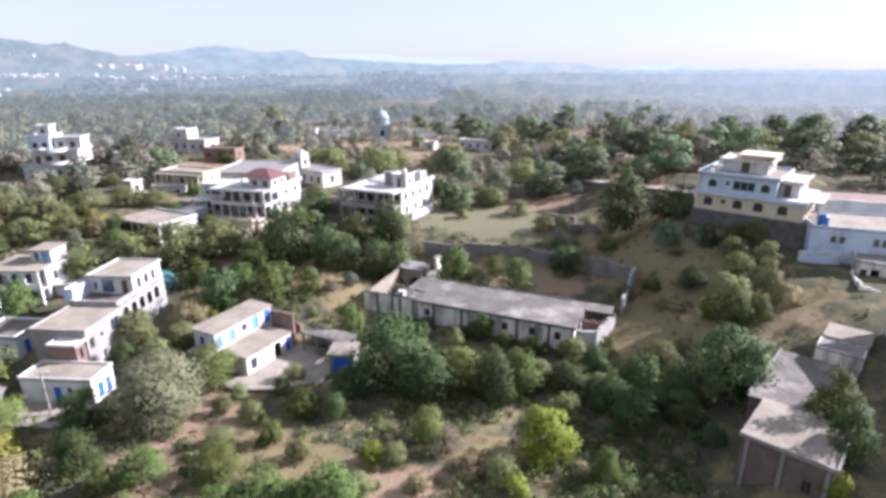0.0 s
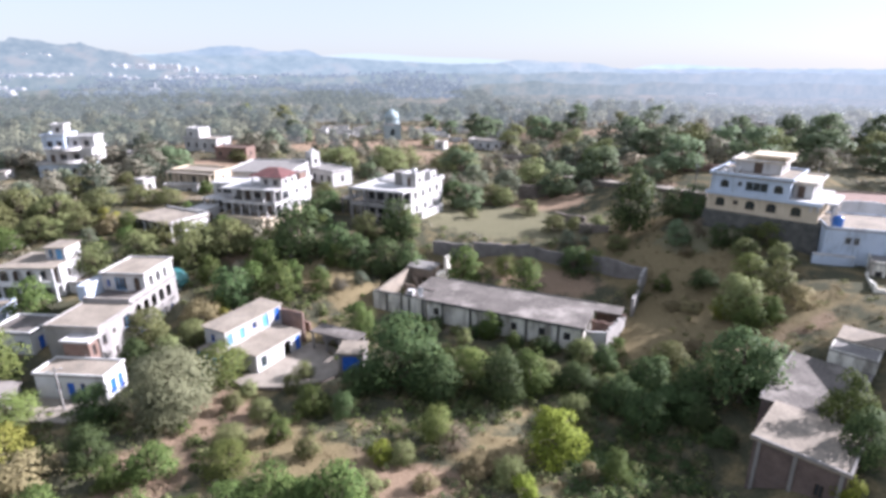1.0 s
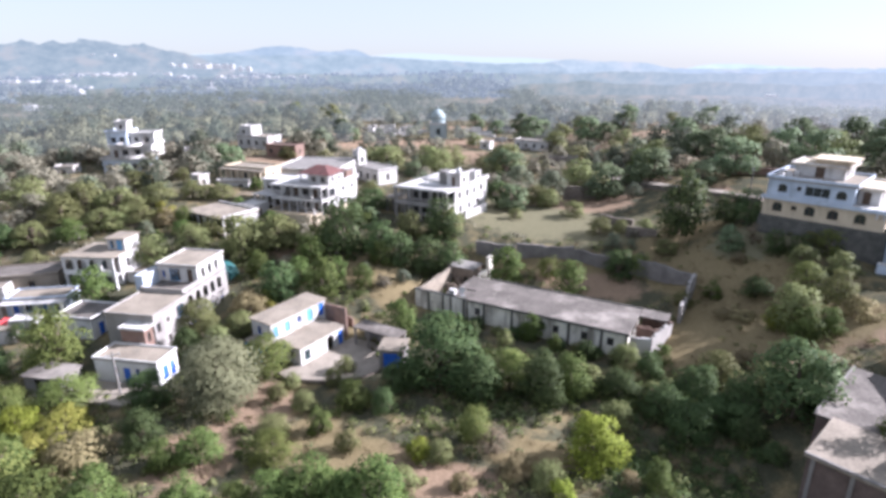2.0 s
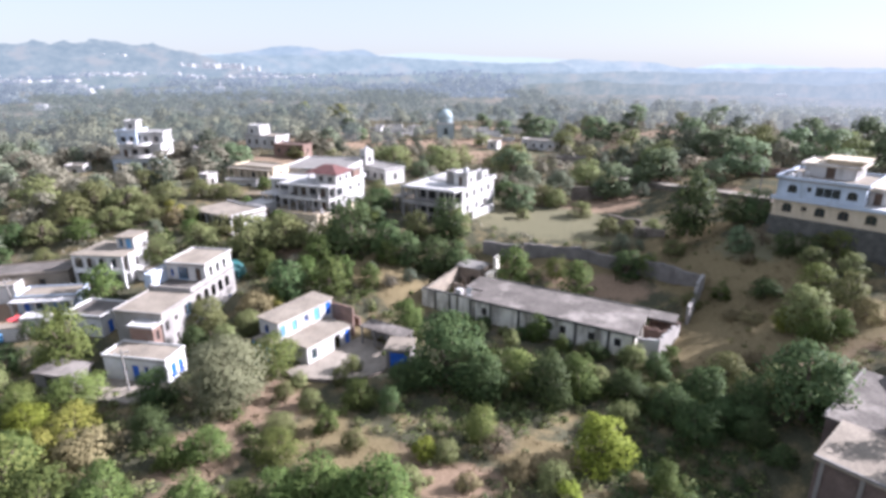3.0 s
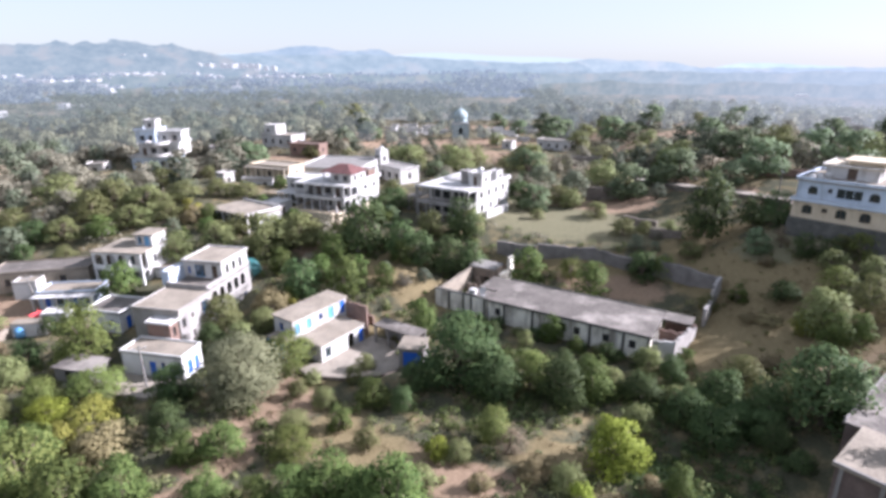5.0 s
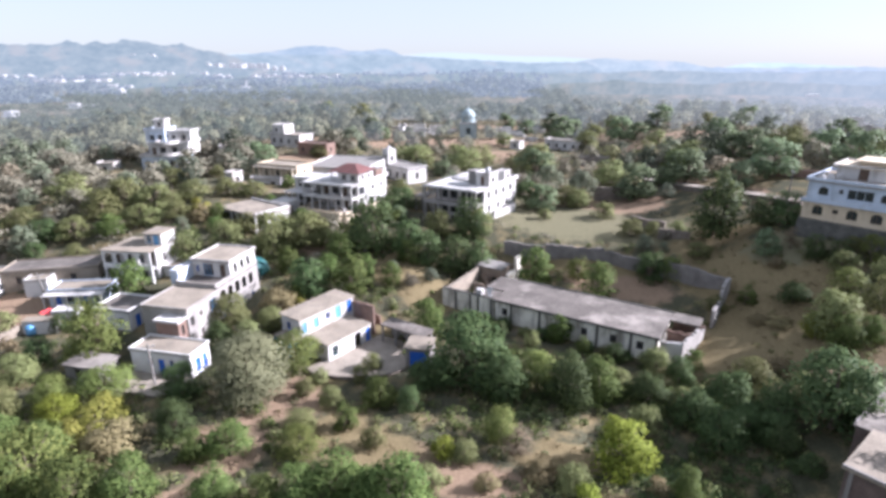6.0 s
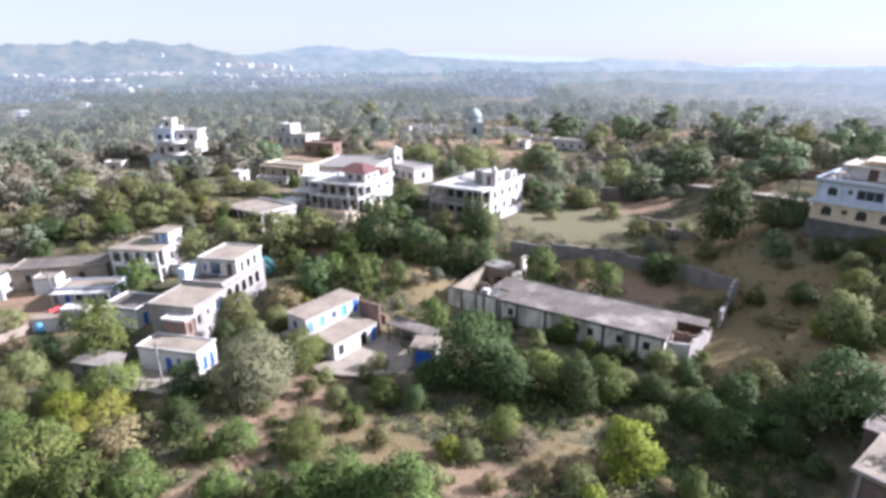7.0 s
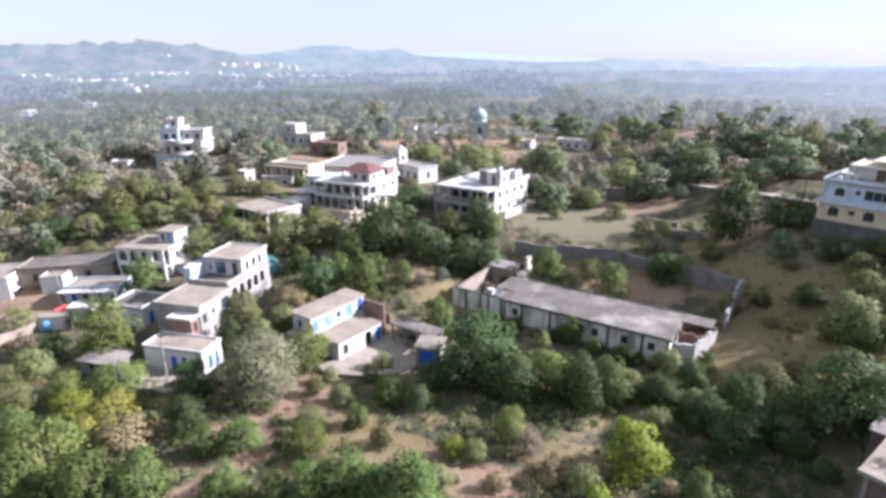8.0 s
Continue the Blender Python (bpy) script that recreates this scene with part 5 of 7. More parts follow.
# -- house with an arcaded balcony
hb = thing("house", -61.0, 89.2, 1.6, -8, "white two-storey house with an arcaded upper balcony", "house")
block(hb, 0.4, 1.6, 9.2, 7.6, 0, 6.3, WHITE, PALE_ROOF, front=[(0.6, 3.5, 1.7, 5.6, "door", DARK_WOOD), (2.6, 3.7, 4.0, 5.4, "window", DARK_WOOD), (5.0, 3.7, 6.4, 5.4, "window", TEAL), (7.2, 3.5, 8.3, 5.6, "door", DARK_WOOD), (1.6, 0.9, 2.9, 2.3, "window"), (5.4, 0.9, 6.7, 2.3, "window")],
      right=[(1.4, 3.7, 2.2, 5.2, "window"), (3.8, 3.7, 4.6, 5.2, "window")], parapet=0.0, eave=0.1, sink=2)
# Arcade lighter than the side walls, to lift its shaded face.
free_wall(hb, 0, 0, 9.2, 0, 3.2, 6.3, BRIGHTENED_WHITE, 0.22, holes=[(0.4 + 2.2 * i, 0.85, 0.4 + 2.2 * i + 1.75, 2.75, "arcade") for i in range(4)], sink=0)
slab(hb, 0, 0.24, 9.2, 1.58, 3.03, WHITE, 0.16, "balcony")
slab(hb, -0.2, -0.25, 9.4, 1.48, 6.305, PALE_ROOF, 0.18, "canopy")
columns(hb, 0.2, 9.0, 4, 0.2, -1.5, 3.02, BRIGHTENED_WHITE, 0.16)
block(hb, 6.0, 3.6, 9.2, 7.4, 6.5, 8.5, WHITE, PALE_ROOF, front=[(0.5, 0.3, 1.2, 1.7, "window", SKY_BLUE), (1.7, 0.02, 2.7, 1.8, "door", SKY_BLUE)], parapet=0, eave=0.3)
block(hb, 9.6, 2.4, 13.6, 8.0, -0.6, 2.6, WHITE, PALE_ROOF, front=[(1.4, 0.9, 2.6, 2.1, "window")], right=[(2, 0.02, 3, 2.1, "door")], parapet=0.4, sink=2)

# -- low buildings and yards on the west edge
lowb = thing("house", -76.6, 85.6, 2.0, 13, "long low plastered house with a flat grey roof", "house")
block(lowb, 0, 0, 15.0, 5.8, 0, 3.0, PALE_ROOF, ROOF, front=row(3, 2.0, 4.2, 1.0, 0.8, 2.1), parapet=0.25, eave=0.15, sink=2)
block(lowb, -5.5, -3.0, -0.2, 4.5, -0.8, 2.4, WHITE, PALE_ROOF, front=[(1.6, 0.02, 2.7, 2.1, "door")], right=[(2, 0.9, 3, 2, "window")], parapet=0.35, sink=2)
white_hut = thing("house", -71.6, 83.9, 1.2, 10, "small whitewashed hut beside the long low house", "house")
block(white_hut, 0, 0, 3.6, 3.0, 0, 2.9, WHITE, PALE_ROOF, right=[(0.8, 0.02, 1.7, 2.0, "door", DARK_WOOD)], parapet=0.2, sink=2)
blue_house = thing("house", -65.8, 79.8, 0.4, 6, "white and pale blue house front with a pillared verandah", "house")
block(blue_house, 0, 1.8, 9.0, 6.0, 0, 2.9, PALE_BLUE_AND_SHADE, PALE_ROOF, front=[(0.8, 0.02, 1.8, 2.1, "door", BLUE), (2.6, 0.9, 3.8, 2.1, "window", BLUE), (5.2, 0.02, 6.2, 2.1, "door", BLUE), (7.0, 0.9, 8.2, 2.1, "window", BLUE)], parapet=0.3, eave=0.1, sink=1)
slab(blue_house, -0.2, 0.0, 9.2, 1.66, 2.75, WHITE, 0.15, "canopy")
columns(blue_house, 0.1, 8.9, 6, 0.2, -0.4, 2.74, WHITE, 0.12)
block(blue_house, 3.8, -4.6, 7.4, -2.2, -0.2, 1.9, WHITE, WHITE, front=[(1, 0.02, 1.9, 1.7, "door", BLUE)], parapet=0.2, sink=1)
block(blue_house, 0.6, -6.6, 5.4, -4.9, -0.2, 1.5, WHITE, PALE_ROOF, parapet=0.0, sink=1)
cover = thing("awning", *place(blue_house, 1.6, -3.9, -0.1), -8, "small awning of faded red cloth on poles", "awning")
s = Shape()
for i in range(6):
    for j in range(4):
        q = [(a * 0.4, b * 0.5, 1.85 - 0.16 * math.sin(math.pi * a / 6) + 0.05 * math.sin(b * 2.1)) for a, b in ((i, j), (i + 1, j), (i + 1, j + 1), (i, j + 1))]
        s.add(q + [(x, y, z - 0.03) for x, y, z in q], [(0, 1, 2, 3), (7, 6, 5, 4)])
part("cloth", s, CLOTH_RED, cover)
for px, py in ((0.05, 0.05), (2.35, 0.05), (0.05, 1.95), (2.35, 1.95)):
    part("pole", Shape().tube([(px, py, -0.5), (px, py, 1.84)], [0.035, 0.03]), STEEL, cover)
front_wall = thing("yard_wall", -67.5, 67.2, 0, 66, "low mud-plastered yard wall beside a path", "wall")
free_wall(front_wall, 0, 0, 11, 0, 0, 1.5, PALE_ROOF, 0.3, broken=0.3, seed=41)
water_tank(-63.4, 73.6, 0.0, SKY_BLUE, 0.75, 1.5, "round light blue water tank standing beside the yard wall")

# -- three-storey house with a red penthouse roof
h2 = thing("house", -31.3, 114.9, 9.0, -24, "white three-storey house with verandahs and a dull red roof", "house")
h2.matrix_basis = h2.matrix_basis @ Matrix.Diagonal((0.93, 0.93, 0.93, 1))
DEEP = [(0.8, 0.02, 2.0, 2.2, "door"), (3.0, 0.5, 4.8, 2.1, "window"), (6.0, 0.02, 7.2, 2.2, "door"), (7.8, 0.5, 9.2, 2.1, "window")]
block(h2, 0.8, -3.6, 11.2, -2.42, -3.2, 0.1, CREAM, CREAM, front=row(4, 1.0, 2.5, 1.0, 0.8, 2.2, "window", DARK_WOOD), parapet=0.3, sink=2)
block(h2, -1.0, -2.4, 12.2, 15.0, -3.0, -0.2, CREAM, PAVING, right=row(4, 1.2, 4.0, 1.0, 0.9, 2.1, "window", DARK_WOOD), parapet=0.5, sink=2, lip=CREAM)
block(h2, 2.2, 2.6, 12.0, 15.0, 0, 2.6, WHITE, WHITE, front=DEEP, right=[(0.5, 0.5, 1.6, 1.9, "window", DARK_WOOD), (5.0, 0.6, 6.0, 1.9, "window", DARK_WOOD)], parapet=0, sink=0.3)
slab(h2, -1.3, -0.2, 12.4, 2.57, 2.62, WHITE, 0.24, "balcony")
part("balustrade", Shape().box(-1.3, -0.2, 2.864, 12.4, -0.1, 3.3).box(12.3, -0.1, 2.864, 12.4, 2.5, 3.3), WHITE, h2)
columns(h2, -1.0, 12.1, 7, 0.1, -0.02, 2.61, WHITE, 0.13)
block(h2, 2.2, 2.6, 12.2, 15.0, 2.87, 5.5, WHITE, WHITE, front=DEEP, right=[(0.2, 0.4, 2.6, 2.1, "window", DARK_WOOD), (5.4, 0.8, 6.6, 1.8, "window", DARK_WOOD), (9.2, 0.8, 10.4, 1.8, "window", DARK_WOOD)], parapet=0)
columns(h2, -1.0, 12.1, 6, 0.1, 2.87, 5.5, WHITE, 0.13)
slab(h2, -1.6, -0.5, 12.7, 15.3, 5.7, WHITE, 0.24)
part("parapet", Shape().box(12.5, 6.0, 5.944, 12.68, 15.3, 6.5).box(-1.5, -0.45, 5.944, 12.6, -0.3, 6.15), WHITE, h2)
block(h2, 6.6, 3.4, 12.0, 9.6, 5.95, 7.9, WHITE, WHITE, front=[(0.8, 0.4, 2.0, 1.6, "window"), (3.2, 0.4, 4.4, 1.6, "window")], right=[(1.0, 0.5, 2.0, 1.5, "window", DARK_WOOD), (3.6, 0.5, 4.6, 1.5, "window", DARK_WOOD)], parapet=0, eave=0.2)
columns(h2, 3.7, 9.3, 3, 4.5, 5.95, 8.0, WHITE, 0.12, axis="y")
part("hipped_roof", Shape().add([(3.9, 2.8, 8.1), (12.6, 2.8, 8.1), (12.6, 10.2, 8.1), (3.9, 10.2, 8.1), (7.0, 6.0, 9.7), (9.6, 6.0, 9.7), (9.6, 7.0, 9.7), (7.0, 7.0, 9.7)],
     [(3, 2, 1, 0), (4, 5, 6, 7), (0, 1, 5, 4), (1, 2, 6, 5), (2, 3, 7, 6), (3, 0, 4, 7)]), RED, h2)
block(h2, 9.4, 10.6, 12.1, 13.4, 5.95, 7.8, BRICK, CONCRETE, parapet=0.0)
block(h2, 10.2, 13.6, 12.2, 15.0, 5.95, 7.5, WHITE, WHITE, parapet=0.2)
block(h2, -7.4, 5.0, -1.2, 11.0, 2.9, 5.5, WHITE, WHITE, front=[(0.9, 0.5, 4.9, 2.1, "window", DARK_WOOD)], right=[(1.0, 0.6, 2.4, 2.0, "window", DARK_WOOD)], parapet=0.2, eave=0.4)
slab(h2, -8.0, 1.4, -1.7, 5.6, 2.66, WHITE, 0.2, "canopy")
block(h2, -7.0, 4.2, -1.3, 11.0, 0, 2.6, WHITE, WHITE, front=[(0.8, 0.3, 2.6, 2.0, "window", DARK_WOOD), (3.4, 0.02, 4.6, 2.0, "door")], parapet=0, sink=3)
columns(h2, -7.6, -2.2, 4, 1.8, -0.3, 2.65, WHITE, 0.12)
annex = thing("house", -38.9, 113.6, 7.9, -24, "small white flat-roofed annex", "house")
annex.matrix_basis = annex.matrix_basis @ Matrix.Diagonal((0.93, 0.93, 0.93, 1))
block(annex, 0, 0, 4.6, 4.5, 0, 2.7, WHITE, WHITE, front=[(2.4, 0.8, 3.6, 1.9, "window", DARK_WOOD)], right=[(1, 0.02, 1.9, 2.0, "door")], parapet=0.25, eave=0.1, sink=2)

# -- white house with a shaded columned front
h3 = thing("house", -5.7, 114.9, 8.2, -33, "white two-storey house with a deep shaded columned front", "house")
h3.matrix_basis = h3.matrix_basis @ Matrix.Diagonal((0.95, 0.95, 0.95, 1))
block(h3, 0.6, 3.0, 13.0, 18.0, -1.5, 5.6, WHITE, WHITE, front=row(4, 0.6, 3.0, 2.4, 1.2, 3.9, "window", DARK_WOOD) + row(4, 0.6, 3.0, 2.4, 4.4, 6.8, "window", DARK_WOOD), right=row(4, 1.2, 3.4, 1.1, 5.0, 6.4, "window", DARK_WOOD) + row(3, 1.6, 4.0, 1.1, 2.0, 3.4, "window", DARK_WOOD), parapet=0.0, eave=0.0, sink=3)
slab(h3, -0.4, -1.1, 13.5, 18.4, 5.79, WHITE, 0.24)
# Grey verandah parts paint the deep shade of this white front.
slab(h3, -0.2, -0.9, 13.2, 2.97, 2.2, CEMENT_AND_SHADE, 0.2, "balcony")
part("balustrade", Shape().box(-0.2, -0.9, 2.404, 13.2, -0.8, 3.1).box(13.1, -0.8, 2.404, 13.2, 2.9, 3.1), CEMENT_AND_SHADE, h3)
columns(h3, 0.0, 13.0, 7, -0.6, -2.5, 2.19, CEMENT_AND_SHADE, 0.16)
columns(h3, 0.0, 13.0, 7, -0.6, 2.41, 5.78, CEMENT_AND_SHADE, 0.16)
slab(h3, -2.6, 1.6, -0.45, 7.5, 5.0, WHITE, 0.2, "canopy")
columns(h3, 2.0, 7.0, 3, -2.3, -2.0, 4.99, CEMENT_AND_SHADE, 0.15, axis="y")
slab(h3, -5.6, 2.6, -2.7, 8.0, 2.2, CONCRETE, 0.2, "canopy")
columns(h3, 3.0, 7.6, 3, -5.3, -2.5, 2.19, CONCRETE, 0.15, axis="y")
part("parapet", Shape().box(13.2, 9.0, 6.034, 13.4, 18.3, 6.6).box(-0.3, 18.1, 6.034, 13.1, 18.3, 6.6).box(-0.3, -1.0, 6.034, 13.3, -0.86, 6.25), WHITE, h3)
part("roof_swell", moved(Shape().lathe([(4.6, 0), (4.0, 0.35), (2.6, 0.7), (0.1, 0.85)], sides=24), pose(4.4, 11.5, 6.034)), WHITE, h3, smooth=True)
block(h3, 9.6, 5.2, 13.0, 9.0, 6.04, 8.5, WHITE, WHITE, front=[(1.2, 0.02, 2.1, 2.0, "door")], right=[(1, 0.8, 2.0, 1.8, "window")], parapet=0.3, eave=0.15)
block(h3, 7.4, 5.6, 9.4, 8.6, 6.04, 8.8, CONCRETE, CONCRETE, parapet=0.0, eave=0.1)
block(h3, 11.0, 12.2, 13.0, 15.0, 6.04, 7.9, WHITE, WHITE, right=[(0.8, 0.5, 1.7, 1.5, "window")], parapet=0.3)
water_tank(*place(h3, 11.6, 7.0, 8.7), STEEL, 0.55, 1.1, "round grey steel water tank on a roof")

# -- white and cream mansion on its high plinth
man = thing("mansion", 56.0, 87.3, 14.2, -48, "large white and cream house with arched windows on a plinth", "house")
# Near-black colour paints the shade that lies on the plinth.
part("plinth", Shape().add([(-0.8, -1.2, -7), (17.4, -1.2, -7), (17.4, 12.5, -7), (-0.8, 12.5, -7), (-0.2, -0.3, -0.002), (16.9, -0.3, -0.002), (16.9, 12.2, -0.002), (-0.2, 12.2, -0.002)],
     [(4, 5, 6, 7), (0, 1, 5, 4), (1, 2, 6, 5), (2, 3, 7, 6), (3, 0, 4, 7)]), DAMP_AND_SHADE, man)
aw = lambda x, b=0.75, w=1.45, d=2.25: (x, b, x + w, d, "arch", DARK_WOOD)
block(man, 0, 0, 16.4, 12, 0, 3.05, CREAM, WHITE, front=[aw(1.4), (4.1, 1.3, 4.9, 2.0, "window"), aw(6.0), aw(9.1), aw(12.6)], right=[aw(2.0), aw(6.5)], parapet=0.0, eave=0.3)
# The bluish walls paint skylit shade onto a white storey.
block(man, 0.2, 0.2, 12.0, 11.6, 3.25, 5.95, PALE_BLUE_AND_SHADE, PALE_ROOF, front=[aw(1.5, 0.7, 1.35, 2.0), (4.2, 1.2, 4.8, 1.9, "window"), (5.3, 0.55, 8.7, 2.1, "window", PALE_BLUE_AND_SHADE), aw(9.5, 0.7, 1.35, 2.0)], right=[(1.4, 0.6, 2.6, 2.1, "window"), aw(5.0, 0.7, 1.3, 2.0)], parapet=0.45, eave=0.35)
part("string_course", Shape().box(-0.34, -0.42, 2.75, 16.7, -0.305, 3.3), PALE_BLUE_AND_SHADE, man)
block(man, 12.05, 2.6, 14.8, 11.4, 3.25, 5.5, WHITE, CREAM, front=[(0.6, 0.02, 1.6, 1.9, "door", DARK_WOOD)], right=[aw(1.6, 0.6, 1.2, 1.8), aw(5, 0.6, 1.2, 1.8)], parapet=0.25, eave=0.5)
block(man, 2.6, 4.4, 9.6, 11.0, 6.15, 8.0, WHITE, CREAM, front=[(2.9, 0.02, 4.2, 1.8, "door", DARK_WOOD)], right=[(1.0, 0.4, 2.0, 1.5, "window", DARK_WOOD), (3.6, 0.4, 4.6, 1.5, "window")], parapet=0.25, eave=0.6)
block(man, 5.0, 6.0, 9.8, 10.8, 8.3, 8.9, CREAM, CREAM, parapet=0.0, eave=0.6)
slab(man, 14.9, 1.0, 18.4, 9.0, 3.07, WHITE, 0.22, "canopy")
columns(man, 1.4, 8.6, 3, 18.0, -0.2, 3.06, WHITE, 0.2, axis="y")
for cx in (15.1, 16.0):
    part("bracket", Shape().box(cx, -0.28, 1.9, cx + 0.3, -0.003, 2.74), WHITE, man)
for cy in (1.0, 2.4, 3.9):
    water_tank(*place(man, 1.2 + cy * 0.5, cy, 6.14), WHITE, 0.45, 0.8, "round white plastic water tank on a flat roof")
mast = thing("aerial_mast", *place(man, 13.9, 10.6, 5.7), 0, "thin steel aerial mast on a roof", "mast")
part("pole", Shape().tube([(0, 0, 0), (0, 0, 2.4)], [0.04, 0.03]), STEEL, mast)

# -- white house below the mansion
wh = thing("house", 66.0, 72.0, 8.5, -28, "white house with tall blank walls and a flat roof", "house")
# White walls, coloured bluish for the shade they stand in.
block(wh, 0, 0, 16, 10.5, 0, 5.9, PALE_BLUE_AND_SHADE, PALE_ROOF, front=[(2.6, 3.8, 3.4, 4.9, "window", STEEL), (3.7, 3.8, 4.5, 4.9, "window", STEEL), (8.0, 3.6, 8.8, 4.9, "window", STEEL), (9.1, 3.6, 9.9, 4.9, "window", STEEL), (8.6, 2.5, 9.1, 3.0, "window", STEEL)], parapet=0.25, sink=4)
block(wh, -1.2, -0.8, 4.2, -0.02, -1.5, 2.0, PALE_BLUE_AND_SHADE, WHITE, parapet=0.0, sink=4)
free_wall(wh, 0.5, 14.5, 18, 14.5, 0, 7.6, WHITE, 0.4, broken=0.25, seed=51)
water_tank(*place(wh, 1.6, 1.6, 6.1), TANK_BLUE, 0.75, 1.6)
brick_hall = thing("hall", 78.0, 90.0, 8.0, -28, "long hall with a low brown-red roof behind the white house", "building")
block(brick_hall, 0, 0, 24, 10, 0, 6.0, BRICK, BRICK, parapet=0.35, sink=4, lip=PALE_ROOF)
w2 = thing("house", 68.5, 66.0, 8.0, -40, "unfinished white house with rough walls", "house")
block(w2, 0, 0, 9, 5, 0, 2.9, OLD_WHITE, CONCRETE, front=[(0.8, 1.0, 1.6, 2.0, "window"), (2.0, 0.4, 3.0, 2.1, "open"), (4.5, 0.9, 5.5, 2.1, "open")], parapet=0.3, sink=4)
free_wall(w2, -0.3, 0.0, 0.4, -6.5, -0.8, 2.0, OLD_WHITE, 0.3, broken=0.6, sink=4, seed=52)
free_wall(w2, 0.5, -6.5, 8.0, -6.0, -0.8, 1.6, OLD_WHITE, 0.3, broken=0.6, sink=4, seed=53)

# -- barn with a big weathered flat roof
barn = thing("barn", 31.1, 36.8, 1.0, -51, "large brick barn with a patched grey flat roof", "barn")
block(barn, 0, 0.8, 6.9, 8.0, 0, 5.75, DARK_BRICK, PALE_ROOF, front=[(4.9, 2.6, 5.6, 3.9, "window", DARK_WOOD)], left=[(2, 2.4, 2.8, 3.6, "window")], parapet=0.0, eave=0.25, sink=4)
for x in (0.3, 3.1, 6.4):
    part("pier", Shape().box(x, 0.62, -3, x + 0.3, 0.797, 5.7), CONCRETE, barn)
block(barn, -1.5, 8.3, 5.6, 20.4, 0, 5.55, DARK_BRICK, ROOF, left=row(2, 3, 5, 0.8, 2.6, 3.8), parapet=0.0, eave=0.2, sink=4)
part("parapet", Shape().box(-0.24, 0.56, 5.94, 7.14, 0.8, 6.12).box(6.95, 0.8, 5.94, 7.14, 8.2, 6.15).box(5.6, 8.4, 5.74, 5.79, 20.5, 5.95).box(-1.69, 8.4, 5.74, -1.5, 20.5, 5.92), CONCRETE, barn)
barn_hut = thing("shed", 48.4, 48.9, 5.0, -50, "small stained white shed with a flat grey roof", "shed")
block(barn_hut, 0, 0, 4.4, 3.2, 0, 2.9, OLD_WHITE, CONCRETE, parapet=0.1, sink=3)
block(barn_hut, 0.2, 3.3, 4.5, 7.4, 0, 3.2, CONCRETE, PALE_ROOF, parapet=0.0, eave=0.1, sink=3)


# ---------------------------------------------------------------- houses and walls on the rise behind the village
def simple_house(x, y, z, yaw, w, d, h, label, mat=None, roof=None, storeys=1, name="house", group="", category="house", parapet=0.35, colour=None):
    t = thing(name, x, y, z, yaw, label, category, group)
    mat, roof, each = mat or WHITE, roof or PALE_ROOF, h / storeys
    n = max(1, int(w / 3.2))
    holes = [(w * (i + 0.5) / n - 0.55, each * k + each * 0.3, w * (i + 0.5) / n + 0.55, each * k + each * 0.72, "window", colour or DARK_WOOD) for i in range(n) for k in range(storeys)]
    n2 = max(1, int((d - 0.5) / 3.6))
    side = [((d - 0.5) * (i + 0.5) / n2 - 0.5, each * k + each * 0.3, (d - 0.5) * (i + 0.5) / n2 + 0.5, each * k + each * 0.72, "window", colour or DARK_WOOD) for i in range(n2) for k in range(storeys)]
    block(t, 0, 0, w, d, 0, h, mat, roof, front=holes, right=side, parapet=parapet, eave=0.15, sink=4)
    return t


lw = thing("house", -48.7, 110.3, 7.1, -36, "low white house with a pale flat roof and columned front", "house")
block(lw, 0.2, 1.8, 12.6, 8.0, 0, 2.9, WHITE, PALE_ROOF, front=row(4, 1.0, 3.0, 1.3, 0.5, 2.2, "window", DARK_WOOD), right=[(1.6, 0.7, 2.8, 2.0, "window", DARK_WOOD)], parapet=0, sink=4)
slab(lw, -0.2, -0.2, 12.9, 8.3, 3.09, PALE_ROOF, 0.2)
part("parapet", Shape().box(12.6, 0, 3.294, 12.8, 8.2, 3.8).box(-0.1, 8.0, 3.294, 12.5, 8.2, 3.7), WHITE, lw)
columns(lw, 0.2, 12.4, 7, 0.1, -2.0, 3.08, WHITE, 0.13)
slab(lw, 0.0, -0.1, 12.6, 1.77, -0.12, PAVING, 0.12, "floor")
simple_house(-39.0, 143.0, 9.0, -11, 17, 19, 3.5, "broad white house with a grey flat roof", roof=CONCRETE)
end_house = simple_house(-25.6, 162.6, 7.0, -48.7, 20, 6.4, 4.0, "long white hall with a grey flat roof", roof=CONCRETE)
block(end_house, 7.8, 0.3, 10.6, 3.0, 4.38, 8.0, WHITE, WHITE, front=[(0.9, 1.0, 1.8, 2.4, "window")], right=[(0.6, 0.8, 1.5, 2.2, "window")], parapet=0.3)
part("dome", moved(Shape().lathe([(0.9, 0), (0.85, 0.35), (0.6, 0.75), (0.25, 1.0), (0.05, 1.1)]), pose(9.2, 1.65, 8.19)), WHITE, end_house, smooth=True)
colon = simple_house(-50.2, 140.3, 10.4, -25, 12.5, 6.0, 3.5, "cream house with a long columned verandah", CREAM)
slab(colon, -0.4, -2.0, 12.9, -0.18, 3.3, PALE_ROOF, 0.18, "canopy")
columns(colon, 0, 12.4, 8, -1.7, -1.5, 3.29, CREAM, 0.14)
simple_house(-50.5, 134.6, 9.4, -10, 8.0, 1.8, 1.9, "low white outbuilding below the columned house")
simple_house(-56.0, 133.0, 10.2, -30, 2.6, 3.0, 2.8, "small white hut among dry trees")
tf = simple_house(-66.0, 200.0, 10.5, -28, 14, 7, 4.0, "white flat-roofed house beside a bare field")
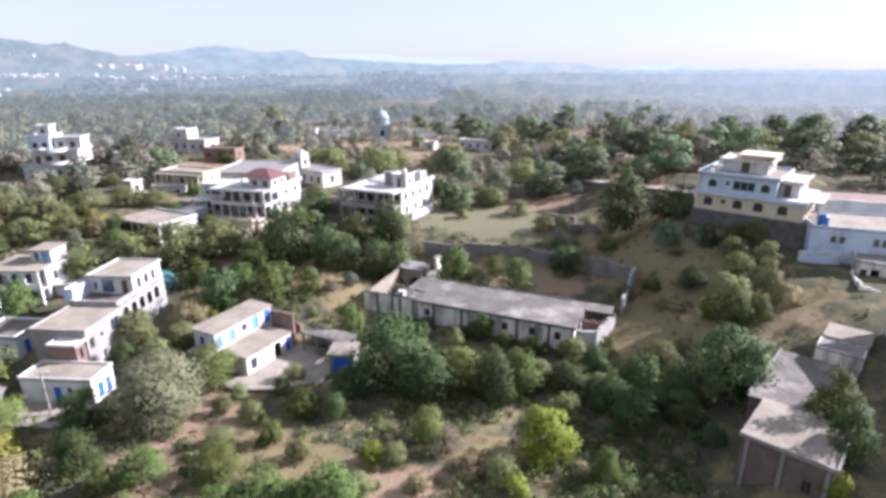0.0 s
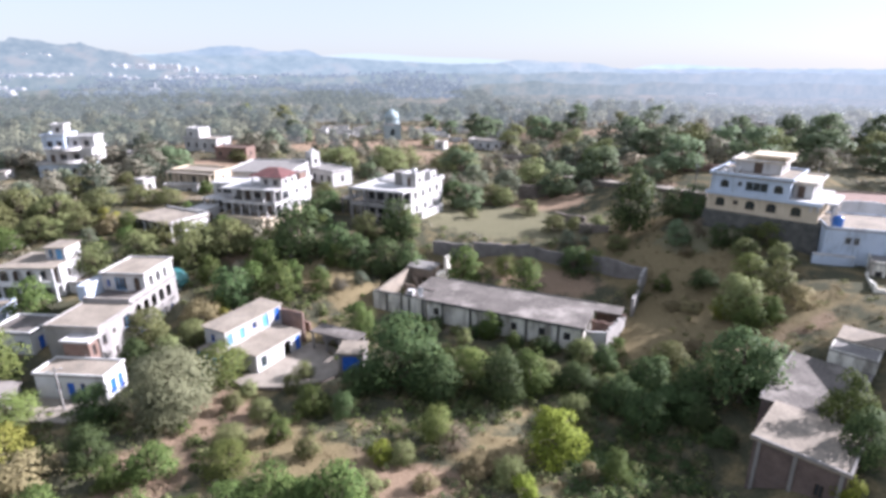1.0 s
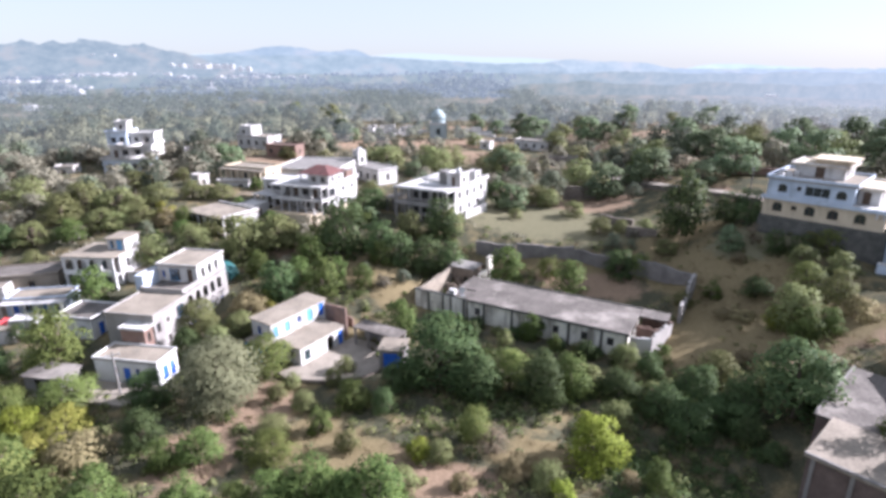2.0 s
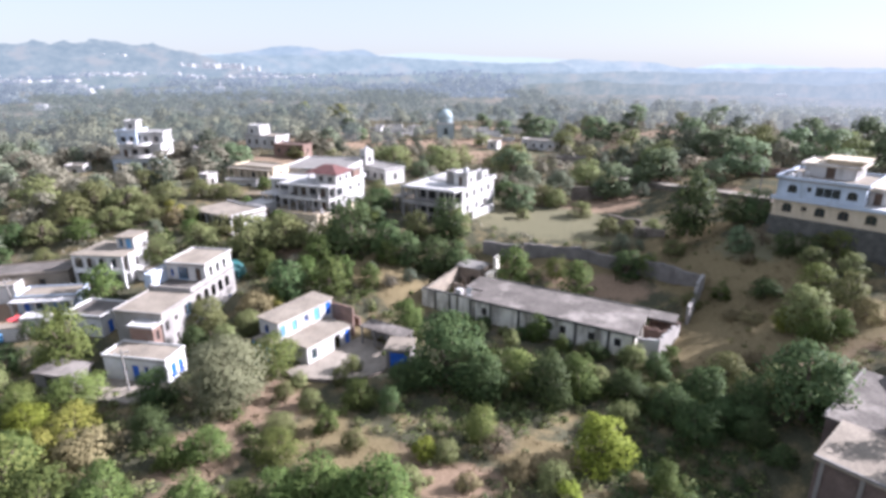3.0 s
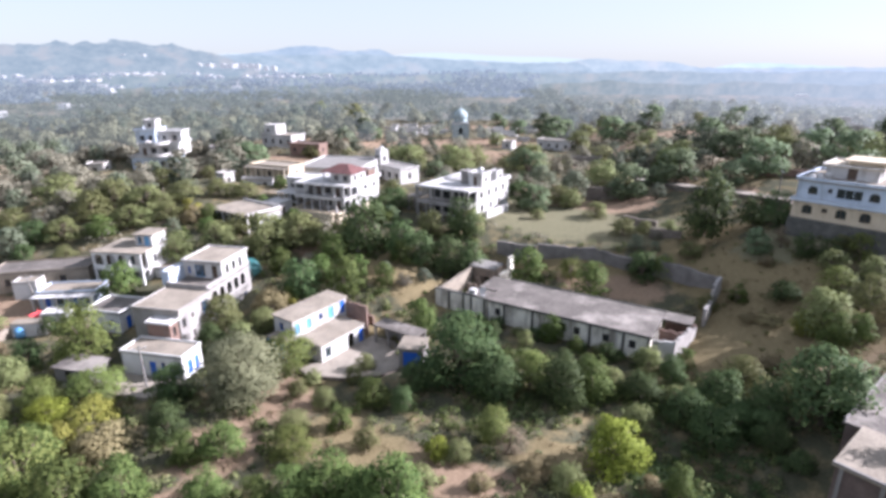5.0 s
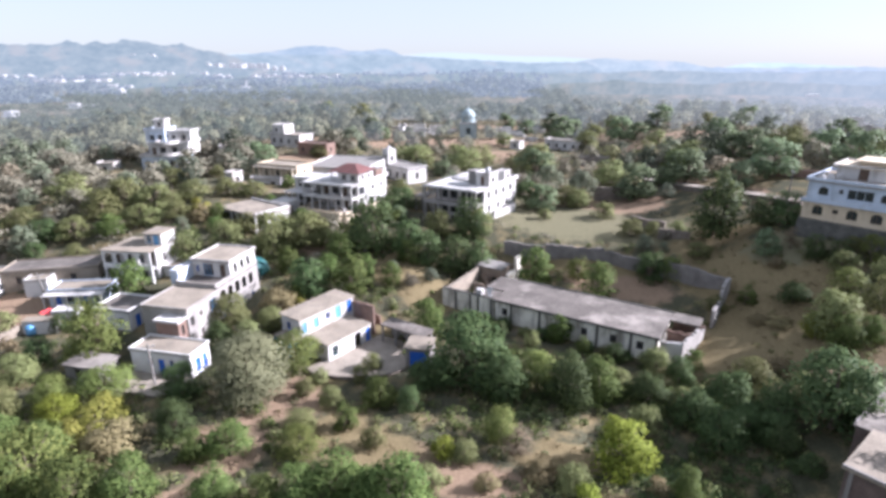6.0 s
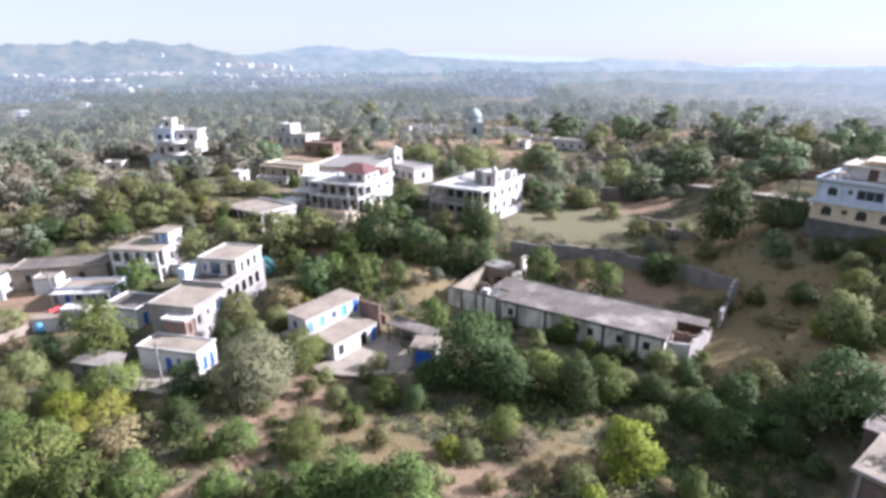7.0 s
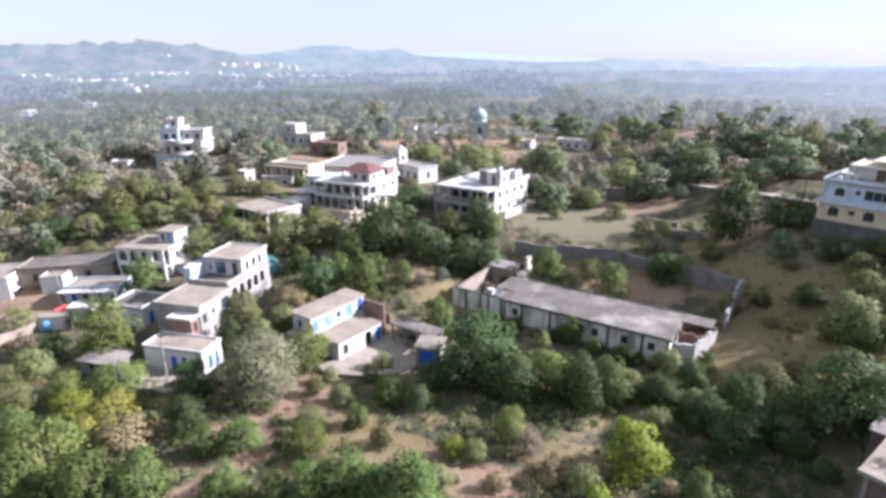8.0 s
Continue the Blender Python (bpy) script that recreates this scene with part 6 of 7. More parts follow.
block(tf, 0.5, 1, 6.0, 6, 4.2, 7.2, WHITE, WHITE, front=[(1.2, 0.8, 2.4, 2.0, "window")], parapet=0.3)
simple_house(-51.0, 181.0, 10.4, -20, 11, 5, 3.2, "low red-brown brick building beside a bare field", BRICK, BRICK, name="barn", category="barn")

# -- tall white house with blue walls, stepped in four storeys
fh = thing("house", -96.0, 168.0, 7.6, 4, "tall white house with blue upper walls and curved balconies", "house")
block(fh, 0, 0, 12, 10, 0, 4.0, PALE_BLUE_AND_SHADE, WHITE, front=row(3, 1.2, 3.6, 1.4, 1.2, 2.8), right=row(2, 1.5, 4, 1.2, 1.2, 2.8), parapet=0.5, eave=0.4, sink=3, lip=WHITE)
block(fh, 2.0, 1.5, 14, 11, 4.2, 7.6, WHITE, WHITE, front=[(1, 0.02, 2.2, 2.4, "door"), (3.4, 0.8, 5.2, 2.4, "window"), (7, 0.8, 8.6, 2.4, "window")], right=row(2, 1.5, 4, 1.2, 0.8, 2.4), parapet=0.5, eave=0.4)
block(fh, 1.0, 3.0, 6.8, 11, 7.8, 11.6, PALE_BLUE_AND_SHADE, WHITE, front=[(1.2, 0.8, 2.6, 2.4, "window"), (3.6, 0.8, 5.0, 2.4, "window")], right=row(2, 1, 3.4, 1.2, 0.8, 2.4), parapet=0.4, eave=0.3)
block(fh, 7.2, 4.5, 14, 11, 7.8, 10.8, WHITE, WHITE, front=[(1, 0.6, 2.2, 2.2, "window"), (4, 0.6, 5.4, 2.2, "window")], right=[(2, 0.6, 3.2, 2.2, "window")], parapet=0.5, eave=0.3)
block(fh, 3.2, 5.0, 6.4, 9.0, 12.0, 14.4, WHITE, WHITE, front=[(1, 0.5, 2.0, 1.8, "window")], parapet=0.3, eave=0.3)
for z in (4.3, 7.85):
    part("balcony", moved(Shape().lathe([(3.4, 0), (3.4, 0.9), (3.25, 0.9), (3.25, 0.16), (0.05, 0.16)], sides=24), pose(8.0, 1.2, z)), WHITE, fh, smooth=False)
simple_house(-108.0, 164.0, 7.4, 6, 5, 5, 2.6, "small white outhouse beside the tall house")
simple_house(-78.0, 183.0, 9.0, 0, 8, 6, 3.4, "white house half hidden by trees")

# -- domed shrine and the graveyard round it
shrine = thing("shrine", 6.4, 250.0, 8.6, 0, "small green-white domed shrine with a finial", "shrine")
shrine.matrix_basis = shrine.matrix_basis @ Matrix.Diagonal((1.4, 1.4, 1.08, 1))
block(shrine, -2.6, -2.6, 2.6, 2.6, 0, 4.2, PALE_TEAL, WHITE, front=[(2.0, 0.02, 3.2, 2.6, "arcade")], right=[(1.6, 0.8, 2.6, 2.6, "arcade")], parapet=0.4, sink=2, lip=WHITE)
part("drum", Shape().lathe([(2.1, 4.4), (2.1, 5.6), (2.3, 5.7), (2.3, 5.9), (2.0, 6.0)], sides=20), PALE_TEAL, shrine)
part("dome", Shape().lathe([(2.0, 6.01), (2.25, 6.8), (2.15, 7.8), (1.6, 8.9), (0.8, 9.7), (0.25, 10.1), (0.05, 10.3)], sides=20), PALE_TEAL, shrine, smooth=True)
part("finial", Shape().lathe([(0.12, 10.3), (0.08, 10.8), (0.25, 11.0), (0.08, 11.25), (0.02, 12.0)], sides=8), STEEL, shrine)
grave_rng = random.Random(5)
for i in range(44):
    gx, gy = (grave_rng.gauss(-20, 8), grave_rng.gauss(272, 12)) if i % 2 else (grave_rng.gauss(30, 9), grave_rng.gauss(256, 10))
    t = thing("grave", gx, gy, bumpy(gx, gy), grave_rng.uniform(-20, 20), "whitewashed grave enclosure in a dry graveyard", "grave", "graves")
    w, d, h = grave_rng.uniform(2, 6), grave_rng.uniform(1.4, 3.0), grave_rng.uniform(0.8, 2.2)
    part("kerb", Shape().box(0, 0, -1, w, 0.25, h).box(0, d - 0.25, -1, w, d, h).box(0, 0.25, -1, 0.25, d - 0.25, h).box(w - 0.25, 0.25, -1, w, d - 0.25, h), WHITE, t)
    part("slab", Shape().box(0.5, 0.5, -1, w - 0.5, d - 0.5, h * 0.7), WHITE, t)
simple_house(35.0, 215.0, 6.8, -41, 14, 5, 3.4, "long white row of rooms with many doorways")
simple_house(21.6, 215.0, 6.8, -30, 4, 4, 2.6, "small white hut beside the row of rooms")
simple_house(40.0, 176.0, 6.8, -12, 9, 4, 2.6, "low grey shed among trees", CONCRETE, CONCRETE)
simple_house(60.0, 170.0, 7.4, -12, 10, 4, 2.6, "low pale shed among trees", PALE_ROOF, CONCRETE)
fr = simple_house(107.0, 160.0, 13.6, -12, 14, 8, 3.6, "white house with a stepped roof among dark trees")
block(fr, 4, 1.5, 10, 7, 3.8, 6.8, WHITE, WHITE, front=[(1, 0.6, 2.2, 2.0, "window"), (3.4, 0.6, 4.6, 2.0, "window")], parapet=0.4, eave=0.3)
block(fr, 5.2, 3, 8.2, 6, 7.2, 8.8, WHITE, WHITE, parapet=0.3)
simple_house(88.0, 168.0, 13.0, -12, 5, 4, 3.0, "small white hut among dark trees")
simple_house(-88.0, 368.0, 5.6, -5, 26, 8, 4.0, "long pale building with a flat roof on the rise", CONCRETE, PALE_ROOF)

# Out of view, added to cast the straight-edged shadow on the barn roof.
simple_house(52.2, 33.6, 8.0, -20, 11, 18, 5.0, "unseen house east of the barn, added for its shadow", storeys=2)

# -- terrace and road walls on the east slope


def road_bank(points, wide):
    """A raised village road: a pale deck on a stone bank that follows the slope."""
    deck, bank = Shape(), Shape()
    for (xa, ya, za), (xb, yb, zb) in zip(points, points[1:]):
        d = Vector((xb - xa, yb - ya, 0)).normalized()
        s = Vector((-d.y, d.x, 0)) * wide
        for shape, top, low, grow in ((deck, 0.0, 0.15, 0.1), (bank, -0.152, 4.5, 0.0)):
            o = s.normalized() * grow
            v = [(xa - o.x, ya - o.y), (xb - o.x, yb - o.y), (xb + s.x + o.x, yb + s.y + o.y), (xa + s.x + o.x, ya + s.y + o.y)]
            zs = (za, zb, zb, za)
            shape.add([(x, y, z + top) for (x, y), z in zip(v, zs)] + [(x, y, z - low) for (x, y), z in zip(v, zs)],
                      [(0, 1, 2, 3), (0, 4, 5, 1), (1, 5, 6, 2), (2, 6, 7, 3), (3, 7, 4, 0)])
    road = tagged(new("road", deck.mesh("road", PAVING)), "pale dusty village road on a stone bank", "road", kind="structure")
    part("bank", bank, STONE, road)


road_bank([(46.0, 139.0, 10.4), (48.6, 131.7, 10.9), (55.5, 109.8, 13.4), (62.9, 98.7, 14.0)], 2.6)
terrace(38.5, 100.5, 43.5, 98.0, 1.6, STONE, 63)
terrace(36.0, 108.5, 41.0, 104.0, 1.4, STONE, 64)
terrace(8.5, 112.0, 13.5, 118.0, 2.0, WHITE, 65)
terrace(61.0, 90.0, 68.4, 80.5, 2.4, STONE, 68)
terrace(33.0, 128.0, 46.0, 126.0, 1.6, STONE, 69)
terrace(65.6, 115.5, 80.0, 104.0, 2.4, BRICK, 70)
terrace(-50.0, 160.0, -30.0, 152.0, 1.5, PALE_ROOF, 71)
terrace(-34.0, 156.0, -18.0, 166.0, 1.6, PALE_ROOF, 72)


# ---------------------------------------------------------------- poles
def utility_pole(x, y, tall, lean=0.0):
    t = thing("utility_pole", x, y, bumpy(x, y), random.uniform(0, 90), "tall weathered concrete utility pole with a short crossarm", "pole", "utility poles")
    part("pole", Shape().tube([(0, 0, -0.6), (lean * 0.5, 0, tall * 0.5), (lean, 0, tall)], [0.16, 0.13, 0.09], 8), CONCRETE, t)
    part("crossarm", Shape().box(lean - 0.8, -0.05, tall - 0.5, lean + 0.8, 0.05, tall - 0.4), STEEL, t)
    for dx in (-0.7, 0.0, 0.7):
        part("insulator", Shape().lathe([(0.05, tall - 0.39), (0.06, tall - 0.25), (0.02, tall - 0.2)], lean + dx, 0, 8), WHITE, t)


utility_pole(-37.6, 59.8, 6.0)
utility_pole(-67.0, 82.4, 5.6, -0.5)
utility_pole(60.0, 98.0, 8.0)


# ---------------------------------------------------------------- wild trees and scrub
# clear of trees: centre and radius
VILLAGE_CLEAR = [(-38, 66, 11), (-39, 78, 12), (-48, 72, 8), (-16, 69, 13), (-10, 62, 10), (-55, 90, 12), (-70, 84, 12), (-62, 79, 9), (-66, 74, 6),
    (-27, 127, 14), (-38, 125, 8), (3, 124, 13), (-43, 110, 9), (-31, 152, 15), (-20, 157, 9), (-13, 152, 8), (-45, 138, 10), (-57, 133, 4),
    (42, 214, 8), (22, 215, 6), (-20, 272, 14), (30, 258, 14), (-60, 200, 9), (-46, 180, 9), (-88, 170, 12), (24, 110, 15)]
RISE_CLEAR = [(36, 118, 9), (14, 76, 14), (26, 68, 13), (4, 80, 11), (28, 87, 10), (37, 69, 6), (64, 92, 15), (72, 72, 14), (70, 62, 8),
    (36, 38, 10), (40, 48, 10), (50, 47, 6), (86, 92, 14), (112, 164, 10), (4.6, 248, 9), (2, 236, 6), (52, 108, 8), (62, 104, 8), (30, 84, 8), (35, 82, 6),
    (-167, 240, 18), (-47, 172, 14), (-30, 215, 9), (-8, 229, 9), (16, 230, 9), (-60, 213, 9), (-45, 226, 7), (30, 222, 7)]
SLOPE_CLEAR = [(60, 230, 12), (20, 290, 14), (110, 240, 12), (90, 300, 14), (-40, 252, 9), (80, 195, 9), (18, 204, 8), (10, 187, 7), (-25, 190, 6), (57, 115, 5), (54, 122, 5), (60, 106, 4), (-102, 162, 7), (-30, 82, 7)]
KEEP = VILLAGE_CLEAR + RISE_CLEAR + SLOPE_CLEAR
OPEN_SIGHT = [(-88, 168, 14), (-28, 124, 13), (3, 121, 12), (-43, 108, 9), (-60, 88, 10), (-31, 146, 12), (-15, 152, 8), (-45, 138, 9), (42, 210, 9), (-20, 272, 14), (30, 256, 12), (-60, 196, 9), (-48, 180, 8), (4.6, 250, 9), (62, 90, 12), (112, 162, 8), (24, 108, 14), (-31, 80, 4), (-90, 158, 12), (-88, 146, 8)]


def clear_of(x, y, r, gap=0.75):
    if any(math.hypot(x - a, y - b) < c + r * 0.8 for a, b, c in KEEP):
        return False
    d = math.hypot(x, y)
    for a, b, c in OPEN_SIGHT:                  # no tall tree straight in front of a house that stands free
        e = math.hypot(a, b)
        side = abs(x * b - y * a) / e
        if side < c * 0.8 + r * 0.5 and 0 < e - d < 22:
            return False
    return all(math.hypot(x - a, y - b) > gap * (r + c) for a, b, c in PLANTED)


wild = random.Random(11)


WOODS = {(kind, far): [] for kind in HAZE_TINTED for far in (False, True)}          # crowns and stems of the woods that nobody would count
STEMS = []


def crown_arrays(t):
    me = [c for c in t.children if c.name.startswith("crown")][0].data
    co, nr = np.empty(len(me.vertices) * 3, np.float32), np.empty(len(me.vertices) * 3, np.float32)
    me.vertices.foreach_get("co", co)
    me.attributes["custom_normal"].data.foreach_get("vector", nr)
    return co.reshape(-1, 3), nr.reshape(-1, 3)


CROWN = {kind: [crown_arrays(t) for t in WILD[kind]] for kind in HAZE_TINTED}


def scatter(count, box, kinds, sizes, group, gap=0.75, where=" in dry woodland", reach=0.0):
    made, tries = 0, 0
    while made < count and tries < count * 30:
        tries += 1
        x, y = wild.uniform(box[0], box[1]), wild.uniform(box[2], box[3])
        if abs(math.atan2(x, y)) > radians(52):
            continue
        w = wild.uniform(*sizes)
        if not clear_of(x, y, w / 2, gap):
            continue
        made += 1
        kind = wild.choice(kinds)
        if math.hypot(x, y) < reach:
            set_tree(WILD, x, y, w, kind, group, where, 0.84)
            continue
        PLANTED.append((x, y, w * 0.5))
        a, z, k = wild.uniform(0, 6.28), bumpy(x, y), wild.uniform(0.72, 0.95)
        c, nr = CROWN[kind][wild.randrange(3)]
        if math.hypot(x, y) > 140:                  # thinner far off
            c = c.reshape(-1, 4, 3)
            mid = c.mean(axis=1, keepdims=True)
            c = ((c - mid) * 1.45 + mid)[::2].reshape(-1, 3)
            nr = nr.reshape(-1, 4, 3)[::2].reshape(-1, 3)
        turned = np.stack([c[:, 0] * math.cos(a) - c[:, 1] * math.sin(a), c[:, 0] * math.sin(a) + c[:, 1] * math.cos(a), c[:, 2] * k], axis=1)
        facing = np.stack([nr[:, 0] * math.cos(a) - nr[:, 1] * math.sin(a), nr[:, 0] * math.sin(a) + nr[:, 1] * math.cos(a), nr[:, 2]], axis=1)
        WOODS[kind, math.hypot(x, y) > 215].append((turned * w + np.array((x, y, z)), facing))
        r = 0.03 * w
        for p, q in (((-r, 0), (r, 0)), ((0, -r), (0, r))):
            STEMS.append(np.array([(x + p[0], y + p[1], z - 0.4), (x + q[0], y + q[1], z - 0.4), (x + q[0] * 0.6, y + q[1] * 0.6, z + 0.45 * w), (x + p[0] * 0.6, y + p[1] * 0.6, z + 0.45 * w)]))


MIX = ["olive"] * 5 + ["green"] * 3 + ["dark"] * 3 + ["dry", "lime"]
scatter(640, (-210, -32, 92, 290), ["olive"] * 6 + ["green"] * 2 + ["dark"] * 2 + ["dry", "dry"], (5.5, 10.5), "western woodland trees", 0.46, reach=116)
scatter(105, (-40, 70, 118, 280), MIX, (4.0, 8.5), "woodland trees on the rise", 0.72, reach=140)
scatter(160, (55, 240, 96, 320), ["dark"] * 2 + ["green"] * 3 + ["olive"] * 4 + ["dry"], (5.0, 10.5), "eastern woodland trees", 0.6, reach=132)
scatter(125, (-230, 210, 250, 400), ["olive"] * 3 + ["green"] * 3 + ["dark"] * 3, (7.0, 12.0), "far woodland trees", 0.6)
scatter(45, (-66, -20, 74, 112), ["olive", "green", "dark"], (3.2, 6.0), "garden shrubs", 0.8, " between the houses", 200)
scatter(26, (-20, 40, 86, 104), ["olive", "green", "dark"], (2.2, 4.5), "yard shrubs", 0.9, " by the walled yards", 200)


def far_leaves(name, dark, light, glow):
    """Leaves of far woods, with haze painted in as an emission tint."""
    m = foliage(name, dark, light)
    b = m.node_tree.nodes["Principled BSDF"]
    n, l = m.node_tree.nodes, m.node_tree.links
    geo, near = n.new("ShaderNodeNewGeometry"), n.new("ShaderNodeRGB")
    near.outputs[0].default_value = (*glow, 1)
    l.new(painted_haze(n, l, geo, near.outputs[0], tuple(g + 0.10 for g in glow), 0.8), b.inputs["Emission Color"])
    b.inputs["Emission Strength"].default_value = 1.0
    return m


# Leaf tones paired with a faint glow that stands in for haze.
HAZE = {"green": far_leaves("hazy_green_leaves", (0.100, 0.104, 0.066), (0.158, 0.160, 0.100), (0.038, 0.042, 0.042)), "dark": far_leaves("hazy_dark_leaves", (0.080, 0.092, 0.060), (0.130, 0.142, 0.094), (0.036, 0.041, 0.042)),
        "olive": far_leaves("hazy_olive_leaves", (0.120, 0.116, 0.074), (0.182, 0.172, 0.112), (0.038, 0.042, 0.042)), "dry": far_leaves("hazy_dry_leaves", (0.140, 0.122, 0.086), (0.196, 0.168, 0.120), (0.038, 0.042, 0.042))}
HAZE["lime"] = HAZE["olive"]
SAY = {"green": "haze-tinted green trees of the woodland", "dark": "dark green trees of the woodland", "olive": "grey-olive thorn trees of the woodland", "dry": "dry brown thickets of the woodland", "lime": "yellow-green trees of the woodland"}
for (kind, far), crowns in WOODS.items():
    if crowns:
        tagged(new("woodland", quad_mesh("woodland", np.concatenate([c for c, _ in crowns]), (HAZE if far else HAZE_TINTED)[kind], np.concatenate([f for _, f in crowns]))),
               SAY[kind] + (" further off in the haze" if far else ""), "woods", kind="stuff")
tagged(new("woodland_stems", quad_mesh("woodland_stems", np.concatenate(STEMS), BARK)), "grey-brown stems of the woodland trees", "woods", kind="stuff")


def clumps(name, label, spots, material, sprays, size, flat, category):
    """Low growth too dense to count, in one mesh."""
    verts, normals = leaf_quads([np.array((x, y, z)) for x, y, z, r in spots], [r for *_, r in spots], [sprays] * len(spots), size, flat)
    tagged(new(name, quad_mesh(name, verts, material, normals)), label, category, kind="stuff")


def spread(count, box, sizes, avoid=0.45, rise=0.35):
    spots = []
    while len(spots) < count:
        x, y = wild.uniform(box[0], box[1]), wild.uniform(box[2], box[3])
        if abs(math.atan2(x, y)) > radians(55) or max(patch(x, y, SOIL), patch(x, y, STRAW), patch(x, y, LAWN)) > avoid and wild.random() < 0.95:
            continue
        if any(math.hypot(x - a, y - b) < c * 0.62 for a, b, c in KEEP):
            continue
        r = wild.uniform(*sizes)
        spots.append((x, y, bumpy(x, y) + r * rise, r))
    return spots


clumps("undergrowth", "low green and brown scrub between the trees", spread(700, (-55, 40, 34, 100), (0.4, 1.1)), LEAF["olive"], 46, 0.16, 0.7, "scrub")
clumps("green_scrub", "low green bushes and weeds between the trees", spread(560, (-60, 36, 34, 110), (0.4, 1.2)), LEAF["green"], 50, 0.17, 0.75, "scrub")
clumps("weeds", "small green weeds on the orchard floor", spread(150, (-32, 34, 36, 68), (0.25, 0.7), 2.0), LEAF["dark"], 44, 0.10, 0.7, "weeds")
clumps("hedge_brush", "dark green undergrowth along the hedge", spread(260, (2, 34, 52, 82), (0.5, 1.2), 2.0), LEAF["dark"], 56, 0.12, 0.7, "scrub")
# Dark weeds added to put the barn's shade into the ground cover.
clumps("gully_weeds", "dark dense weeds that deepen the shade by the barn", spread(330, (16, 34, 38, 53), (0.35, 0.9), 2.0), LEAF["dark"], 50, 0.11, 0.55, "weeds")
clumps("slope_dry_brush", "dry grey-green brush on the slope below the mansion", spread(95, (36, 64, 54, 94), (0.3, 0.8), 2.0), LEAF["olive"], 40, 0.13, 0.6, "scrub")
clumps("dry_grass", "tufts of dry straw-coloured grass on bare ground", spread(1700, (-50, 62, 34, 100), (0.2, 0.55), 2.0), LEAF["dry"], 14, 0.12, 0.6, "grass")
clumps("hillside_scrub", "low scrub on the rise and in the woodland", spread(1500, (-200, 220, 96, 330), (0.8, 2.4)), HAZE_TINTED["olive"], 20, 0.42, 0.7, "scrub")

clumps("brown_scrub", "dry brown scrub on the bare slopes", spread(1500, (-120, 160, 120, 330), (0.7, 1.8), 2.0), HAZE_TINTED["dry"], 18, 0.36, 0.6, "scrub")


far_spots, mid_spots, rim_spots = [], [], []
while len(far_spots) < 1650:
    d, az = 285 + 400 * wild.random() ** 0.85, radians(wild.uniform(-52, 52))
    x, y = d * math.sin(az), d * math.cos(az)
    if noise.noise((x * 0.012, y * 0.022, 5)) > -0.02 and (d < 430 or x < 0.2 * y):
        r = wild.uniform(3.0, 6.6)
        far_spots.append((x, y, bumpy(x, y) + r * 0.7, r))
for spots, count, near, far, edge, sizes in ((mid_spots, 1500, 560, 860, plain_edge, (2.5, 6.0)), (rim_spots, 700, 880, 1280, plain_far_edge, (2.5, 5.5))):
    while len(spots) < count:
        x, y, z = ridge_point(near, far, edge, 3.0, wild.uniform(-52, 52), wild.uniform(0.0, 0.93))
        if noise.noise((x * 0.005, y * 0.012, 9)) > 0.0 and x < 0.16 * y:
            r = wild.uniform(*sizes)
            spots.append((x, y, z + r * 0.6, r))
# The painted haze glow gets stronger from wood to wood.
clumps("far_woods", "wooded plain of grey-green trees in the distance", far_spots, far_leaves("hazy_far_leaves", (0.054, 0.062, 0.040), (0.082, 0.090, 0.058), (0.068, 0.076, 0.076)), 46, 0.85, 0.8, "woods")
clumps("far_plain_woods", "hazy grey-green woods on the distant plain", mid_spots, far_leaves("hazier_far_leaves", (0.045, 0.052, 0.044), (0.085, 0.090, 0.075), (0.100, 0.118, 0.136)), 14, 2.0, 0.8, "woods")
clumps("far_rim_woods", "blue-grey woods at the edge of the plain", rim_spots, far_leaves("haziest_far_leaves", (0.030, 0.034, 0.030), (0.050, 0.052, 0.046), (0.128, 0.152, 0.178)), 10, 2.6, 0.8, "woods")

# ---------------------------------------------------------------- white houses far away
# Haze is painted in here: a weak emission lifts the far walls.
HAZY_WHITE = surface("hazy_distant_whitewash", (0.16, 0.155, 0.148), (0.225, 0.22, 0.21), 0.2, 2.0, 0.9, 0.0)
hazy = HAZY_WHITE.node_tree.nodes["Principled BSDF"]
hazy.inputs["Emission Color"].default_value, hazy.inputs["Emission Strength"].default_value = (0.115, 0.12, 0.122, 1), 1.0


def far_house(x, y, z, w, tall, tower=0):
    """A distant flat-roofed house: two stepped storeys with dark window openings."""
    t = thing("far_house", x, y, z, wild.uniform(-25, 25), "small white flat-roofed house far off in the haze", "house", "distant houses")
    d, e = w * 0.7, tall / 2
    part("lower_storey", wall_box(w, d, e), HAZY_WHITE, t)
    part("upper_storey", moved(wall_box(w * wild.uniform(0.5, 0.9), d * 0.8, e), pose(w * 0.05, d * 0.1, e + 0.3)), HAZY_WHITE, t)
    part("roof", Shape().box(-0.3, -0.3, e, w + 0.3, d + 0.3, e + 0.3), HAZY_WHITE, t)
    if tower:
        part("tower", Shape().lathe([(1.1, -6), (1.0, tower), (1.5, tower + 0.4), (1.5, tower + 0.9), (0.9, tower + 1.0), (0.9, tower + 2.2), (0.1, tower + 3.5)], w * 0.5, d + 3, 10), HAZY_WHITE, t)


def wall_box(w, d, h):
    n = max(2, int(w / 3.5))
    s = wall_shape(w, h, 0.3, [(w * (i + 0.5) / n - 0.7, h * 0.3, w * (i + 0.5) / n + 0.7, h * 0.75) for i in range(n)], 8)
    return s.box(0, 0.31, -8, w, d, h)


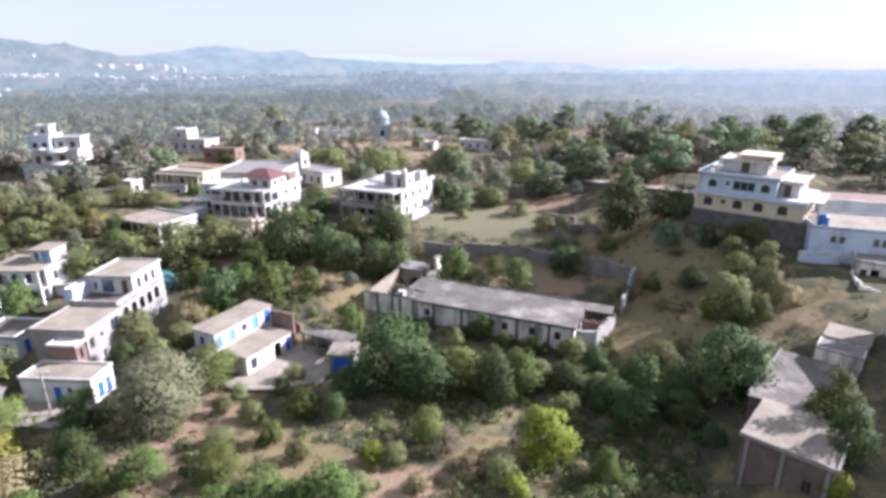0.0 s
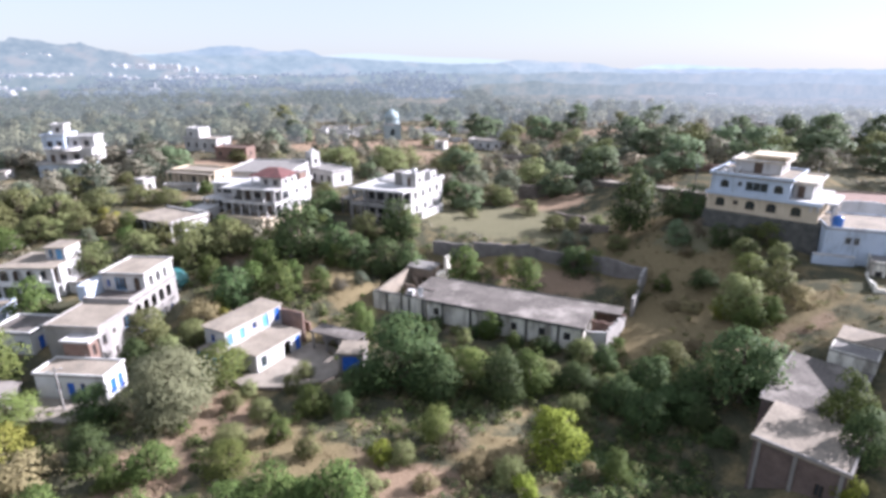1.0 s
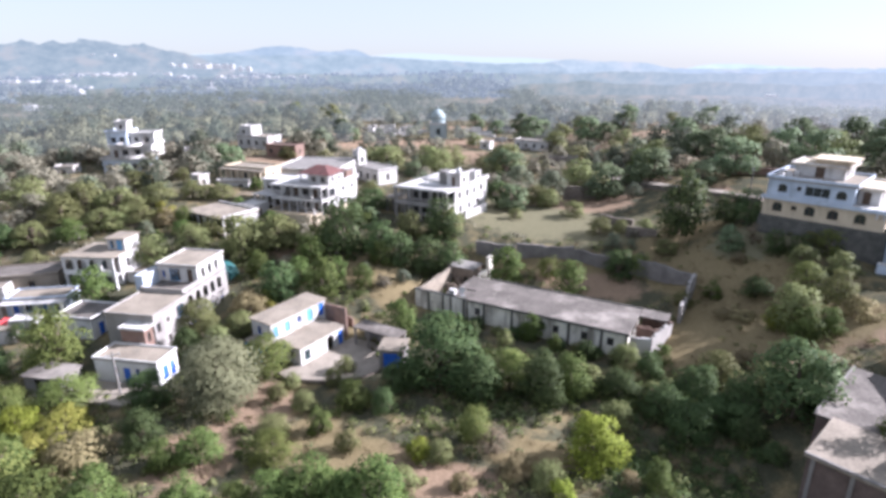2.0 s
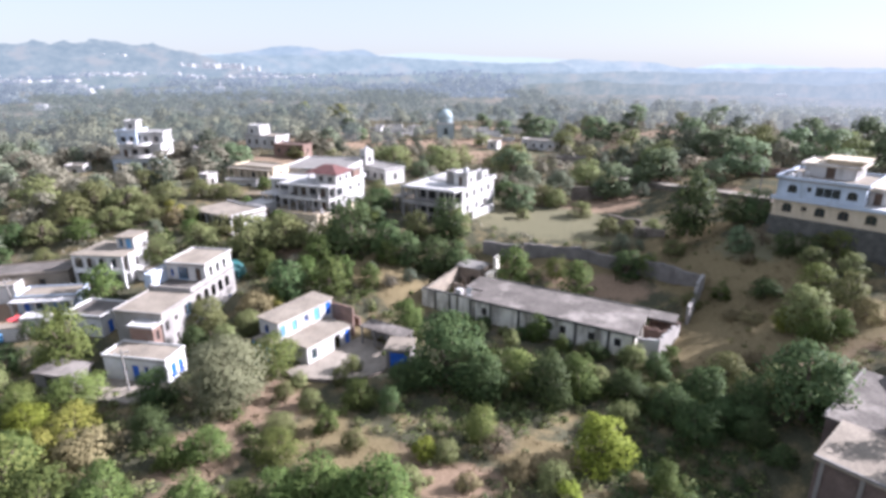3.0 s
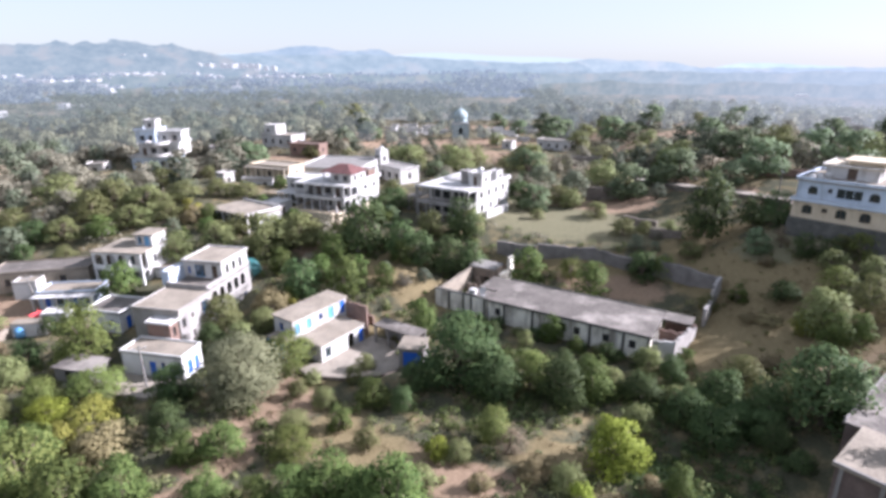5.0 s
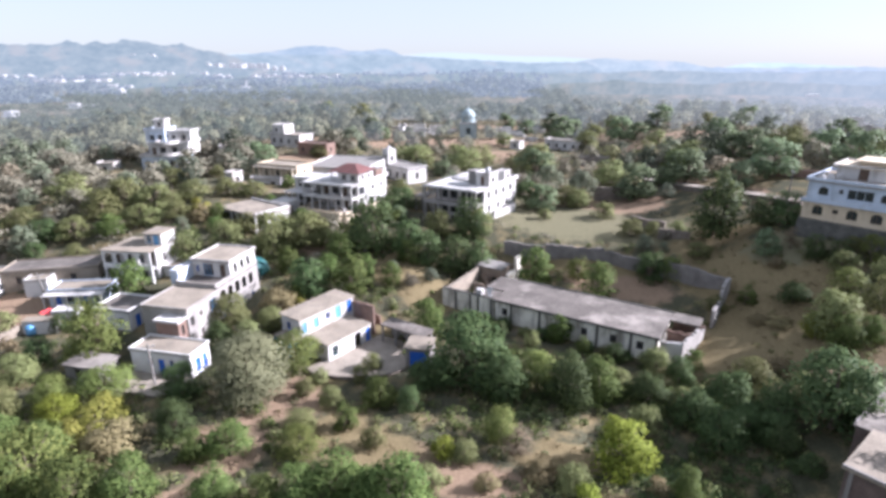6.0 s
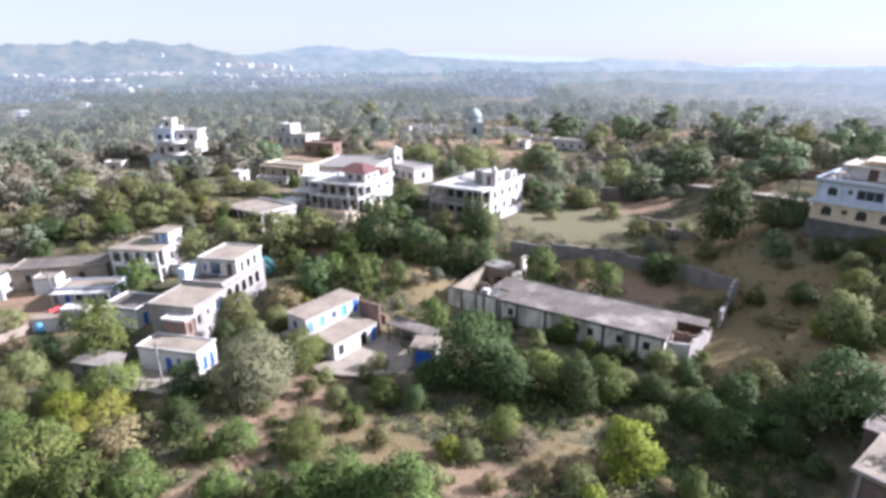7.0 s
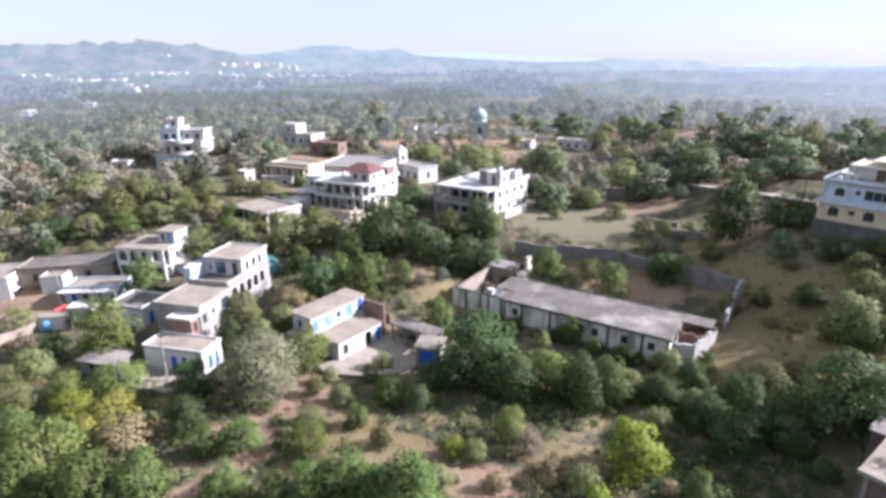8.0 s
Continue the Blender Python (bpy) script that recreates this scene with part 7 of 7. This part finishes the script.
NEARER = [(-302, 437, 4), (-292, 445, 4), (-405, 650, 8), (-395, 662, 8), (-420, 640, 8), (-259, 694, 8), (-298, 368, 4), (-69, 352, 4), (314, 515, 3), (-60, 360, 4)]
PLAIN = [(-695, 935, 12), (-670, 950, 12), (-645, 965, 11), (-545, 893, 5), (-584, 1078, 18), (-461, 1096, 16), (-308, 1106, 13), (-330, 1110, 13), (-376, 1139, 14), (-396, 1116, 14), (-350, 1120, 14), (-285, 1112, 13)]
HILLS = [(-794, 1289, 19), (-770, 1295, 19), (-734, 1310, 19), (-715, 1318, 19), (-690, 1330, 19), (-828, 1482, 63), (-806, 1490, 62), (-640, 1490, 39), (-615, 1510, 39), (-578, 1560, 39), (-560, 1565, 38),
         (-528, 1600, 31), (-454, 1567, 13), (-470, 1570, 14), (-636, 1386, 19), (-946, 1190, 18), (-826, 1248, 14), (-84, 1947, 5)]
RIDGE = [(-616, 2194, 30), (-590, 2190, 28), (-541, 2168, 20), (-507, 2191, 23), (-490, 2195, 24), (-450, 2142, 10), (-386, 2270, 35), (-328, 2248, 28), (-205, 2231, 17), (-185, 2235, 18), (-141, 2442, 37), (-109, 3098, 42), (70, 3062, 35), (192, 3015, 29), (331, 2952, 20), (531, 2877, 11), (500, 2880, 12)]
for rows, w, tall in ((NEARER, 11, 6), (PLAIN, 20, 6.5), (HILLS, 18, 5.5), (RIDGE, 23, 6.5)):
    for x, y, z in rows:
        for k in range(1, 1 if rows is NEARER else wild.randrange(2, 4)):      # its neighbours
            far_house(x + k * w * wild.uniform(0.9, 1.4), y + wild.uniform(-8, 12), z, w * wild.uniform(0.6, 1.1), tall * wild.uniform(0.7, 1.1))
        far_house(x, y, z, w * wild.uniform(0.75, 1.3), tall * wild.uniform(0.8, 1.2), 9 if (x, y) in ((-670, 950), (-259, 694)) else 0)

for ob in [o for o in scene.objects if o.get("as_shrub")]:
    ob.name = "shrub"
    del ob["as_shrub"]
for t in [o for o in scene.objects if o.name in unused]:     # kinds that found no place
    for o in (*t.children, t):
        bpy.data.objects.remove(o)
